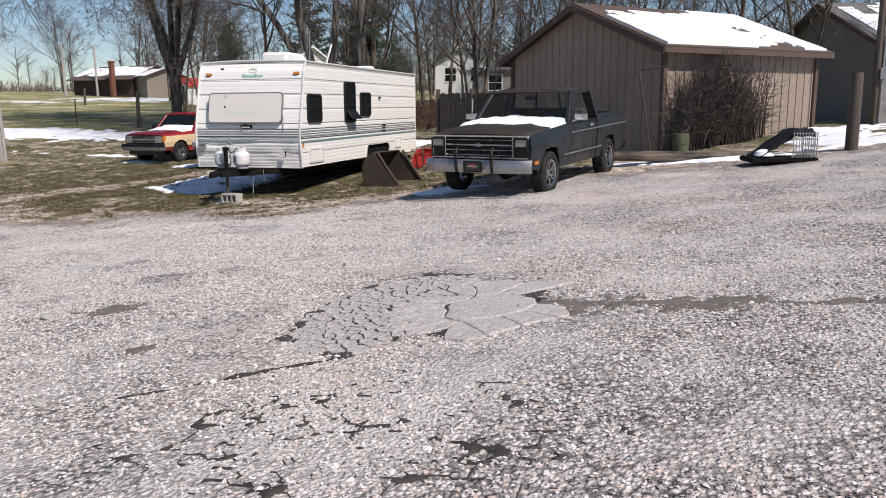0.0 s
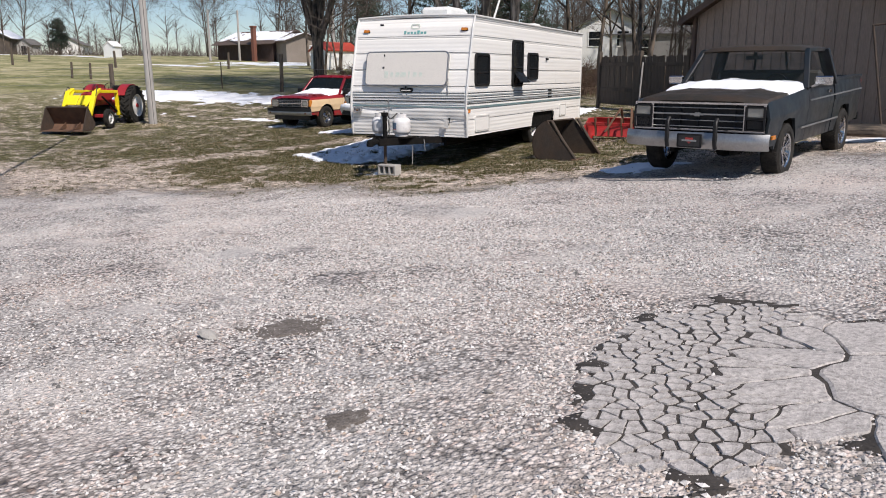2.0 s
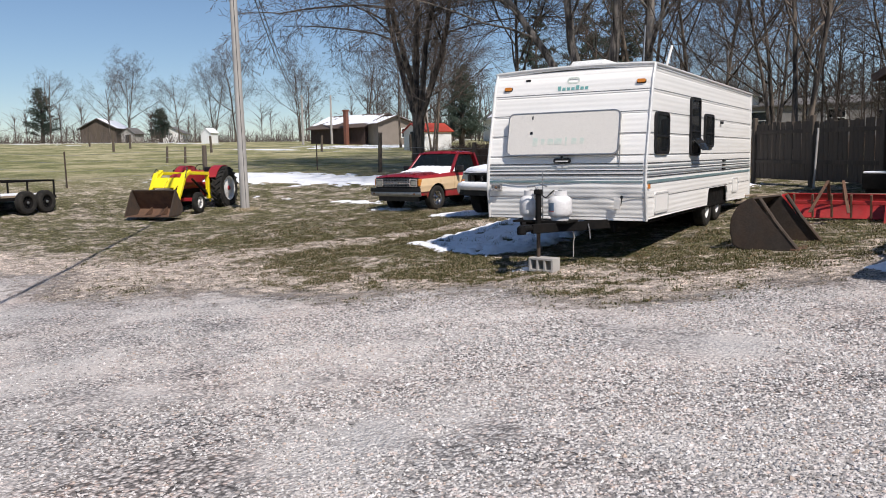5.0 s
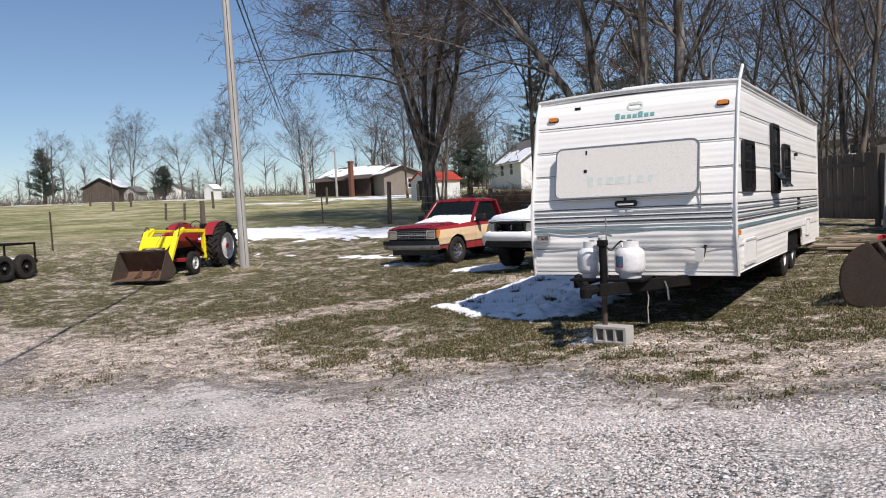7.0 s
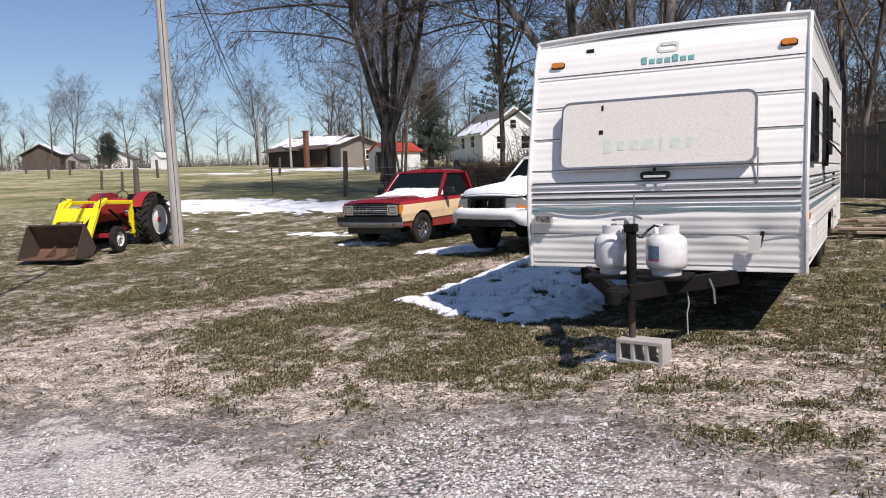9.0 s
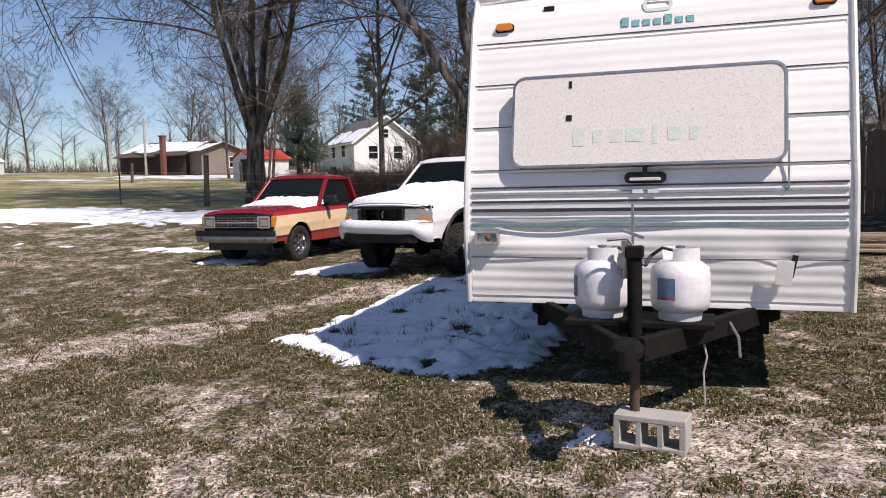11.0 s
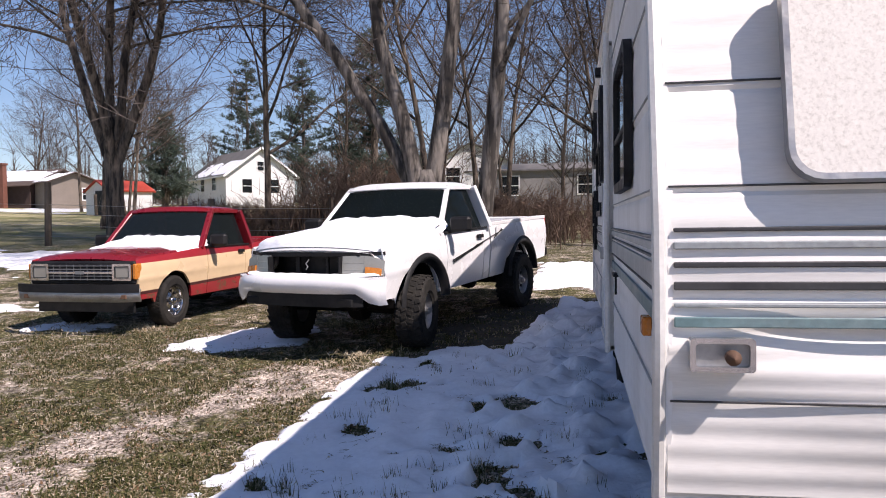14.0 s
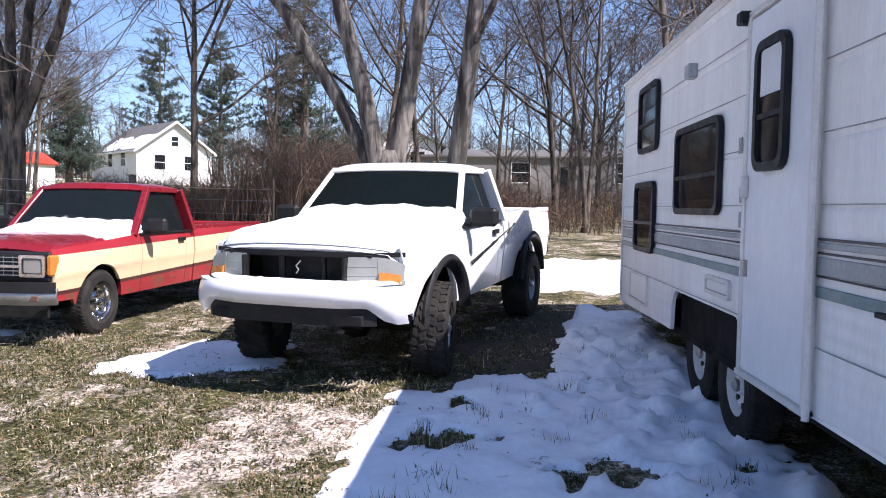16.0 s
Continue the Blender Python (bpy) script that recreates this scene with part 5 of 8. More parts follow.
for x, y, k in ((-5.5, 36, 0), (-2.0, 33, 1), (-9.0, 35, 2), (-15, 38.5, 2), (-13.2, 46, 1), (-4.2, 41, 2), (-31, 45, 2), (-14, 52, 0), (-8.5, 50, 2), (5, 55, 1), (4.5, 33, 2), (-9.5, 38.5, 1), (-33, 50, 1), (-21.5, 50, 0), (-36.5, 55, 2), (-45, 63, 0), (2.5, 41, 1), (7, 47, 0), (-1.5, 46, 2), (-17.5, 56, 1), (-6, 55, 0), (-11, 60, 1), (0.5, 60, 2), (-48, 77, 1), (-60, 80, 0), (-52, 84, 2), (-66, 86, 1), (-71, 80, 0), (-76, 84, 2), (12, 50, 2), (14, 28.5, 0), (9, 34, 1), (-97, 70, 1), (-93, 78, 0), (-88, 80, 2), (-84, 80, 1), (-101, 64, 0), (-104, 78, 2)):
    s = rnd.uniform(0.75, 1.1)
    c = copy_thing(V[k], pose(x, y, height(x, y) - 0.2, 0, 0, rnd.uniform(0, 360)))
    c.scale = (s, s, s)
pine(-20.9, 53.0, 10.4, 3, "dark green white pine behind the thicket", 1.7)
pine(-42.0, 100.8, 17.0, 4, "tall dark green pine behind the white house", 1.0)
pine(-48.0, 98.5, 17.0, 5, "tall blue-green pine behind the white house", 0.9)
pine(-99.5, 80.0, 5.0, 7, "distant dark cedar in the field", 2.2, "cedar_tree")
pine(-106, 66.0, 7.5, 9, "distant dark cedar by the barn", 1.6, "cedar_tree")
pine(-38, 62.0, 7.0, 10, "dark cedar near the red-roofed shed", 1.8, "cedar_tree")

# far woods along the horizon
wd, wt = Mesh(), random.Random(12)
for _ in range(1300):
    a = radians(wt.uniform(20, 175))
    if a > radians(118) and wt.random() < 0.85:
        continue
    d = wt.uniform(105, 190)
    x, y = -8 + d * math.cos(a), 14 + d * math.sin(a)
    z, h = height(x, y), wt.uniform(6, 13) * (1.0 if a < radians(112) else wt.uniform(0.35, 0.75))
    p = Vector((x, y, z))
    wd.tube([p, p + Vector((0, 0, h * 0.6)), p + Vector((wt.uniform(-0.5, 0.5), 0, h))], [0.11, 0.07, 0.02], 3, cap=False)
    for _ in range(36):
        q = p + Vector((0, 0, h * wt.uniform(0.25, 0.95)))
        e = q + Vector((wt.gauss(0, 1.4), wt.gauss(0, 1.4), wt.uniform(0.6, 2.4)))
        wd.tube([q, q.lerp(e, 0.5) + Vector((0, 0, 0.1)), e], [0.035, 0.022, 0.012], 3, cap=False)
for _ in range(16000):
    a = radians(wt.uniform(20, 175))
    d = wt.uniform(95, 150)
    x, y = -8 + d * math.cos(a), 14 + d * math.sin(a)
    p = Vector((x, y, height(x, y)))
    wd.tube([p, p + Vector((wt.gauss(0, 0.5), wt.gauss(0, 0.5), wt.uniform(0.6, 3.0) * (0.6 if a > radians(118) else 1)))], [0.03, 0.012], 3, cap=False)
tagged(part("far_woods", wd, "twig", angle=0), "band of distant bare grey-brown woods on the horizon", "woods", kind="stuff")

# bare woods behind the trailer and the thicket
mw, mr = Mesh(), random.Random(61)
for x0, x1, y0, y1, count, tall in ((-11, 12, 42, 64, 64, 0.9), (-34, -15, 84, 100, 90, 0.9), (-70, -44, 82, 100, 70, 0.9)):
    for _ in range(count):
        x, y = mr.uniform(x0, x1), mr.uniform(y0, y1)
        p, h = Vector((x, y, height(x, y) - 0.1)), mr.uniform(4.5, 11.5) * tall
        lean = Vector((mr.gauss(0, 0.06), mr.gauss(0, 0.06), 0)) * h
        pts = [p, p + lean * 0.4 + Vector((0, 0, h * 0.5)), p + lean + Vector((0, 0, h))]
        mw.tube(pts, [0.07, 0.045, 0.012], 4, cap=False)
        for _ in range(17):
            f = mr.uniform(0.15, 0.95)
            q = pts[0].lerp(pts[2], f)
            e = q + Vector((mr.gauss(0, 1), mr.gauss(0, 1), mr.uniform(0.5, 2.0))) * (1.25 - f) * h * 0.14
            mw.tube([q, q.lerp(e, 0.5) + Vector((0, 0, 0.12)), e], [0.022, 0.016, 0.008], 3, cap=False)
            for _ in range(4):
                a = q.lerp(e, mr.uniform(0.3, 1))
                mw.tube([a, a + Vector((mr.gauss(0, 0.45), mr.gauss(0, 0.45), mr.uniform(0.05, 0.7)))], [0.011, 0.006], 3, cap=False)
tagged(part("near_woods", mw, "twig", angle=0), "leafless saplings and slim trees growing close together", "woods", kind="stuff")

# low dry scrub in front of the mobile home
ds, dr = Mesh(), random.Random(62)
for _ in range(2600):
    x, y = dr.uniform(-14, 3), dr.uniform(33.5, 48)
    p, h = Vector((x, y, height(x, y))), dr.uniform(0.25, 1.3) * (1 if y > 37 else 0.6)
    ds.tube([p, p + Vector((dr.gauss(0, 0.25), dr.gauss(0, 0.25), 1)) * h], [0.012, 0.005], 3, cap=False)
    for _ in range(2):
        q = p + Vector((0, 0, h * dr.uniform(0.3, 0.9)))
        ds.tube([q, q + Vector((dr.gauss(0, 0.3), dr.gauss(0, 0.3), dr.uniform(0, 0.3)))], [0.008, 0.004], 3, cap=False)
tagged(part("dry_scrub", ds, "brush", angle=0), "low leafless brown scrub on the rough ground", "scrub", kind="stuff")

# thicket between the trucks and the white house
th, rt = Mesh(), random.Random(21)
for _ in range(2600):
    f = rt.random()
    x = -23.5 + 12.5 * f + rt.gauss(0, 0.8)
    y = 37.5 - 2.0 * f + rt.gauss(0, 1.6)
    p = Vector((x, y, height(x, y)))
    h = rt.uniform(0.8, 2.7) * (0.4 if f < 0.42 else (1.0 if f < 0.66 else 0.5))
    w = Vector((rt.gauss(0, 0.3), rt.gauss(0, 0.3), 0)) * h
    pts = [p, p + w * 0.25 + Vector((0, 0, h * 0.5)), p + w * 0.7 + Vector((0, 0, h * 0.85)), p + w * 1.3 + Vector((0, 0, h))]
    th.tube(pts, [0.016, 0.013, 0.01, 0.005], 3, cap=False)
    for _ in range(4):
        q = pts[1].lerp(pts[3], rt.random())
        e = q + Vector((rt.gauss(0, 0.3), rt.gauss(0, 0.3), rt.uniform(0.05, 0.5)))
        th.tube([q, e], [0.008, 0.004], 3, cap=False)
tagged(part("thicket", th, "brush", angle=0), "tangled leafless brown brush thicket", "thicket", kind="stuff")

# ---- pickups ----


def pickup(m, d, label):
    """A regular-cab pickup. Local x across, y from the nose to the tail, z from the ground."""
    t = thing("pickup_truck", m, label, "pickup truck")
    L, W, H = d["L"], d["W"], d["H"]
    ax0, ax1, R, cz = d["axle"][0], d["axle"][1], d["arch"], d["wheel_r"]
    sill, lift = d["sill"], d["lift"]
    hood, belt, rail = d["hood"], d["belt"], d["rail"]
    yA, yD0, yD1, yC, yB = d["cowl"], d["door"][0], d["door"][1], d["cab_end"], d["bed"]

    def plan(y):
        return 1 - d["taper"] * max(0, 1 - y / 0.7) ** 2 - 0.02 * max(0, (y - L + 0.6) / 0.6) ** 2

    def half(y, s):
        """Half width at a station; s runs 0 at the sill to 1 at the top edge."""
        return W / 2 * plan(y) * (1 - 0.055 * (1 - s) ** 2 * (1 if s < 1 else 0) - 0.045 * max(0, s - 0.62) ** 2 / 0.144) + 0.012 * math.exp(-((s - d["crease"]) / 0.05) ** 2)

    def low(y):
        z = sill + (0.06 if y < 0.4 else 0) + (0.08 * smooth(yB + 0.2, L, y))
        for a in (ax0, ax1):
            if abs(y - a) < R:
                z = max(z, cz + lift + math.sqrt(R * R - (y - a) ** 2) * (0.96 if d["square"] else 1.0))
                if d["square"]:
                    z = max(z, min(cz + lift + R * 0.92, cz + lift + 2.2 * (R - abs(y - a))))
        return z

    def top(y):
        if y < yA:
            return along(d["fender"], y)
        if y < yB - 0.02:
            return belt
        return rail

    def panel(y0, y1, s):
        n = max(8, int((y1 - y0) / 0.035))
        ys = lin(y0, y1, n)
        for a in (ax0, ax1):
            ys += [y for y in (a - R * math.cos(radians(q)) for q in range(0, 181, 8)) if y0 < y < y1]
        ys = sorted(set(round(y, 4) for y in ys))
        vs = lin(0, 1, 15)

        def f(y, v):
            z0, z1 = low(y), top(min(y, y1 - 0.001))
            z = z0 + (z1 - z0) * v
            q = (z - sill) / (z1 - sill)
            return (s * half(y, q), y, z)

        return Mesh().sheet(f, ys if s > 0 else ys[::-1], vs, 0.035)

    paint = d["paint"]
    for s in (-1, 1):
        fe = part("front_fender", panel(d.get("fender_from", 0.08), yD0 - 0.006, s), paint, t)
        do = part("door", panel(yD0 + 0.004, yD1 - 0.004, s), paint, t)
        part("cab_corner", panel(yD1 + 0.004, yC, s), paint, t)
        be = part("bed_side", panel(yB, L - 0.04, s), paint, t)
        part("bed_inner", Mesh().box((s * (W / 2 - 0.13), (yB + L) / 2, (rail + sill) / 2 + 0.12), (0.04, L - yB - 0.14, rail - sill - 0.28)), d["inner"], be)
        part("bed_rail", Mesh().beam((s * (W / 2 - 0.085), yB + 0.02, rail), (s * (W / 2 - 0.085), L - 0.06, rail), 0.12, 0.045), d["railm"], be)
        part("door_handle", Mesh().box((s * (W / 2 + 0.008), yD1 - 0.14, belt - 0.10), (0.03, 0.15, 0.045)), d["handle"], do)
        if d["flare"]:
            for a, who in ((ax0, fe), (ax1, be)):
                fl = Mesh()
                pr = lin(2, 178, 30)
                fl.sheet(lambda q, v: (s * (W / 2 * plan(a) - 0.01 + 0.075 * math.sin(v * 2.3) + 0.012), a - (R - 0.012 + 0.09 * v) * math.cos(radians(q)), cz + lift + (R - 0.012 + 0.09 * v) * math.sin(radians(q))), pr if s < 0 else pr[::-1], lin(0, 1, 7), 0.012)
                part("wheel_arch_flare", fl, d["flare"], who, "black plastic wheel arch flare" if d["flare"] == "black_plastic" else "")
        # pillars and side glass
        xb, xt = W / 2 - 0.045, W / 2 * d["tumble"]
        Ab, At = Vector((s * xb, yA + 0.02, belt - 0.02)), Vector((s * xt, d["roof"][0], H - 0.075))
        Bt, Bb = Vector((s * xt, d["roof"][1], H - 0.08)), Vector((s * xb, yC - 0.03, belt - 0.02))
        cabp = part("a_pillar", Mesh().beam(Ab, At, d.get("post", 0.06), d.get("post", 0.06) * 1.25, up=(s, 0, 0)), d["pillar"], t)
        part("b_pillar", Mesh().beam(Bb, Bt, 0.07, 0.17, up=(s, 0, 0)), d["pillar"], t)
        part("window_rail", Mesh().beam(At, Bt, 0.06, 0.06), d["pillar"], t)
        ins = Vector((-s * 0.012, 0, 0))
        gl = [Ab + Vector((0, 0.06, 0.01)) + ins, Bb + Vector((0, -0.1, 0.01)) + ins, Bt + Vector((0, -0.09, 0)) + ins, At + Vector((0, 0.05, 0)) + ins]
        part("side_window", Mesh().put([*gl, *[p - Vector((s * 0.006, 0, 0)) for p in gl]], [(0, 1, 2, 3), (7, 6, 5, 4), (0, 4, 5, 1), (1, 5, 6, 2), (2, 6, 7, 3), (3, 7, 4, 0)]), d.get("glass", "win_car"), do, angle=0)
        part("window_seal", Mesh().beam(Ab + Vector((s * 0.02, 0.1, 0.015)), Bb + Vector((s * 0.02, 0.0, 0.015)), 0.03, 0.025), "black_plastic", do)
        # mirror
        mp = Vector((s * (W / 2 + 0.13), yA + 0.22, belt + 0.09))
        mi = part("mirror", Mesh().box(mp, (0.25, 0.10, 0.17) if not d["old"] else (0.24, 0.05, 0.13), e=0.03 if not d["old"] else 0.015), d["mirror"], do)
        part("mirror_arm", Mesh().beam((s * (W / 2 - 0.03), yA + 0.2, belt + 0.0), mp + Vector((-s * 0.04, 0.01, -0.03)), 0.035), d["mirror"], mi)
        # wheels
        for a in (ax0, ax1):
            wheel(t, Matrix.Translation((s * d["track"] / 2, a, cz)) @ Matrix.Rotation(radians(d.get("steer", 0) if a == ax0 else 0), 4, "Z") @ (OUT_R if s > 0 else OUT_L), cz, d["tyre_w"], d["rim_r"], d["rim_style"], d["rim"], d["lugs"])
        # inner arches, dark
        for a in (ax0, ax1):
            part("wheel_housing", Mesh().sheet(lambda q, v: (s * (W / 2 - 0.06 - 0.42 * v), a - (R + 0.02) * math.cos(radians(q)), cz + lift + (R + 0.02) * math.sin(radians(q))), lin(0, 180, 16) if s > 0 else lin(180, 0, 16), [0, 1], 0.01), "black_steel", t)
    # hood
    n0, n1 = d.get("lip", 0.10), yA + 0.03

    def hood_f(u, y):
        w = half(y, 1.0) + 0.004
        z = along(d["fender"], y) + hood * (1 - abs(u) ** 2.6) - 0.05 * max(0, 1 - (y - n0) / 0.12) ** 2 - 0.06 * smooth(0.93, 1.0, abs(u))
        ridge = 0.012 * math.exp(-((abs(u) - 0.55) / 0.06) ** 2) if d["old"] else 0.0
        return (u * w, y + d.get("bow", 0) * abs(u) ** 2.2 * max(0, (n1 - y) / (n1 - n0)), z + ridge + 0.012)

    hd = part("hood", Mesh().sheet(hood_f, lin(-1, 1, 31), lin(n0, n1, 26), 0.03), d["hoodm"], t, d["hood_label"])
    if d.get("hood_snow"):
        y0, y1, u0, u1 = d["hood_snow"]
        sn = Mesh()
        us, vs = lin(-1, 1, 60), lin(n0 + 0.02, n1 + 0.2, 60)

        def on(i, j):
            u, y = us[i], vs[j]
            return min((y - y0) / 0.2, (y1 - y) / 0.1, (u - u0) / 0.08, (u1 - u) / 0.08) + 0.7 * noise.noise((u * 3, y * 3, L))

        ids = {}
        for i in range(59):
            for j in range(59):
                q = [(i, j), (i + 1, j), (i + 1, j + 1), (i, j + 1)]
                if max(on(*k) for k in q) <= 0:
                    continue
                f = []
                for k in q:
                    if k not in ids:
                        u, y = us[k[0]], vs[k[1]]
                        p = hood_f(u, min(y, n1))
                        v = on(*k)
                        ids[k] = len(sn.v)
                        rim = min(1.0, (1.0 - abs(u)) / 0.07, (y - vs[0]) / 0.06)
                        sn.v.append((p[0], p[1] + max(0, y - n1), p[2] + max(0, y - n1) * 0.5 + (0.012 + rim * d["snow_deep"] * min(1, v * 0.7) * (1 + 0.35 * noise.noise((u * 7, y * 7, 3))) if v > 0 else -0.01)))
                    f.append(ids[k])
                sn.f.append(tuple(f))
        part("hood_snow", sn, "snow", t, "snow lying on the hood", angle=70)
    # windscreen, rear glass and roof
    xb, xt = W / 2 - 0.05, W / 2 * d["tumble"] - 0.01
    rz = H - 0.065

    def screen(u, v):
        x = u * (xb + (xt - xb) * v)
        y = yA + 0.03 + (d["roof"][0] - yA - 0.03) * v - 0.07 * (1 - u * u)
        return (x, y, belt - 0.0 + (rz - belt) * v)

    part("windscreen", Mesh().sheet(screen, lin(-0.985, 0.985, 14), lin(0, 1, 8), 0.006), d.get("glass", "win_car"), t, angle=60)
    part("rear_window", Mesh().sheet(lambda u, v: (-u * (xb - 0.12 + (xt - xb) * v), yC - 0.05 + (d["roof"][1] - yC + 0.03) * v, belt + 0.06 + (rz - belt - 0.12) * v), lin(-1, 1, 6), lin(0, 1, 4), 0.006), d.get("glass", "win_car"), t)
    if d["old"]:
        for s in (-0.3, 0.3):
            part("rear_window_bar", Mesh().beam((s * xb, yC - 0.06, belt), (s * xt, d["roof"][1] - 0.03, rz - 0.04), 0.03), "black_plastic", t)
    part("screen_frame", Mesh().tube([screen(u, -0.01) for u in lin(-1, 1, 14)], 0.016, 6), "black_plastic", t)
    part("back_panel", Mesh().box((0, yC - 0.03, (belt + sill) / 2 + 0.1), (W - 0.16, 0.05, belt - sill)), paint, t)

    def roof_f(u, v):
        e = 1 - abs(u) ** 6
        fy = d["roof"][0] - 0.05 + (d["roof"][1] - d["roof"][0] + 0.1) * v
        g = 1 - abs(2 * v - 1) ** 6
        return (u * (xt + 0.03), fy - 0.05 * (1 - u * u) * (1 if v < 0.5 else -0.5), rz - 0.02 + 0.075 * min(e, 1) ** 0.5 * g ** 0.5 + 0.015 * (1 - u * u))

    part("cab_roof", Mesh().sheet(roof_f, lin(-1, 1, 25), lin(0, 1, 21), 0.025), d["roofm"], t, angle=50)
    # inside of the cab
    part("dashboard", Mesh().box((0, yA + 0.14, belt - 0.06), (W - 0.25, 0.34, 0.2), e=0.05), "cabin", t)
    part("bench_seat", Mesh().box((0, yC - 0.48, belt - 0.42), (W - 0.3, 0.5, 0.2), e=0.06).box((0, yC - 0.22, belt - 0.1), (W - 0.3, 0.16, 0.62), rot=(-12, 0, 0), e=0.06), "cabin", t)
    part("steering_wheel", Mesh().tube([(0.36 + 0.18 * math.cos(a), yA + 0.42 + 0.06 * math.sin(a), belt + 0.0 + 0.17 * math.sin(a)) for a in lin(0, 6.283, 20)], 0.014, 6), "black_plastic", t)
    part("rear_view_mirror", Mesh().box((0, d["roof"][0] + 0.04, rz - 0.11), (0.24, 0.03, 0.06)).beam((0, d["roof"][0] + 0.04, rz - 0.09), (0, d["roof"][0] + 0.04, rz), 0.015), "black_plastic", t)
    part("cab_floor", Mesh().box((0, (yA + yC) / 2, sill + 0.08), (W - 0.12, yC - yA, 0.08)), "black_steel", t)
    # bed and frame
    part("bed_floor", Mesh().box((0, (yB + L) / 2, sill + 0.22), (W - 0.16, L - yB - 0.1, 0.06)), d["inner"], t)
    part("bed_front", Mesh().box((0, yB + 0.03, (rail + sill) / 2 + 0.1), (W - 0.14, 0.05, rail - sill - 0.22)), d["inner"], t)
    tg = part("tailgate", Mesh().box((0, L - 0.06, (rail + sill) / 2 + 0.12), (W - 0.2, 0.07, rail - sill - 0.22), e=0.015), paint, t)
    part("tailgate_handle", Mesh().box((0, L - 0.015, rail - 0.12), (0.2, 0.03, 0.07)), "black_plastic", tg)
    for s in (-1, 1):
        part("frame_rail", Mesh().beam((s * 0.42, 0.25, sill - 0.02 + lift * 0.3), (s * 0.42, L - 0.1, sill + 0.02 + lift * 0.3), 0.07, 0.15), "black_steel", t)
        part("tail_lamp", Mesh().box((s * (W / 2 - 0.1), L - 0.03, (rail + sill) / 2 + 0.16), (0.12, 0.06, 0.34)), "label_red", t)
    part("engine_block", Mesh().box((0, 0.9, sill + 0.26), (0.75, 0.95, 0.42)), "black_steel", t)
    part("rear_bumper", Mesh().box((0, L + 0.03, sill + 0.1 + lift * 0.5), (W - 0.1, 0.12, 0.14), e=0.02), "black_steel", t)
    for a in (ax0, ax1):
        part("axle", Mesh().tube([(-d["track"] / 2, a, cz), (d["track"] / 2, a, cz)], 0.045, 8).lathe([(0, -0.13), (0.12, -0.08), (0.14, 0), (0.12, 0.08), (0, 0.13)], 14, Matrix.Translation((0.1, a, cz)) @ OUT_R), "black_steel", t)
    return t


def sits(x, y, yaw, l, pitch_base):
    """Sets a vehicle on the slope: nose at (x, y), tail along the yaw."""
    r = radians(yaw)
    f = Vector((x - math.sin(r) * 0.8, y + math.cos(r) * 0.8))
    b = Vector((x - math.sin(r) * (0.8 + pitch_base), y + math.cos(r) * (0.8 + pitch_base)))
    zf, zb = height(*f), height(*b)
    k = (zb - zf) / pitch_base
    return pose(x, y, zf - k * 0.8, math.degrees(math.atan(k)), 0, yaw)


def two_tone():
    """Red over tan over red, parted by crisp painted lines."""
    m, nt, b = nodes_of("paint_two_tone")
    tc = nt.nodes.new("ShaderNodeTexCoord")
    sp = nt.nodes.new("ShaderNodeSeparateXYZ")
    nt.links.new(tc.outputs["Object"], sp.inputs[0])
    k = maths(nt, "ADD", sp.outputs[2], maths(nt, "MULTIPLY", sp.outputs[1], -0.022))
    up = maths(nt, "GREATER_THAN", k, 0.865)
    dn = maths(nt, "LESS_THAN", k, 0.50)
    line = maths(nt, "LESS_THAN", maths(nt, "ABSOLUTE", maths(nt, "SUBTRACT", k, 0.497)), 0.02)
    v = tc.outputs["Object"]
    red = mix(nt, ramp(nt, noise_of(nt, v, 1.8, 6), [(0.4, 0.0), (0.75, 0.6)]), (0.34, 0.022, 0.030), (0.19, 0.022, 0.024))
    tan = mix(nt, ramp(nt, noise_of(nt, v, 2.2, 6), [(0.4, 0.0), (0.8, 0.6)]), (0.76, 0.56, 0.34), (0.58, 0.42, 0.27))
    c = mix(nt, maths(nt, "MAXIMUM", up, dn), tan, red)
    c = mix(nt, line, c, (0.07, 0.02, 0.02))
    rust = maths(nt, "MULTIPLY", maths(nt, "LESS_THAN", k, 0.47), ramp(nt, noise_of(nt, v, 7, 7, 0.7), [(0.56, 0.0), (0.60, 1.0)]))
    c = mix(nt, rust, c, (0.15, 0.07, 0.04))
    nt.links.new(c, b.inputs["Base Color"])
    nt.links.new(ramp(nt, noise_of(nt, v, 3, 4), [(0.3, 0.25), (0.7, 0.45)]), b.inputs["Roughness"])
    b.inputs["Coat Weight"].default_value = 0.3
    return m


M["two_tone"] = two_tone()

S10 = dict(L=4.80, W=1.66, H=1.60, axle=(0.82, 3.57), arch=0.40, wheel_r=0.335, sill=0.36, lift=0.0, hood=0.05, belt=1.02, rail=1.06, cowl=1.52, door=(1.66, 2.74), cab_end=2.98, bed=3.02, taper=0.05, crease=0.55, square=False,
           fender=((0, 0.90), (0.2, 0.93), (1.6, 1.02)), roof=(2.06, 2.84), tumble=0.80, track=1.40, tyre_w=0.23, rim_r=0.20, rim_style="chromed", rim="chrome", lugs=False, old=False,
           paint="two_tone", inner="paint_red", railm="paint_red", handle="black_plastic", flare=None, pillar="paint_red", mirror="black_plastic", hoodm="paint_red", hood_label="red painted hood", roofm="paint_red", hood_snow=(1.02, 1.75, -0.75, 0.95), snow_deep=0.055)

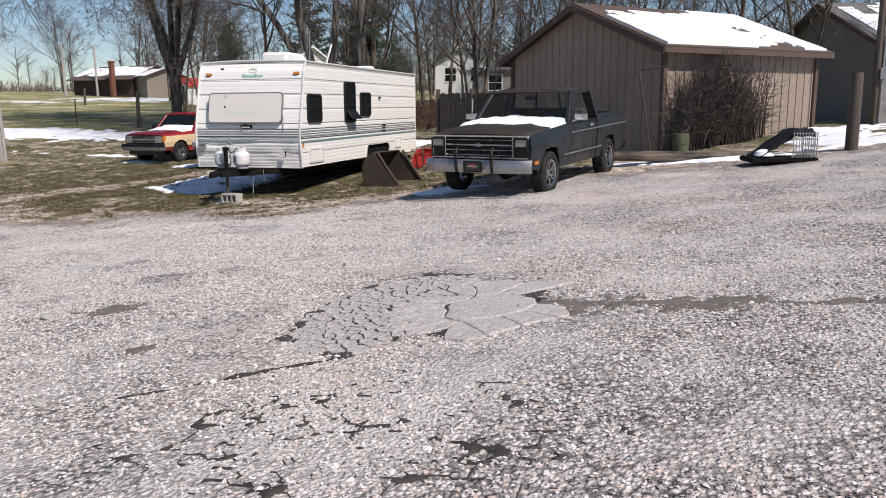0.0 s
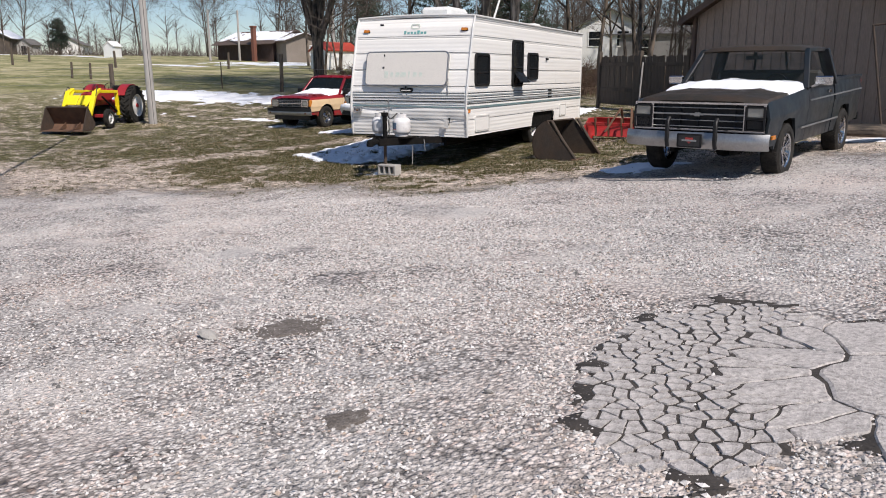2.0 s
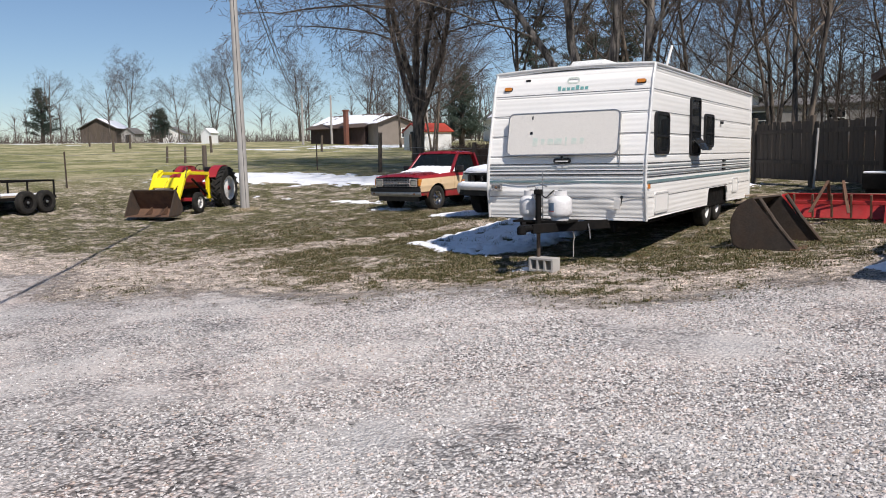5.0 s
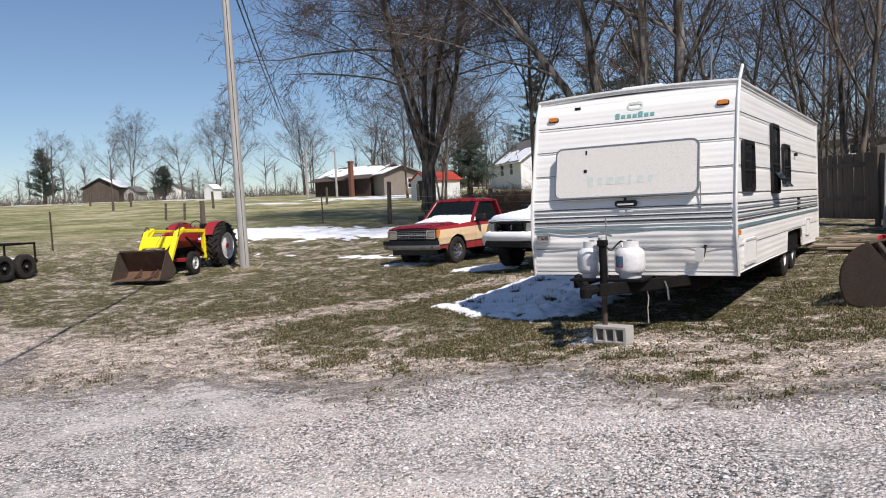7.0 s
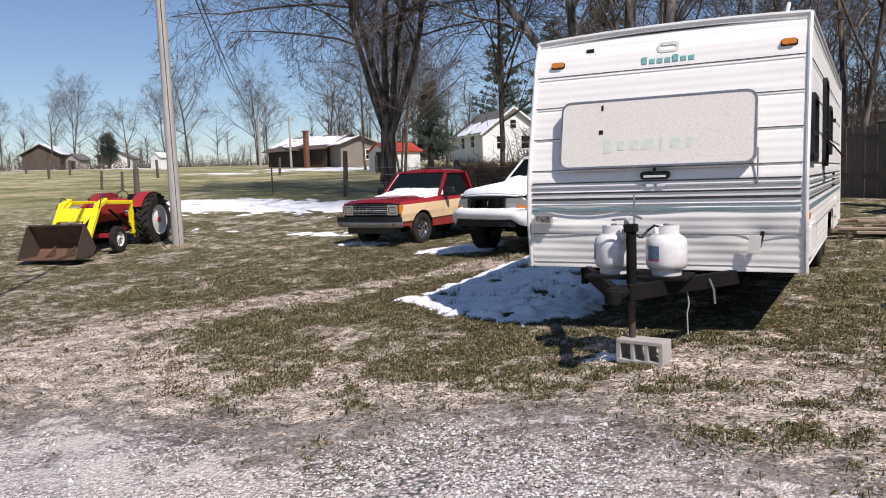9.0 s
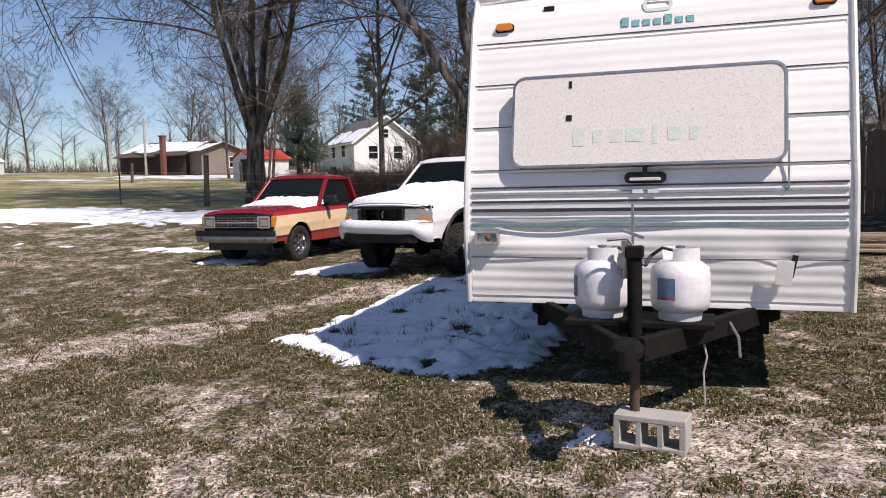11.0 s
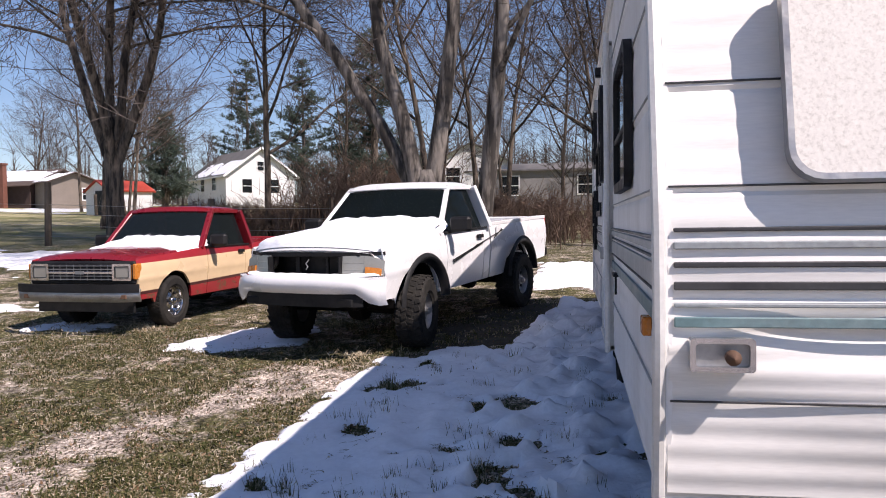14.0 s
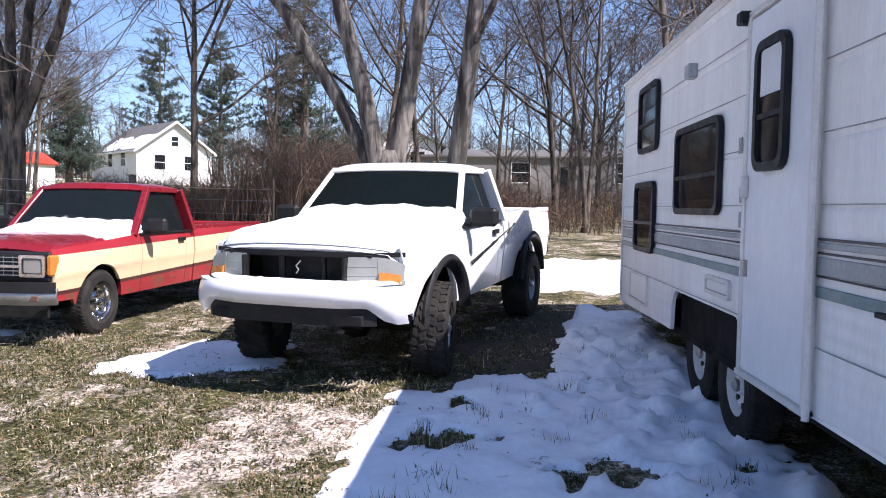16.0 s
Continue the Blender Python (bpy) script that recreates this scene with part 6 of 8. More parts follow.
RED = dict(S10)
RED.update(L=5.25, axle=(0.82, 3.80), cowl=1.46, door=(1.60, 2.66), cab_end=2.86, bed=2.90, roof=(1.98, 2.70))
red = pickup(sits(-16.45, 21.62, -5, 5.25, 2.98), RED, "small red and tan two-tone pickup truck parked on grass")


def s10_nose(t, d):
    W = d["W"]
    g = part("grille_panel", Mesh().box((0, 0.10, 0.755), (W - 0.12, 0.10, 0.29), e=0.02), "black_plastic", t)
    part("grille_mouth", Mesh().box((0, 0.055, 0.76), (0.92, 0.05, 0.22)), "black_plastic", g)
    for i in range(5):
        part("grille_bar", Mesh().box((0, 0.035, 0.675 + i * 0.042), (0.92, 0.03, 0.011), e=0.003), "dull_metal", g)
    for x in lin(-0.40, 0.40, 9):
        part("grille_slat", Mesh().box((x, 0.038, 0.76), (0.008, 0.02, 0.2), e=0.002), "dull_metal", g)
    part("grille_crossbar", Mesh().box((0, 0.03, 0.76), (0.94, 0.03, 0.03)), "chrome", g)
    part("grille_badge", Mesh().box((0, 0.012, 0.76), (0.13, 0.012, 0.04)), "dull_metal", g)
    for s in (-1, 1):
        h = part("headlamp", Mesh().box((s * 0.60, 0.065, 0.765), (0.22, 0.07, 0.16), e=0.02), "lamp_clear", t, "rectangular sealed headlamp")
        part("headlamp_bezel", Mesh().ring([(p[0] * 1.0, p[1]) for p in rounded(0.27, 0.21, 0.02)], rounded(0.21, 0.15, 0.02), 0.03, Matrix.Translation((s * 0.60, 0.05, 0.765)) @ Euler((radians(90), 0, 0)).to_matrix().to_4x4()), "chrome", h)
        part("turn_signal", Mesh().box((s * 0.765, 0.10, 0.77), (0.06, 0.12, 0.2), e=0.015), "amber", t, "amber corner lamp")
        part("bumper_lamp", Mesh().box((s * 0.62, -0.085, 0.475), (0.24, 0.03, 0.05)), "rust", t)
    b = part("front_bumper", Mesh().sheet(lambda u, v: (u * 0.86, 0.10 * abs(u) ** 5 - 0.06 - 0.02 * math.sin(math.pi * v), 0.43 + 0.12 * v), lin(1, -1, 30), lin(0, 1, 9), 0.05), "dull_metal", t, "dull silver bumper with black rub strip")
    part("bumper_strip", Mesh().sheet(lambda u, v: (u * 0.865, 0.10 * abs(u) ** 5 - 0.10, 0.525 + 0.10 * v), lin(1, -1, 30), lin(0, 1, 4), 0.04), "black_plastic", b)
    part("air_dam", Mesh().box((0, 0.12, 0.33), (W - 0.25, 0.04, 0.14)), "black_plastic", t)


s10_nose(red, S10)
WHITE = dict(S10)
WHITE.update(L=4.85, W=1.70, H=1.78, wheel_r=0.385, axle=(0.86, 3.62), arch=0.44, sill=0.53, lift=0.10, belt=1.19, rail=1.22, fender=((0, 1.08), (0.25, 1.12), (1.4, 1.20)), hood=0.06, lugs=True, tyre_w=0.28, rim_r=0.20, track=1.58, rim_style="steel", rim="dull_metal",
             paint="paint_white", inner="paint_white", railm="paint_white", pillar="paint_white", hoodm="paint_white", hood_label="white painted hood", roofm="paint_white", flare="black_plastic", hood_snow=(-0.6, 1.66, -1.4, 1.4), snow_deep=0.04, taper=0.09, lip=0.04, bow=0.16, steer=13, fender_from=0.215, glass="win_black", post=0.042, roof=(1.92, 2.52), tumble=0.775, cowl=1.36, door=(1.50, 2.50), cab_end=2.68, bed=2.72)
white = pickup(sits(-12.98, 20.12, -17, 4.85, 2.75) @ Matrix.Diagonal((1, 1, 0.955, 1)), WHITE, "white lifted pickup truck with missing grille and snow on its hood")


def sonoma_nose(t, d):
    W = d["W"]
    front_y = lambda u: 0.19 * abs(u) ** 2.2
    part("grille_opening", Mesh().box((0, 0.26, 1.05), (1.2, 0.3, 0.02)).box((0, 0.26, 0.815), (1.2, 0.3, 0.02)).box((0, 0.42, 0.93), (1.2, 0.02, 0.25)), "black_plastic", t, "dark open hole where the grille is missing")
    part("lamp_surround", Mesh().sheet(lambda u, v: (u * (W / 2 - 0.05), front_y(u) + 0.07, 1.045 + 0.035 * v), lin(1, -1, 24), [0, 0.5, 1], 0.03).sheet(lambda u, v: (u * (W / 2 - 0.05), front_y(u) + 0.07, 0.815 + 0.035 * v), lin(1, -1, 24), [0, 0.5, 1], 0.03), "black_plastic", t)
    part("radiator_support", Mesh().box((0, 0.12, 1.045), (1.10, 0.03, 0.03)).box((0.17, 0.2, 0.93), (0.03, 0.03, 0.22)).box((-0.2, 0.22, 0.93), (0.05, 0.03, 0.22)), "black_plastic", t)
    part("radiator", Mesh().box((0, 0.33, 0.92), (0.9, 0.03, 0.22)), "black_plastic", t)
    part("broken_clip", Mesh().tube([(0.02, 0.05, 0.91), (0.05, 0.035, 0.94), (0.03, 0.03, 0.97), (0.07, 0.03, 1.01)], 0.006, 5), "dull_metal", t)
    for s in (-1, 1):
        lens = lambda u, v, s=s, o=0.0: (s * u, front_y(u / (W / 2)) + 0.015 + 0.03 * v - o, 0.84 + (0.205 - 0.06 * max(0, (u - 0.62) / 0.2) ** 2) * v)
        us = lin(0.43, 0.815, 12)
        h = part("headlamp", Mesh().sheet(lens, us if s < 0 else us[::-1], lin(0, 1, 7), 0.012), "lamp_clear", t, "large clear rectangular headlamp")
        ua = lin(0.655, 0.80, 8)
        part("turn_signal", Mesh().sheet(lambda u, v: lens(u, 0.02 + 0.44 * v, o=0.013), ua if s < 0 else ua[::-1], lin(0, 1, 4), 0.02), "amber", h, "amber turn signal in the lamp's lower corner")
        for q in (0.34, 0.66):
            part("lens_rib", Mesh().tube([lens(u, q, o=0.012) for u in lin(0.44, 0.64, 6)], 0.004, 5), "lamp_clear", h)
        part("lens_rib", Mesh().tube([lens(0.645, q, o=0.012) for q in lin(0.02, 0.98, 5)], 0.005, 5), "lamp_clear", h)
        part("lamp_divider", Mesh().box((s * 0.42, 0.06, 0.94), (0.02, 0.08, 0.2)), "black_plastic", h)
        part("fog_hole", Mesh().box((s * 0.52, -0.075, 0.60), (0.2, 0.04, 0.07)), "black_plastic", t)
    b = part("front_bumper", Mesh().sheet(lambda u, v: (u * (W / 2 - 0.01), 0.26 * abs(u) ** 4 - 0.09 - 0.04 * math.sin(math.pi * min(1, v * 1.2)), 0.735 - 0.15 * smooth(0.74, 0.95, abs(u)) + (0.105 + 0.15 * smooth(0.74, 0.95, abs(u))) * v), lin(1, -1, 34), lin(0, 1, 12), 0.06), "paint_white", t, "white bumper with snow along its top")
    part("bumper_valance", Mesh().sheet(lambda u, v: (u * (W / 2 - 0.17), 0.26 * abs(u * 0.8) ** 4 - 0.088, 0.555 + 0.19 * v), lin(1, -1, 30), lin(0, 1, 4), 0.03), "black_plastic", b)
    part("bumper_snow", Mesh().sheet(lambda u, v: (u * (W / 2 - 0.05), 0.26 * abs(u) ** 4 - 0.10 + 0.15 * v, 0.84 + 0.022 * math.sin(math.pi * v) * (1 + 0.7 * noise.noise((u * 9, v * 3, 2)))), lin(1, -1, 60), lin(0, 1, 6), 0.015), "snow", b)
    part("tow_hook", Mesh().lathe([(0.02, -0.01), (0.035, 0), (0.02, 0.01)], 12, Matrix.Translation((0.42, -0.02, 0.50))), "dull_metal", t)
    # side swoosh decal: thin black darts along door and bed
    for s in (-1, 1):
        for y0, z0, y1, z1, w in ((1.62, 0.86, 3.1, 1.13, 0.010), (1.7, 0.85, 2.45, 1.0, 0.014), (2.8, 1.04, 3.05, 1.14, 0.016), (1.64, 0.84, 1.95, 0.90, 0.02), (2.1, 0.93, 2.3, 0.99, 0.02)):
            part("decal", Mesh().beam((s * (W / 2 + 0.003), y0, z0), (s * (W / 2 + 0.003), y1, z1), 0.008, w), "black_plastic", t)
        part("fuel_door", Mesh().prism(rounded(0.15, 0.15, 0.03), 0.006, Matrix.Translation((s * (W / 2 - 0.002), 2.95, 1.12)) @ Euler((radians(90), 0, radians(90 * s))).to_matrix().to_4x4()), "paint_white", t)
    part("cowl_snow", Mesh().sheet(lambda u, v: (0.30 + 0.50 * u, 1.22 + 0.34 * v, 1.21 + (0.05 + 0.11 * u) * (1 - (2 * v - 1.1) ** 2) * (1 - max(0, u - 0.86) * 5) * (1 + 0.35 * noise.noise((u * 5, v * 5, 1))) + 0.05 * v), lin(0, 1, 14), lin(0, 1, 8), 0.03), "snow", t)


sonoma_nose(white, WHITE)

C10 = dict(L=4.92, W=1.93, H=1.76, axle=(0.86, 3.84), arch=0.44, wheel_r=0.365, sill=0.42, lift=0.02, hood=0.055, belt=1.17, rail=1.22, cowl=1.62, door=(1.72, 2.86), cab_end=3.06, bed=3.12, taper=0.03, crease=0.66, square=True,
           fender=((0, 1.03), (0.2, 1.065), (1.65, 1.16)), roof=(2.10, 2.94), tumble=0.80, track=1.66, tyre_w=0.25, rim_r=0.235, rim_style="spoke", rim="chrome", lugs=False, old=True,
           paint="paint_blue", inner="paint_blue", railm="paint_blue", handle="chrome", flare=None, pillar="paint_blue", mirror="chrome", glass="win_clear", hoodm="paint_hood", hood_label="rust-stained dark hood with snow on it", roofm="paint_hood", hood_snow=(0.95, 1.72, -1.2, 1.2), snow_deep=0.035)
blue = pickup(sits(-3.14, 12.80, -14, 4.92, 2.98), C10, "dark blue square-bodied old pickup truck on the gravel edge")


def square_nose(t, d):
    W = d["W"]
    g = part("grille_frame", Mesh().ring([(-0.90, -0.19), (0.90, -0.19), (0.90, 0.19), (-0.90, 0.19)], [(-0.87, -0.165), (0.87, -0.165), (0.87, 0.165), (-0.87, 0.165)], 0.06, Matrix.Translation((0, 0.10, 0.855)) @ Euler((radians(90), 0, 0)).to_matrix().to_4x4()), "chrome", t)
    part("grille_mouth", Mesh().box((0, 0.12, 0.855), (1.78, 0.06, 0.36)), "black_plastic", t)
    for i in range(4):
        z = 0.72 + i * 0.083
        part("grille_bar", Mesh().box((0, 0.062, z), (1.26, 0.03, 0.012 if i != 2 else 0.022), e=0.005), "dull_metal", g)
    for x in lin(-0.5, 0.5, 5):
        part("grille_slat", Mesh().box((x, 0.075, 0.855), (0.012, 0.03, 0.32), e=0.003), "black_plastic", g)
    bow = [(-0.1, -0.012), (-0.085, 0.014), (-0.035, 0.014), (-0.032, 0.026), (0.04, 0.026), (0.037, 0.014), (0.1, 0.014), (0.085, -0.012), (0.035, -0.012), (0.032, -0.026), (-0.04, -0.026), (-0.037, -0.012)]
    part("grille_emblem", Mesh().prism(bow, 0.015, Matrix.Translation((0, 0.045, 0.885)) @ Euler((radians(90), 0, 0)).to_matrix().to_4x4()), "dull_metal", g, "plain metal emblem")
    for s in (-1, 1):
        for k, z in enumerate((0.925, 0.77)):
            h = part("headlamp", Mesh().box((s * 0.77, 0.055, z), (0.22, 0.06, 0.135), e=0.015), "win_dark" if k else "lamp_clear", t, "stacked rectangular headlamp")
            part("lamp_bezel", Mesh().ring(rounded(0.26, 0.16, 0.015), rounded(0.215, 0.125, 0.015), 0.03, Matrix.Translation((s * 0.77, 0.042, z)) @ Euler((radians(90), 0, 0)).to_matrix().to_4x4()), "black_plastic", h)
        for x in (0.885, 0.635):
            part("lamp_trim", Mesh().box((s * x, 0.05, 0.85), (0.03, 0.05, 0.34)), "chrome", g)
        part("side_marker", Mesh().box((s * (W / 2 - 0.01), 0.22, 0.60), (0.03, 0.13, 0.05)), "amber", t)
        og = part("bumper_guard", Mesh().tube([(s * 0.33, -0.13, 0.46), (s * 0.33, -0.16, 0.55), (s * 0.33, -0.15, 0.80), (s * 0.33, -0.10, 0.84)], 0.03, 10), "black_plastic", t, "upright black bumper guard")
        part("guard_pad", Mesh().box((s * 0.33, -0.178, 0.66), (0.035, 0.02, 0.22)), "black_plastic", og)
    b = part("front_bumper", Mesh().sheet(lambda u, v: (u * 0.97, 0.12 * abs(u) ** 6 - 0.10 - 0.03 * math.sin(math.pi * v), 0.46 + 0.19 * v), lin(1, -1, 34), lin(0, 1, 10), 0.03), "dull_metal", t, "wide dull chrome bumper")
    pl = part("number_plate", Mesh().box((0, -0.185, 0.555), (0.31, 0.012, 0.16), e=0.004), "plate_black", b, "black plate with an orange shield shape")
    part("plate_frame", Mesh().ring(rounded(0.34, 0.185, 0.015), rounded(0.29, 0.14, 0.01), 0.014, Matrix.Translation((0, -0.185, 0.555)) @ Euler((radians(90), 0, 0)).to_matrix().to_4x4()), "black_plastic", pl)
    part("plate_shield", Mesh().prism([(-0.05, 0.03), (0.05, 0.03), (0.055, 0.0), (0.0, -0.05), (-0.055, 0.0)], 0.004, Matrix.Translation((0, -0.192, 0.565)) @ Euler((radians(90), 0, 0)).to_matrix().to_4x4()), "label_red", pl)
    part("plate_bar", Mesh().box((0, -0.198, 0.557), (0.2, 0.004, 0.024), e=0.001), "dull_metal", pl)
    for s in (-1, 1):
        part("body_trim", Mesh().beam((s * (W / 2 + 0.006), 1.74, 0.99), (s * (W / 2 + 0.006), 4.8, 1.01), 0.014, 0.022), "dull_metal", t)
        part("body_trim", Mesh().beam((s * (W / 2 + 0.004), 1.38, 0.63), (s * (W / 2 + 0.004), 3.35, 0.63), 0.014, 0.025), "dull_metal", t)


square_nose(blue, C10)

# ---- tractor with front loader ----
tm = pose(-22.78, 18.62, height(-23.1, 20.5), 0, 0, 20) @ Matrix.Diagonal((0.87, 0.86, 0.90, 1))
tr = thing("tractor", tm, "red farm tractor with yellow front loader and rusty bucket", "tractor")
part("engine_hood", Mesh().box((0, 2.35, 1.02), (0.5, 1.35, 0.5), e=0.06), "tractor_red", tr)
gr = part("radiator_grille", Mesh().box((0, 1.66, 0.98), (0.5, 0.08, 0.46), e=0.02), "tractor_red", tr)
for i in range(3):
    part("grille_bar", Mesh().box((0, 1.61, 0.86 + i * 0.12), (0.42, 0.02, 0.02)), "dull_metal", gr)
for s in (-1, 1):
    part("grille_hole", Mesh().box((s * 0.11, 1.615, 0.98), (0.17, 0.012, 0.34)), "black_plastic", gr)
part("engine", Mesh().box((0, 2.3, 0.65), (0.4, 1.5, 0.36), e=0.03), "black_steel", tr)
part("gearbox", Mesh().box((0, 3.25, 0.7), (0.42, 0.9, 0.5), e=0.05), "tractor_red", tr)
part("front_axle", Mesh().box((0, 1.72, 0.42), (1.4, 0.12, 0.12)), "tractor_red", tr)
part("fuel_cowl", Mesh().box((0, 3.1, 1.2), (0.46, 0.3, 0.34), e=0.05), "tractor_red", tr)
part("seat", Mesh().box((0, 3.75, 1.12), (0.44, 0.4, 0.08), e=0.03).box((0, 3.95, 1.3), (0.44, 0.08, 0.36), e=0.03), "black_plastic", tr)
part("steering_wheel", Mesh().tube([(0.19 * math.cos(a), 3.28 + 0.06 * math.sin(a), 1.42 + 0.16 * math.sin(a)) for a in lin(0, 6.283, 20)], 0.014, 6).beam((0, 3.28, 1.42), (0, 3.14, 1.3), 0.03), "black_plastic", tr)
part("exhaust", Mesh().tube([(0.1, 2.2, 1.27), (0.1, 2.2, 1.5)], 0.03, 8), "rust_dark", tr)
for s in (-1, 1):
    part("fender", Mesh().sheet(lambda q, v: (s * (0.5 + 0.36 * v), 3.5 - 0.8 * math.cos(radians(q)), 0.72 + 0.8 * math.sin(radians(q))), lin(30, 150, 16) if s > 0 else lin(150, 30, 16), [0, 1], 0.02), "tractor_red", tr)
    part("fender_face", Mesh().prism([(-0.7, 0.1), (0.7, 0.1), (0.62, 0.5), (0.3, 0.78), (-0.3, 0.78), (-0.62, 0.5)], 0.02, Matrix(((0, 0, 1, s * 0.5), (1, 0, 0, 3.5), (0, 1, 0, 0.72), (0, 0, 0, 1)))), "tractor_red", tr)
    # rear wheel with chevron lugs
    hub = part("rear_wheel", Mesh().lathe([(0.36, -0.16), (0.37, 0.10), (0.26, 0.11), (0.15, 0.15), (0.0, 0.16)], 36).lathe([(0.37, 0.10), (0.385, 0.17), (0.42, 0.20)], 36), "rim_white", tr)
    hub.matrix_local = Matrix.Translation((s * 0.82, 3.5, 0.74)) @ (OUT_R if s > 0 else OUT_L)
    part("tyre", Mesh().lathe([(0.36, -0.17), (0.44, -0.2), (0.64, -0.19), (0.70, -0.14), (0.715, 0), (0.70, 0.14), (0.64, 0.19), (0.46, 0.2), (0.41, 0.18)], 48), "rubber", hub)
    lug = Mesh()
    for k in range(22):
        for q in (-1, 1):
            b0 = Mesh().box((0, 0, 0), (0.06, 0.05, 0.24), rot=(q * 40, 0, 0), e=0.008)
            lug.put(b0.v, b0.f, Matrix.Rotation(2 * math.pi * (k + (0.5 if q > 0 else 0)) / 22, 4, "Z") @ Matrix.Translation((0.715, 0, q * 0.09)))
    part("lugs", lug, "rubber", hub)
    part("hub_centre", Mesh().lathe([(0.08, 0.15), (0.08, 0.2), (0.05, 0.22), (0, 0.22)], 18), "tractor_red", hub)
    wheel(tr, Matrix.Translation((s * 0.74, 1.72, 0.33)) @ (OUT_R if s > 0 else OUT_L), 0.34, 0.17, 0.2, "steel", "rim_white")
    # loader frame
    x = s * 0.52
    part("loader_upright", Mesh().beam((x, 2.85, 0.4), (x, 2.8, 1.28), 0.1, 0.14, up=(1, 0, 0)), "tractor_yellow", tr)
    part("loader_brace", Mesh().beam((x, 2.8, 0.45), (x, 3.1, 0.42), 0.08).beam((x, 2.95, 0.3), (x, 2.7, 0.75), 0.05), "tractor_yellow", tr)
    part("loader_arm", Mesh().beam((x, 2.85, 1.26), (x, 1.55, 1.30), 0.11, 0.14, up=(1, 0, 0)).beam((x, 1.58, 1.36), (x, 1.22, 1.22), 0.12, 0.18, up=(1, 0, 0)).beam((x, 1.28, 1.3), (x, 0.66, 0.36), 0.12, 0.17, up=(1, 0, 0)), "tractor_yellow", tr)
    part("lift_cylinder", Mesh().tube([(x, 2.75, 0.55), (x, 1.75, 1.1)], 0.035, 10), "black_steel", tr)
    part("tilt_cylinder", Mesh().tube([(x - s * 0.1, 1.5, 1.3), (x - s * 0.1, 0.66, 0.75)], 0.03, 10), "tractor_yellow", tr)
    part("hose", Mesh().tube([(x, 1.6, 1.3), (x + s * 0.05, 1.35, 1.45), (x + s * 0.1, 1.15, 1.2), (x, 1.1, 1.0)], 0.016, 6), "cable", tr)
for s in (-1, 1):
    part("loader_shield", Mesh().box((s * 0.23, 1.0, 1.0), (0.44, 0.05, 0.5), rot=(-50, 0, 0), e=0.02), "tractor_yellow", tr)
bk = part("bucket", Mesh().sheet(lambda u, v: (u * 0.79, along(((0, -0.30), (0.4, 0.45), (0.62, 0.60), (1, 0.22)), v), along(((0, 0.0), (0.4, 0.02), (0.62, 0.20), (1, 0.78)), v)), lin(-1, 1, 4), lin(0, 1, 14), 0.02), "rust", tr, "rusty steel loader bucket")
for s in (-1, 1):
    part("bucket_side", Mesh().prism([(-0.30, 0), (0.45, 0.02), (0.60, 0.20), (0.22, 0.78), (0.14, 0.76)], 0.02, Matrix(((0, 0, 1, s * 0.79 - 0.01), (1, 0, 0, 0), (0, 1, 0, 0), (0, 0, 0, 1)))), "rust_dark", bk)
    part("bucket_gusset", Mesh().prism([(0.0, 0.02), (0.5, 0.04), (0.5, 0.26)], 0.02, Matrix(((0, 0, 1, s * 0.28), (1, 0, 0, 0), (0, 1, 0, 0), (0, 0, 0, 1)))), "rust", bk)
part("bucket_top_bar", Mesh().box((0, 0.22, 0.79), (1.60, 0.06, 0.05)), "rust_dark", bk)

# ---- utility trailer ----
um = pose(-27.2, 17.7, height(-26.2, 17.0), 0, 0, 195)
ut = thing("utility_trailer", um, "low black steel utility trailer with rails and tandem wheels", "utility trailer")
part("deck", Mesh().box((0, 1.9, 0.5), (1.7, 4.0, 0.06)), "plank", ut)
part("frame", Mesh().box((0, 1.9, 0.43), (1.78, 4.1, 0.09)), "black_steel", ut)
for s in (-1, 1):
    part("top_rail", Mesh().beam((s * 0.87, -0.1, 0.92), (s * 0.87, 3.9, 0.92), 0.05), "black_steel", ut)
    for y in lin(-0.08, 3.88, 5):
        part("stanchion", Mesh().beam((s * 0.87, y, 0.45), (s * 0.87, y, 0.92), 0.045), "black_steel", ut)
    for y in (0.45, 1.15):
        wheel(ut, Matrix.Translation((s * 1.02, y, 0.32)) @ (OUT_R if s > 0 else OUT_L), 0.33, 0.2, 0.19, "steel", "black_steel")
part("end_rail", Mesh().beam((-0.87, -0.1, 0.92), (0.87, -0.1, 0.92), 0.05), "black_steel", ut)
part("deck_snow", Mesh().sheet(lambda u, v: (u, v, 0.545 + 0.02 * noise.noise((u * 2, v * 2, 0))), lin(-0.75, 0.75, 10), lin(0.1, 3.7, 20), 0.02), "snow", ut)

# ---- implements beside the trailer ----
sc = thing("loader_scoop", pose(-6.15, 16.75, height(-6.0, 16.6) - 0.02, 0, 0, 78) @ Matrix.Diagonal((1.02, 1.0, 1.0, 1)), "old rusty dark loader scoop bucket lying on the ground", "bucket")
prof = [(-0.53, 0.0), (-0.1, 0.0), (0.26, 0.0), (0.36, 0.05)] + [(0.02 + 0.40 * math.cos(radians(a)), 0.30 + 0.44 * math.sin(radians(a))) for a in range(-20, 92, 14)]
part("scoop_shell", Mesh().sheet(lambda u, v: (u * 0.52, along([(i / 12, p[0]) for i, p in enumerate(prof)], v), along([(i / 12, p[1]) for i, p in enumerate(prof)], v)), lin(-1, 1, 6), lin(0, 1, 20), 0.025), "rust_dark", sc)
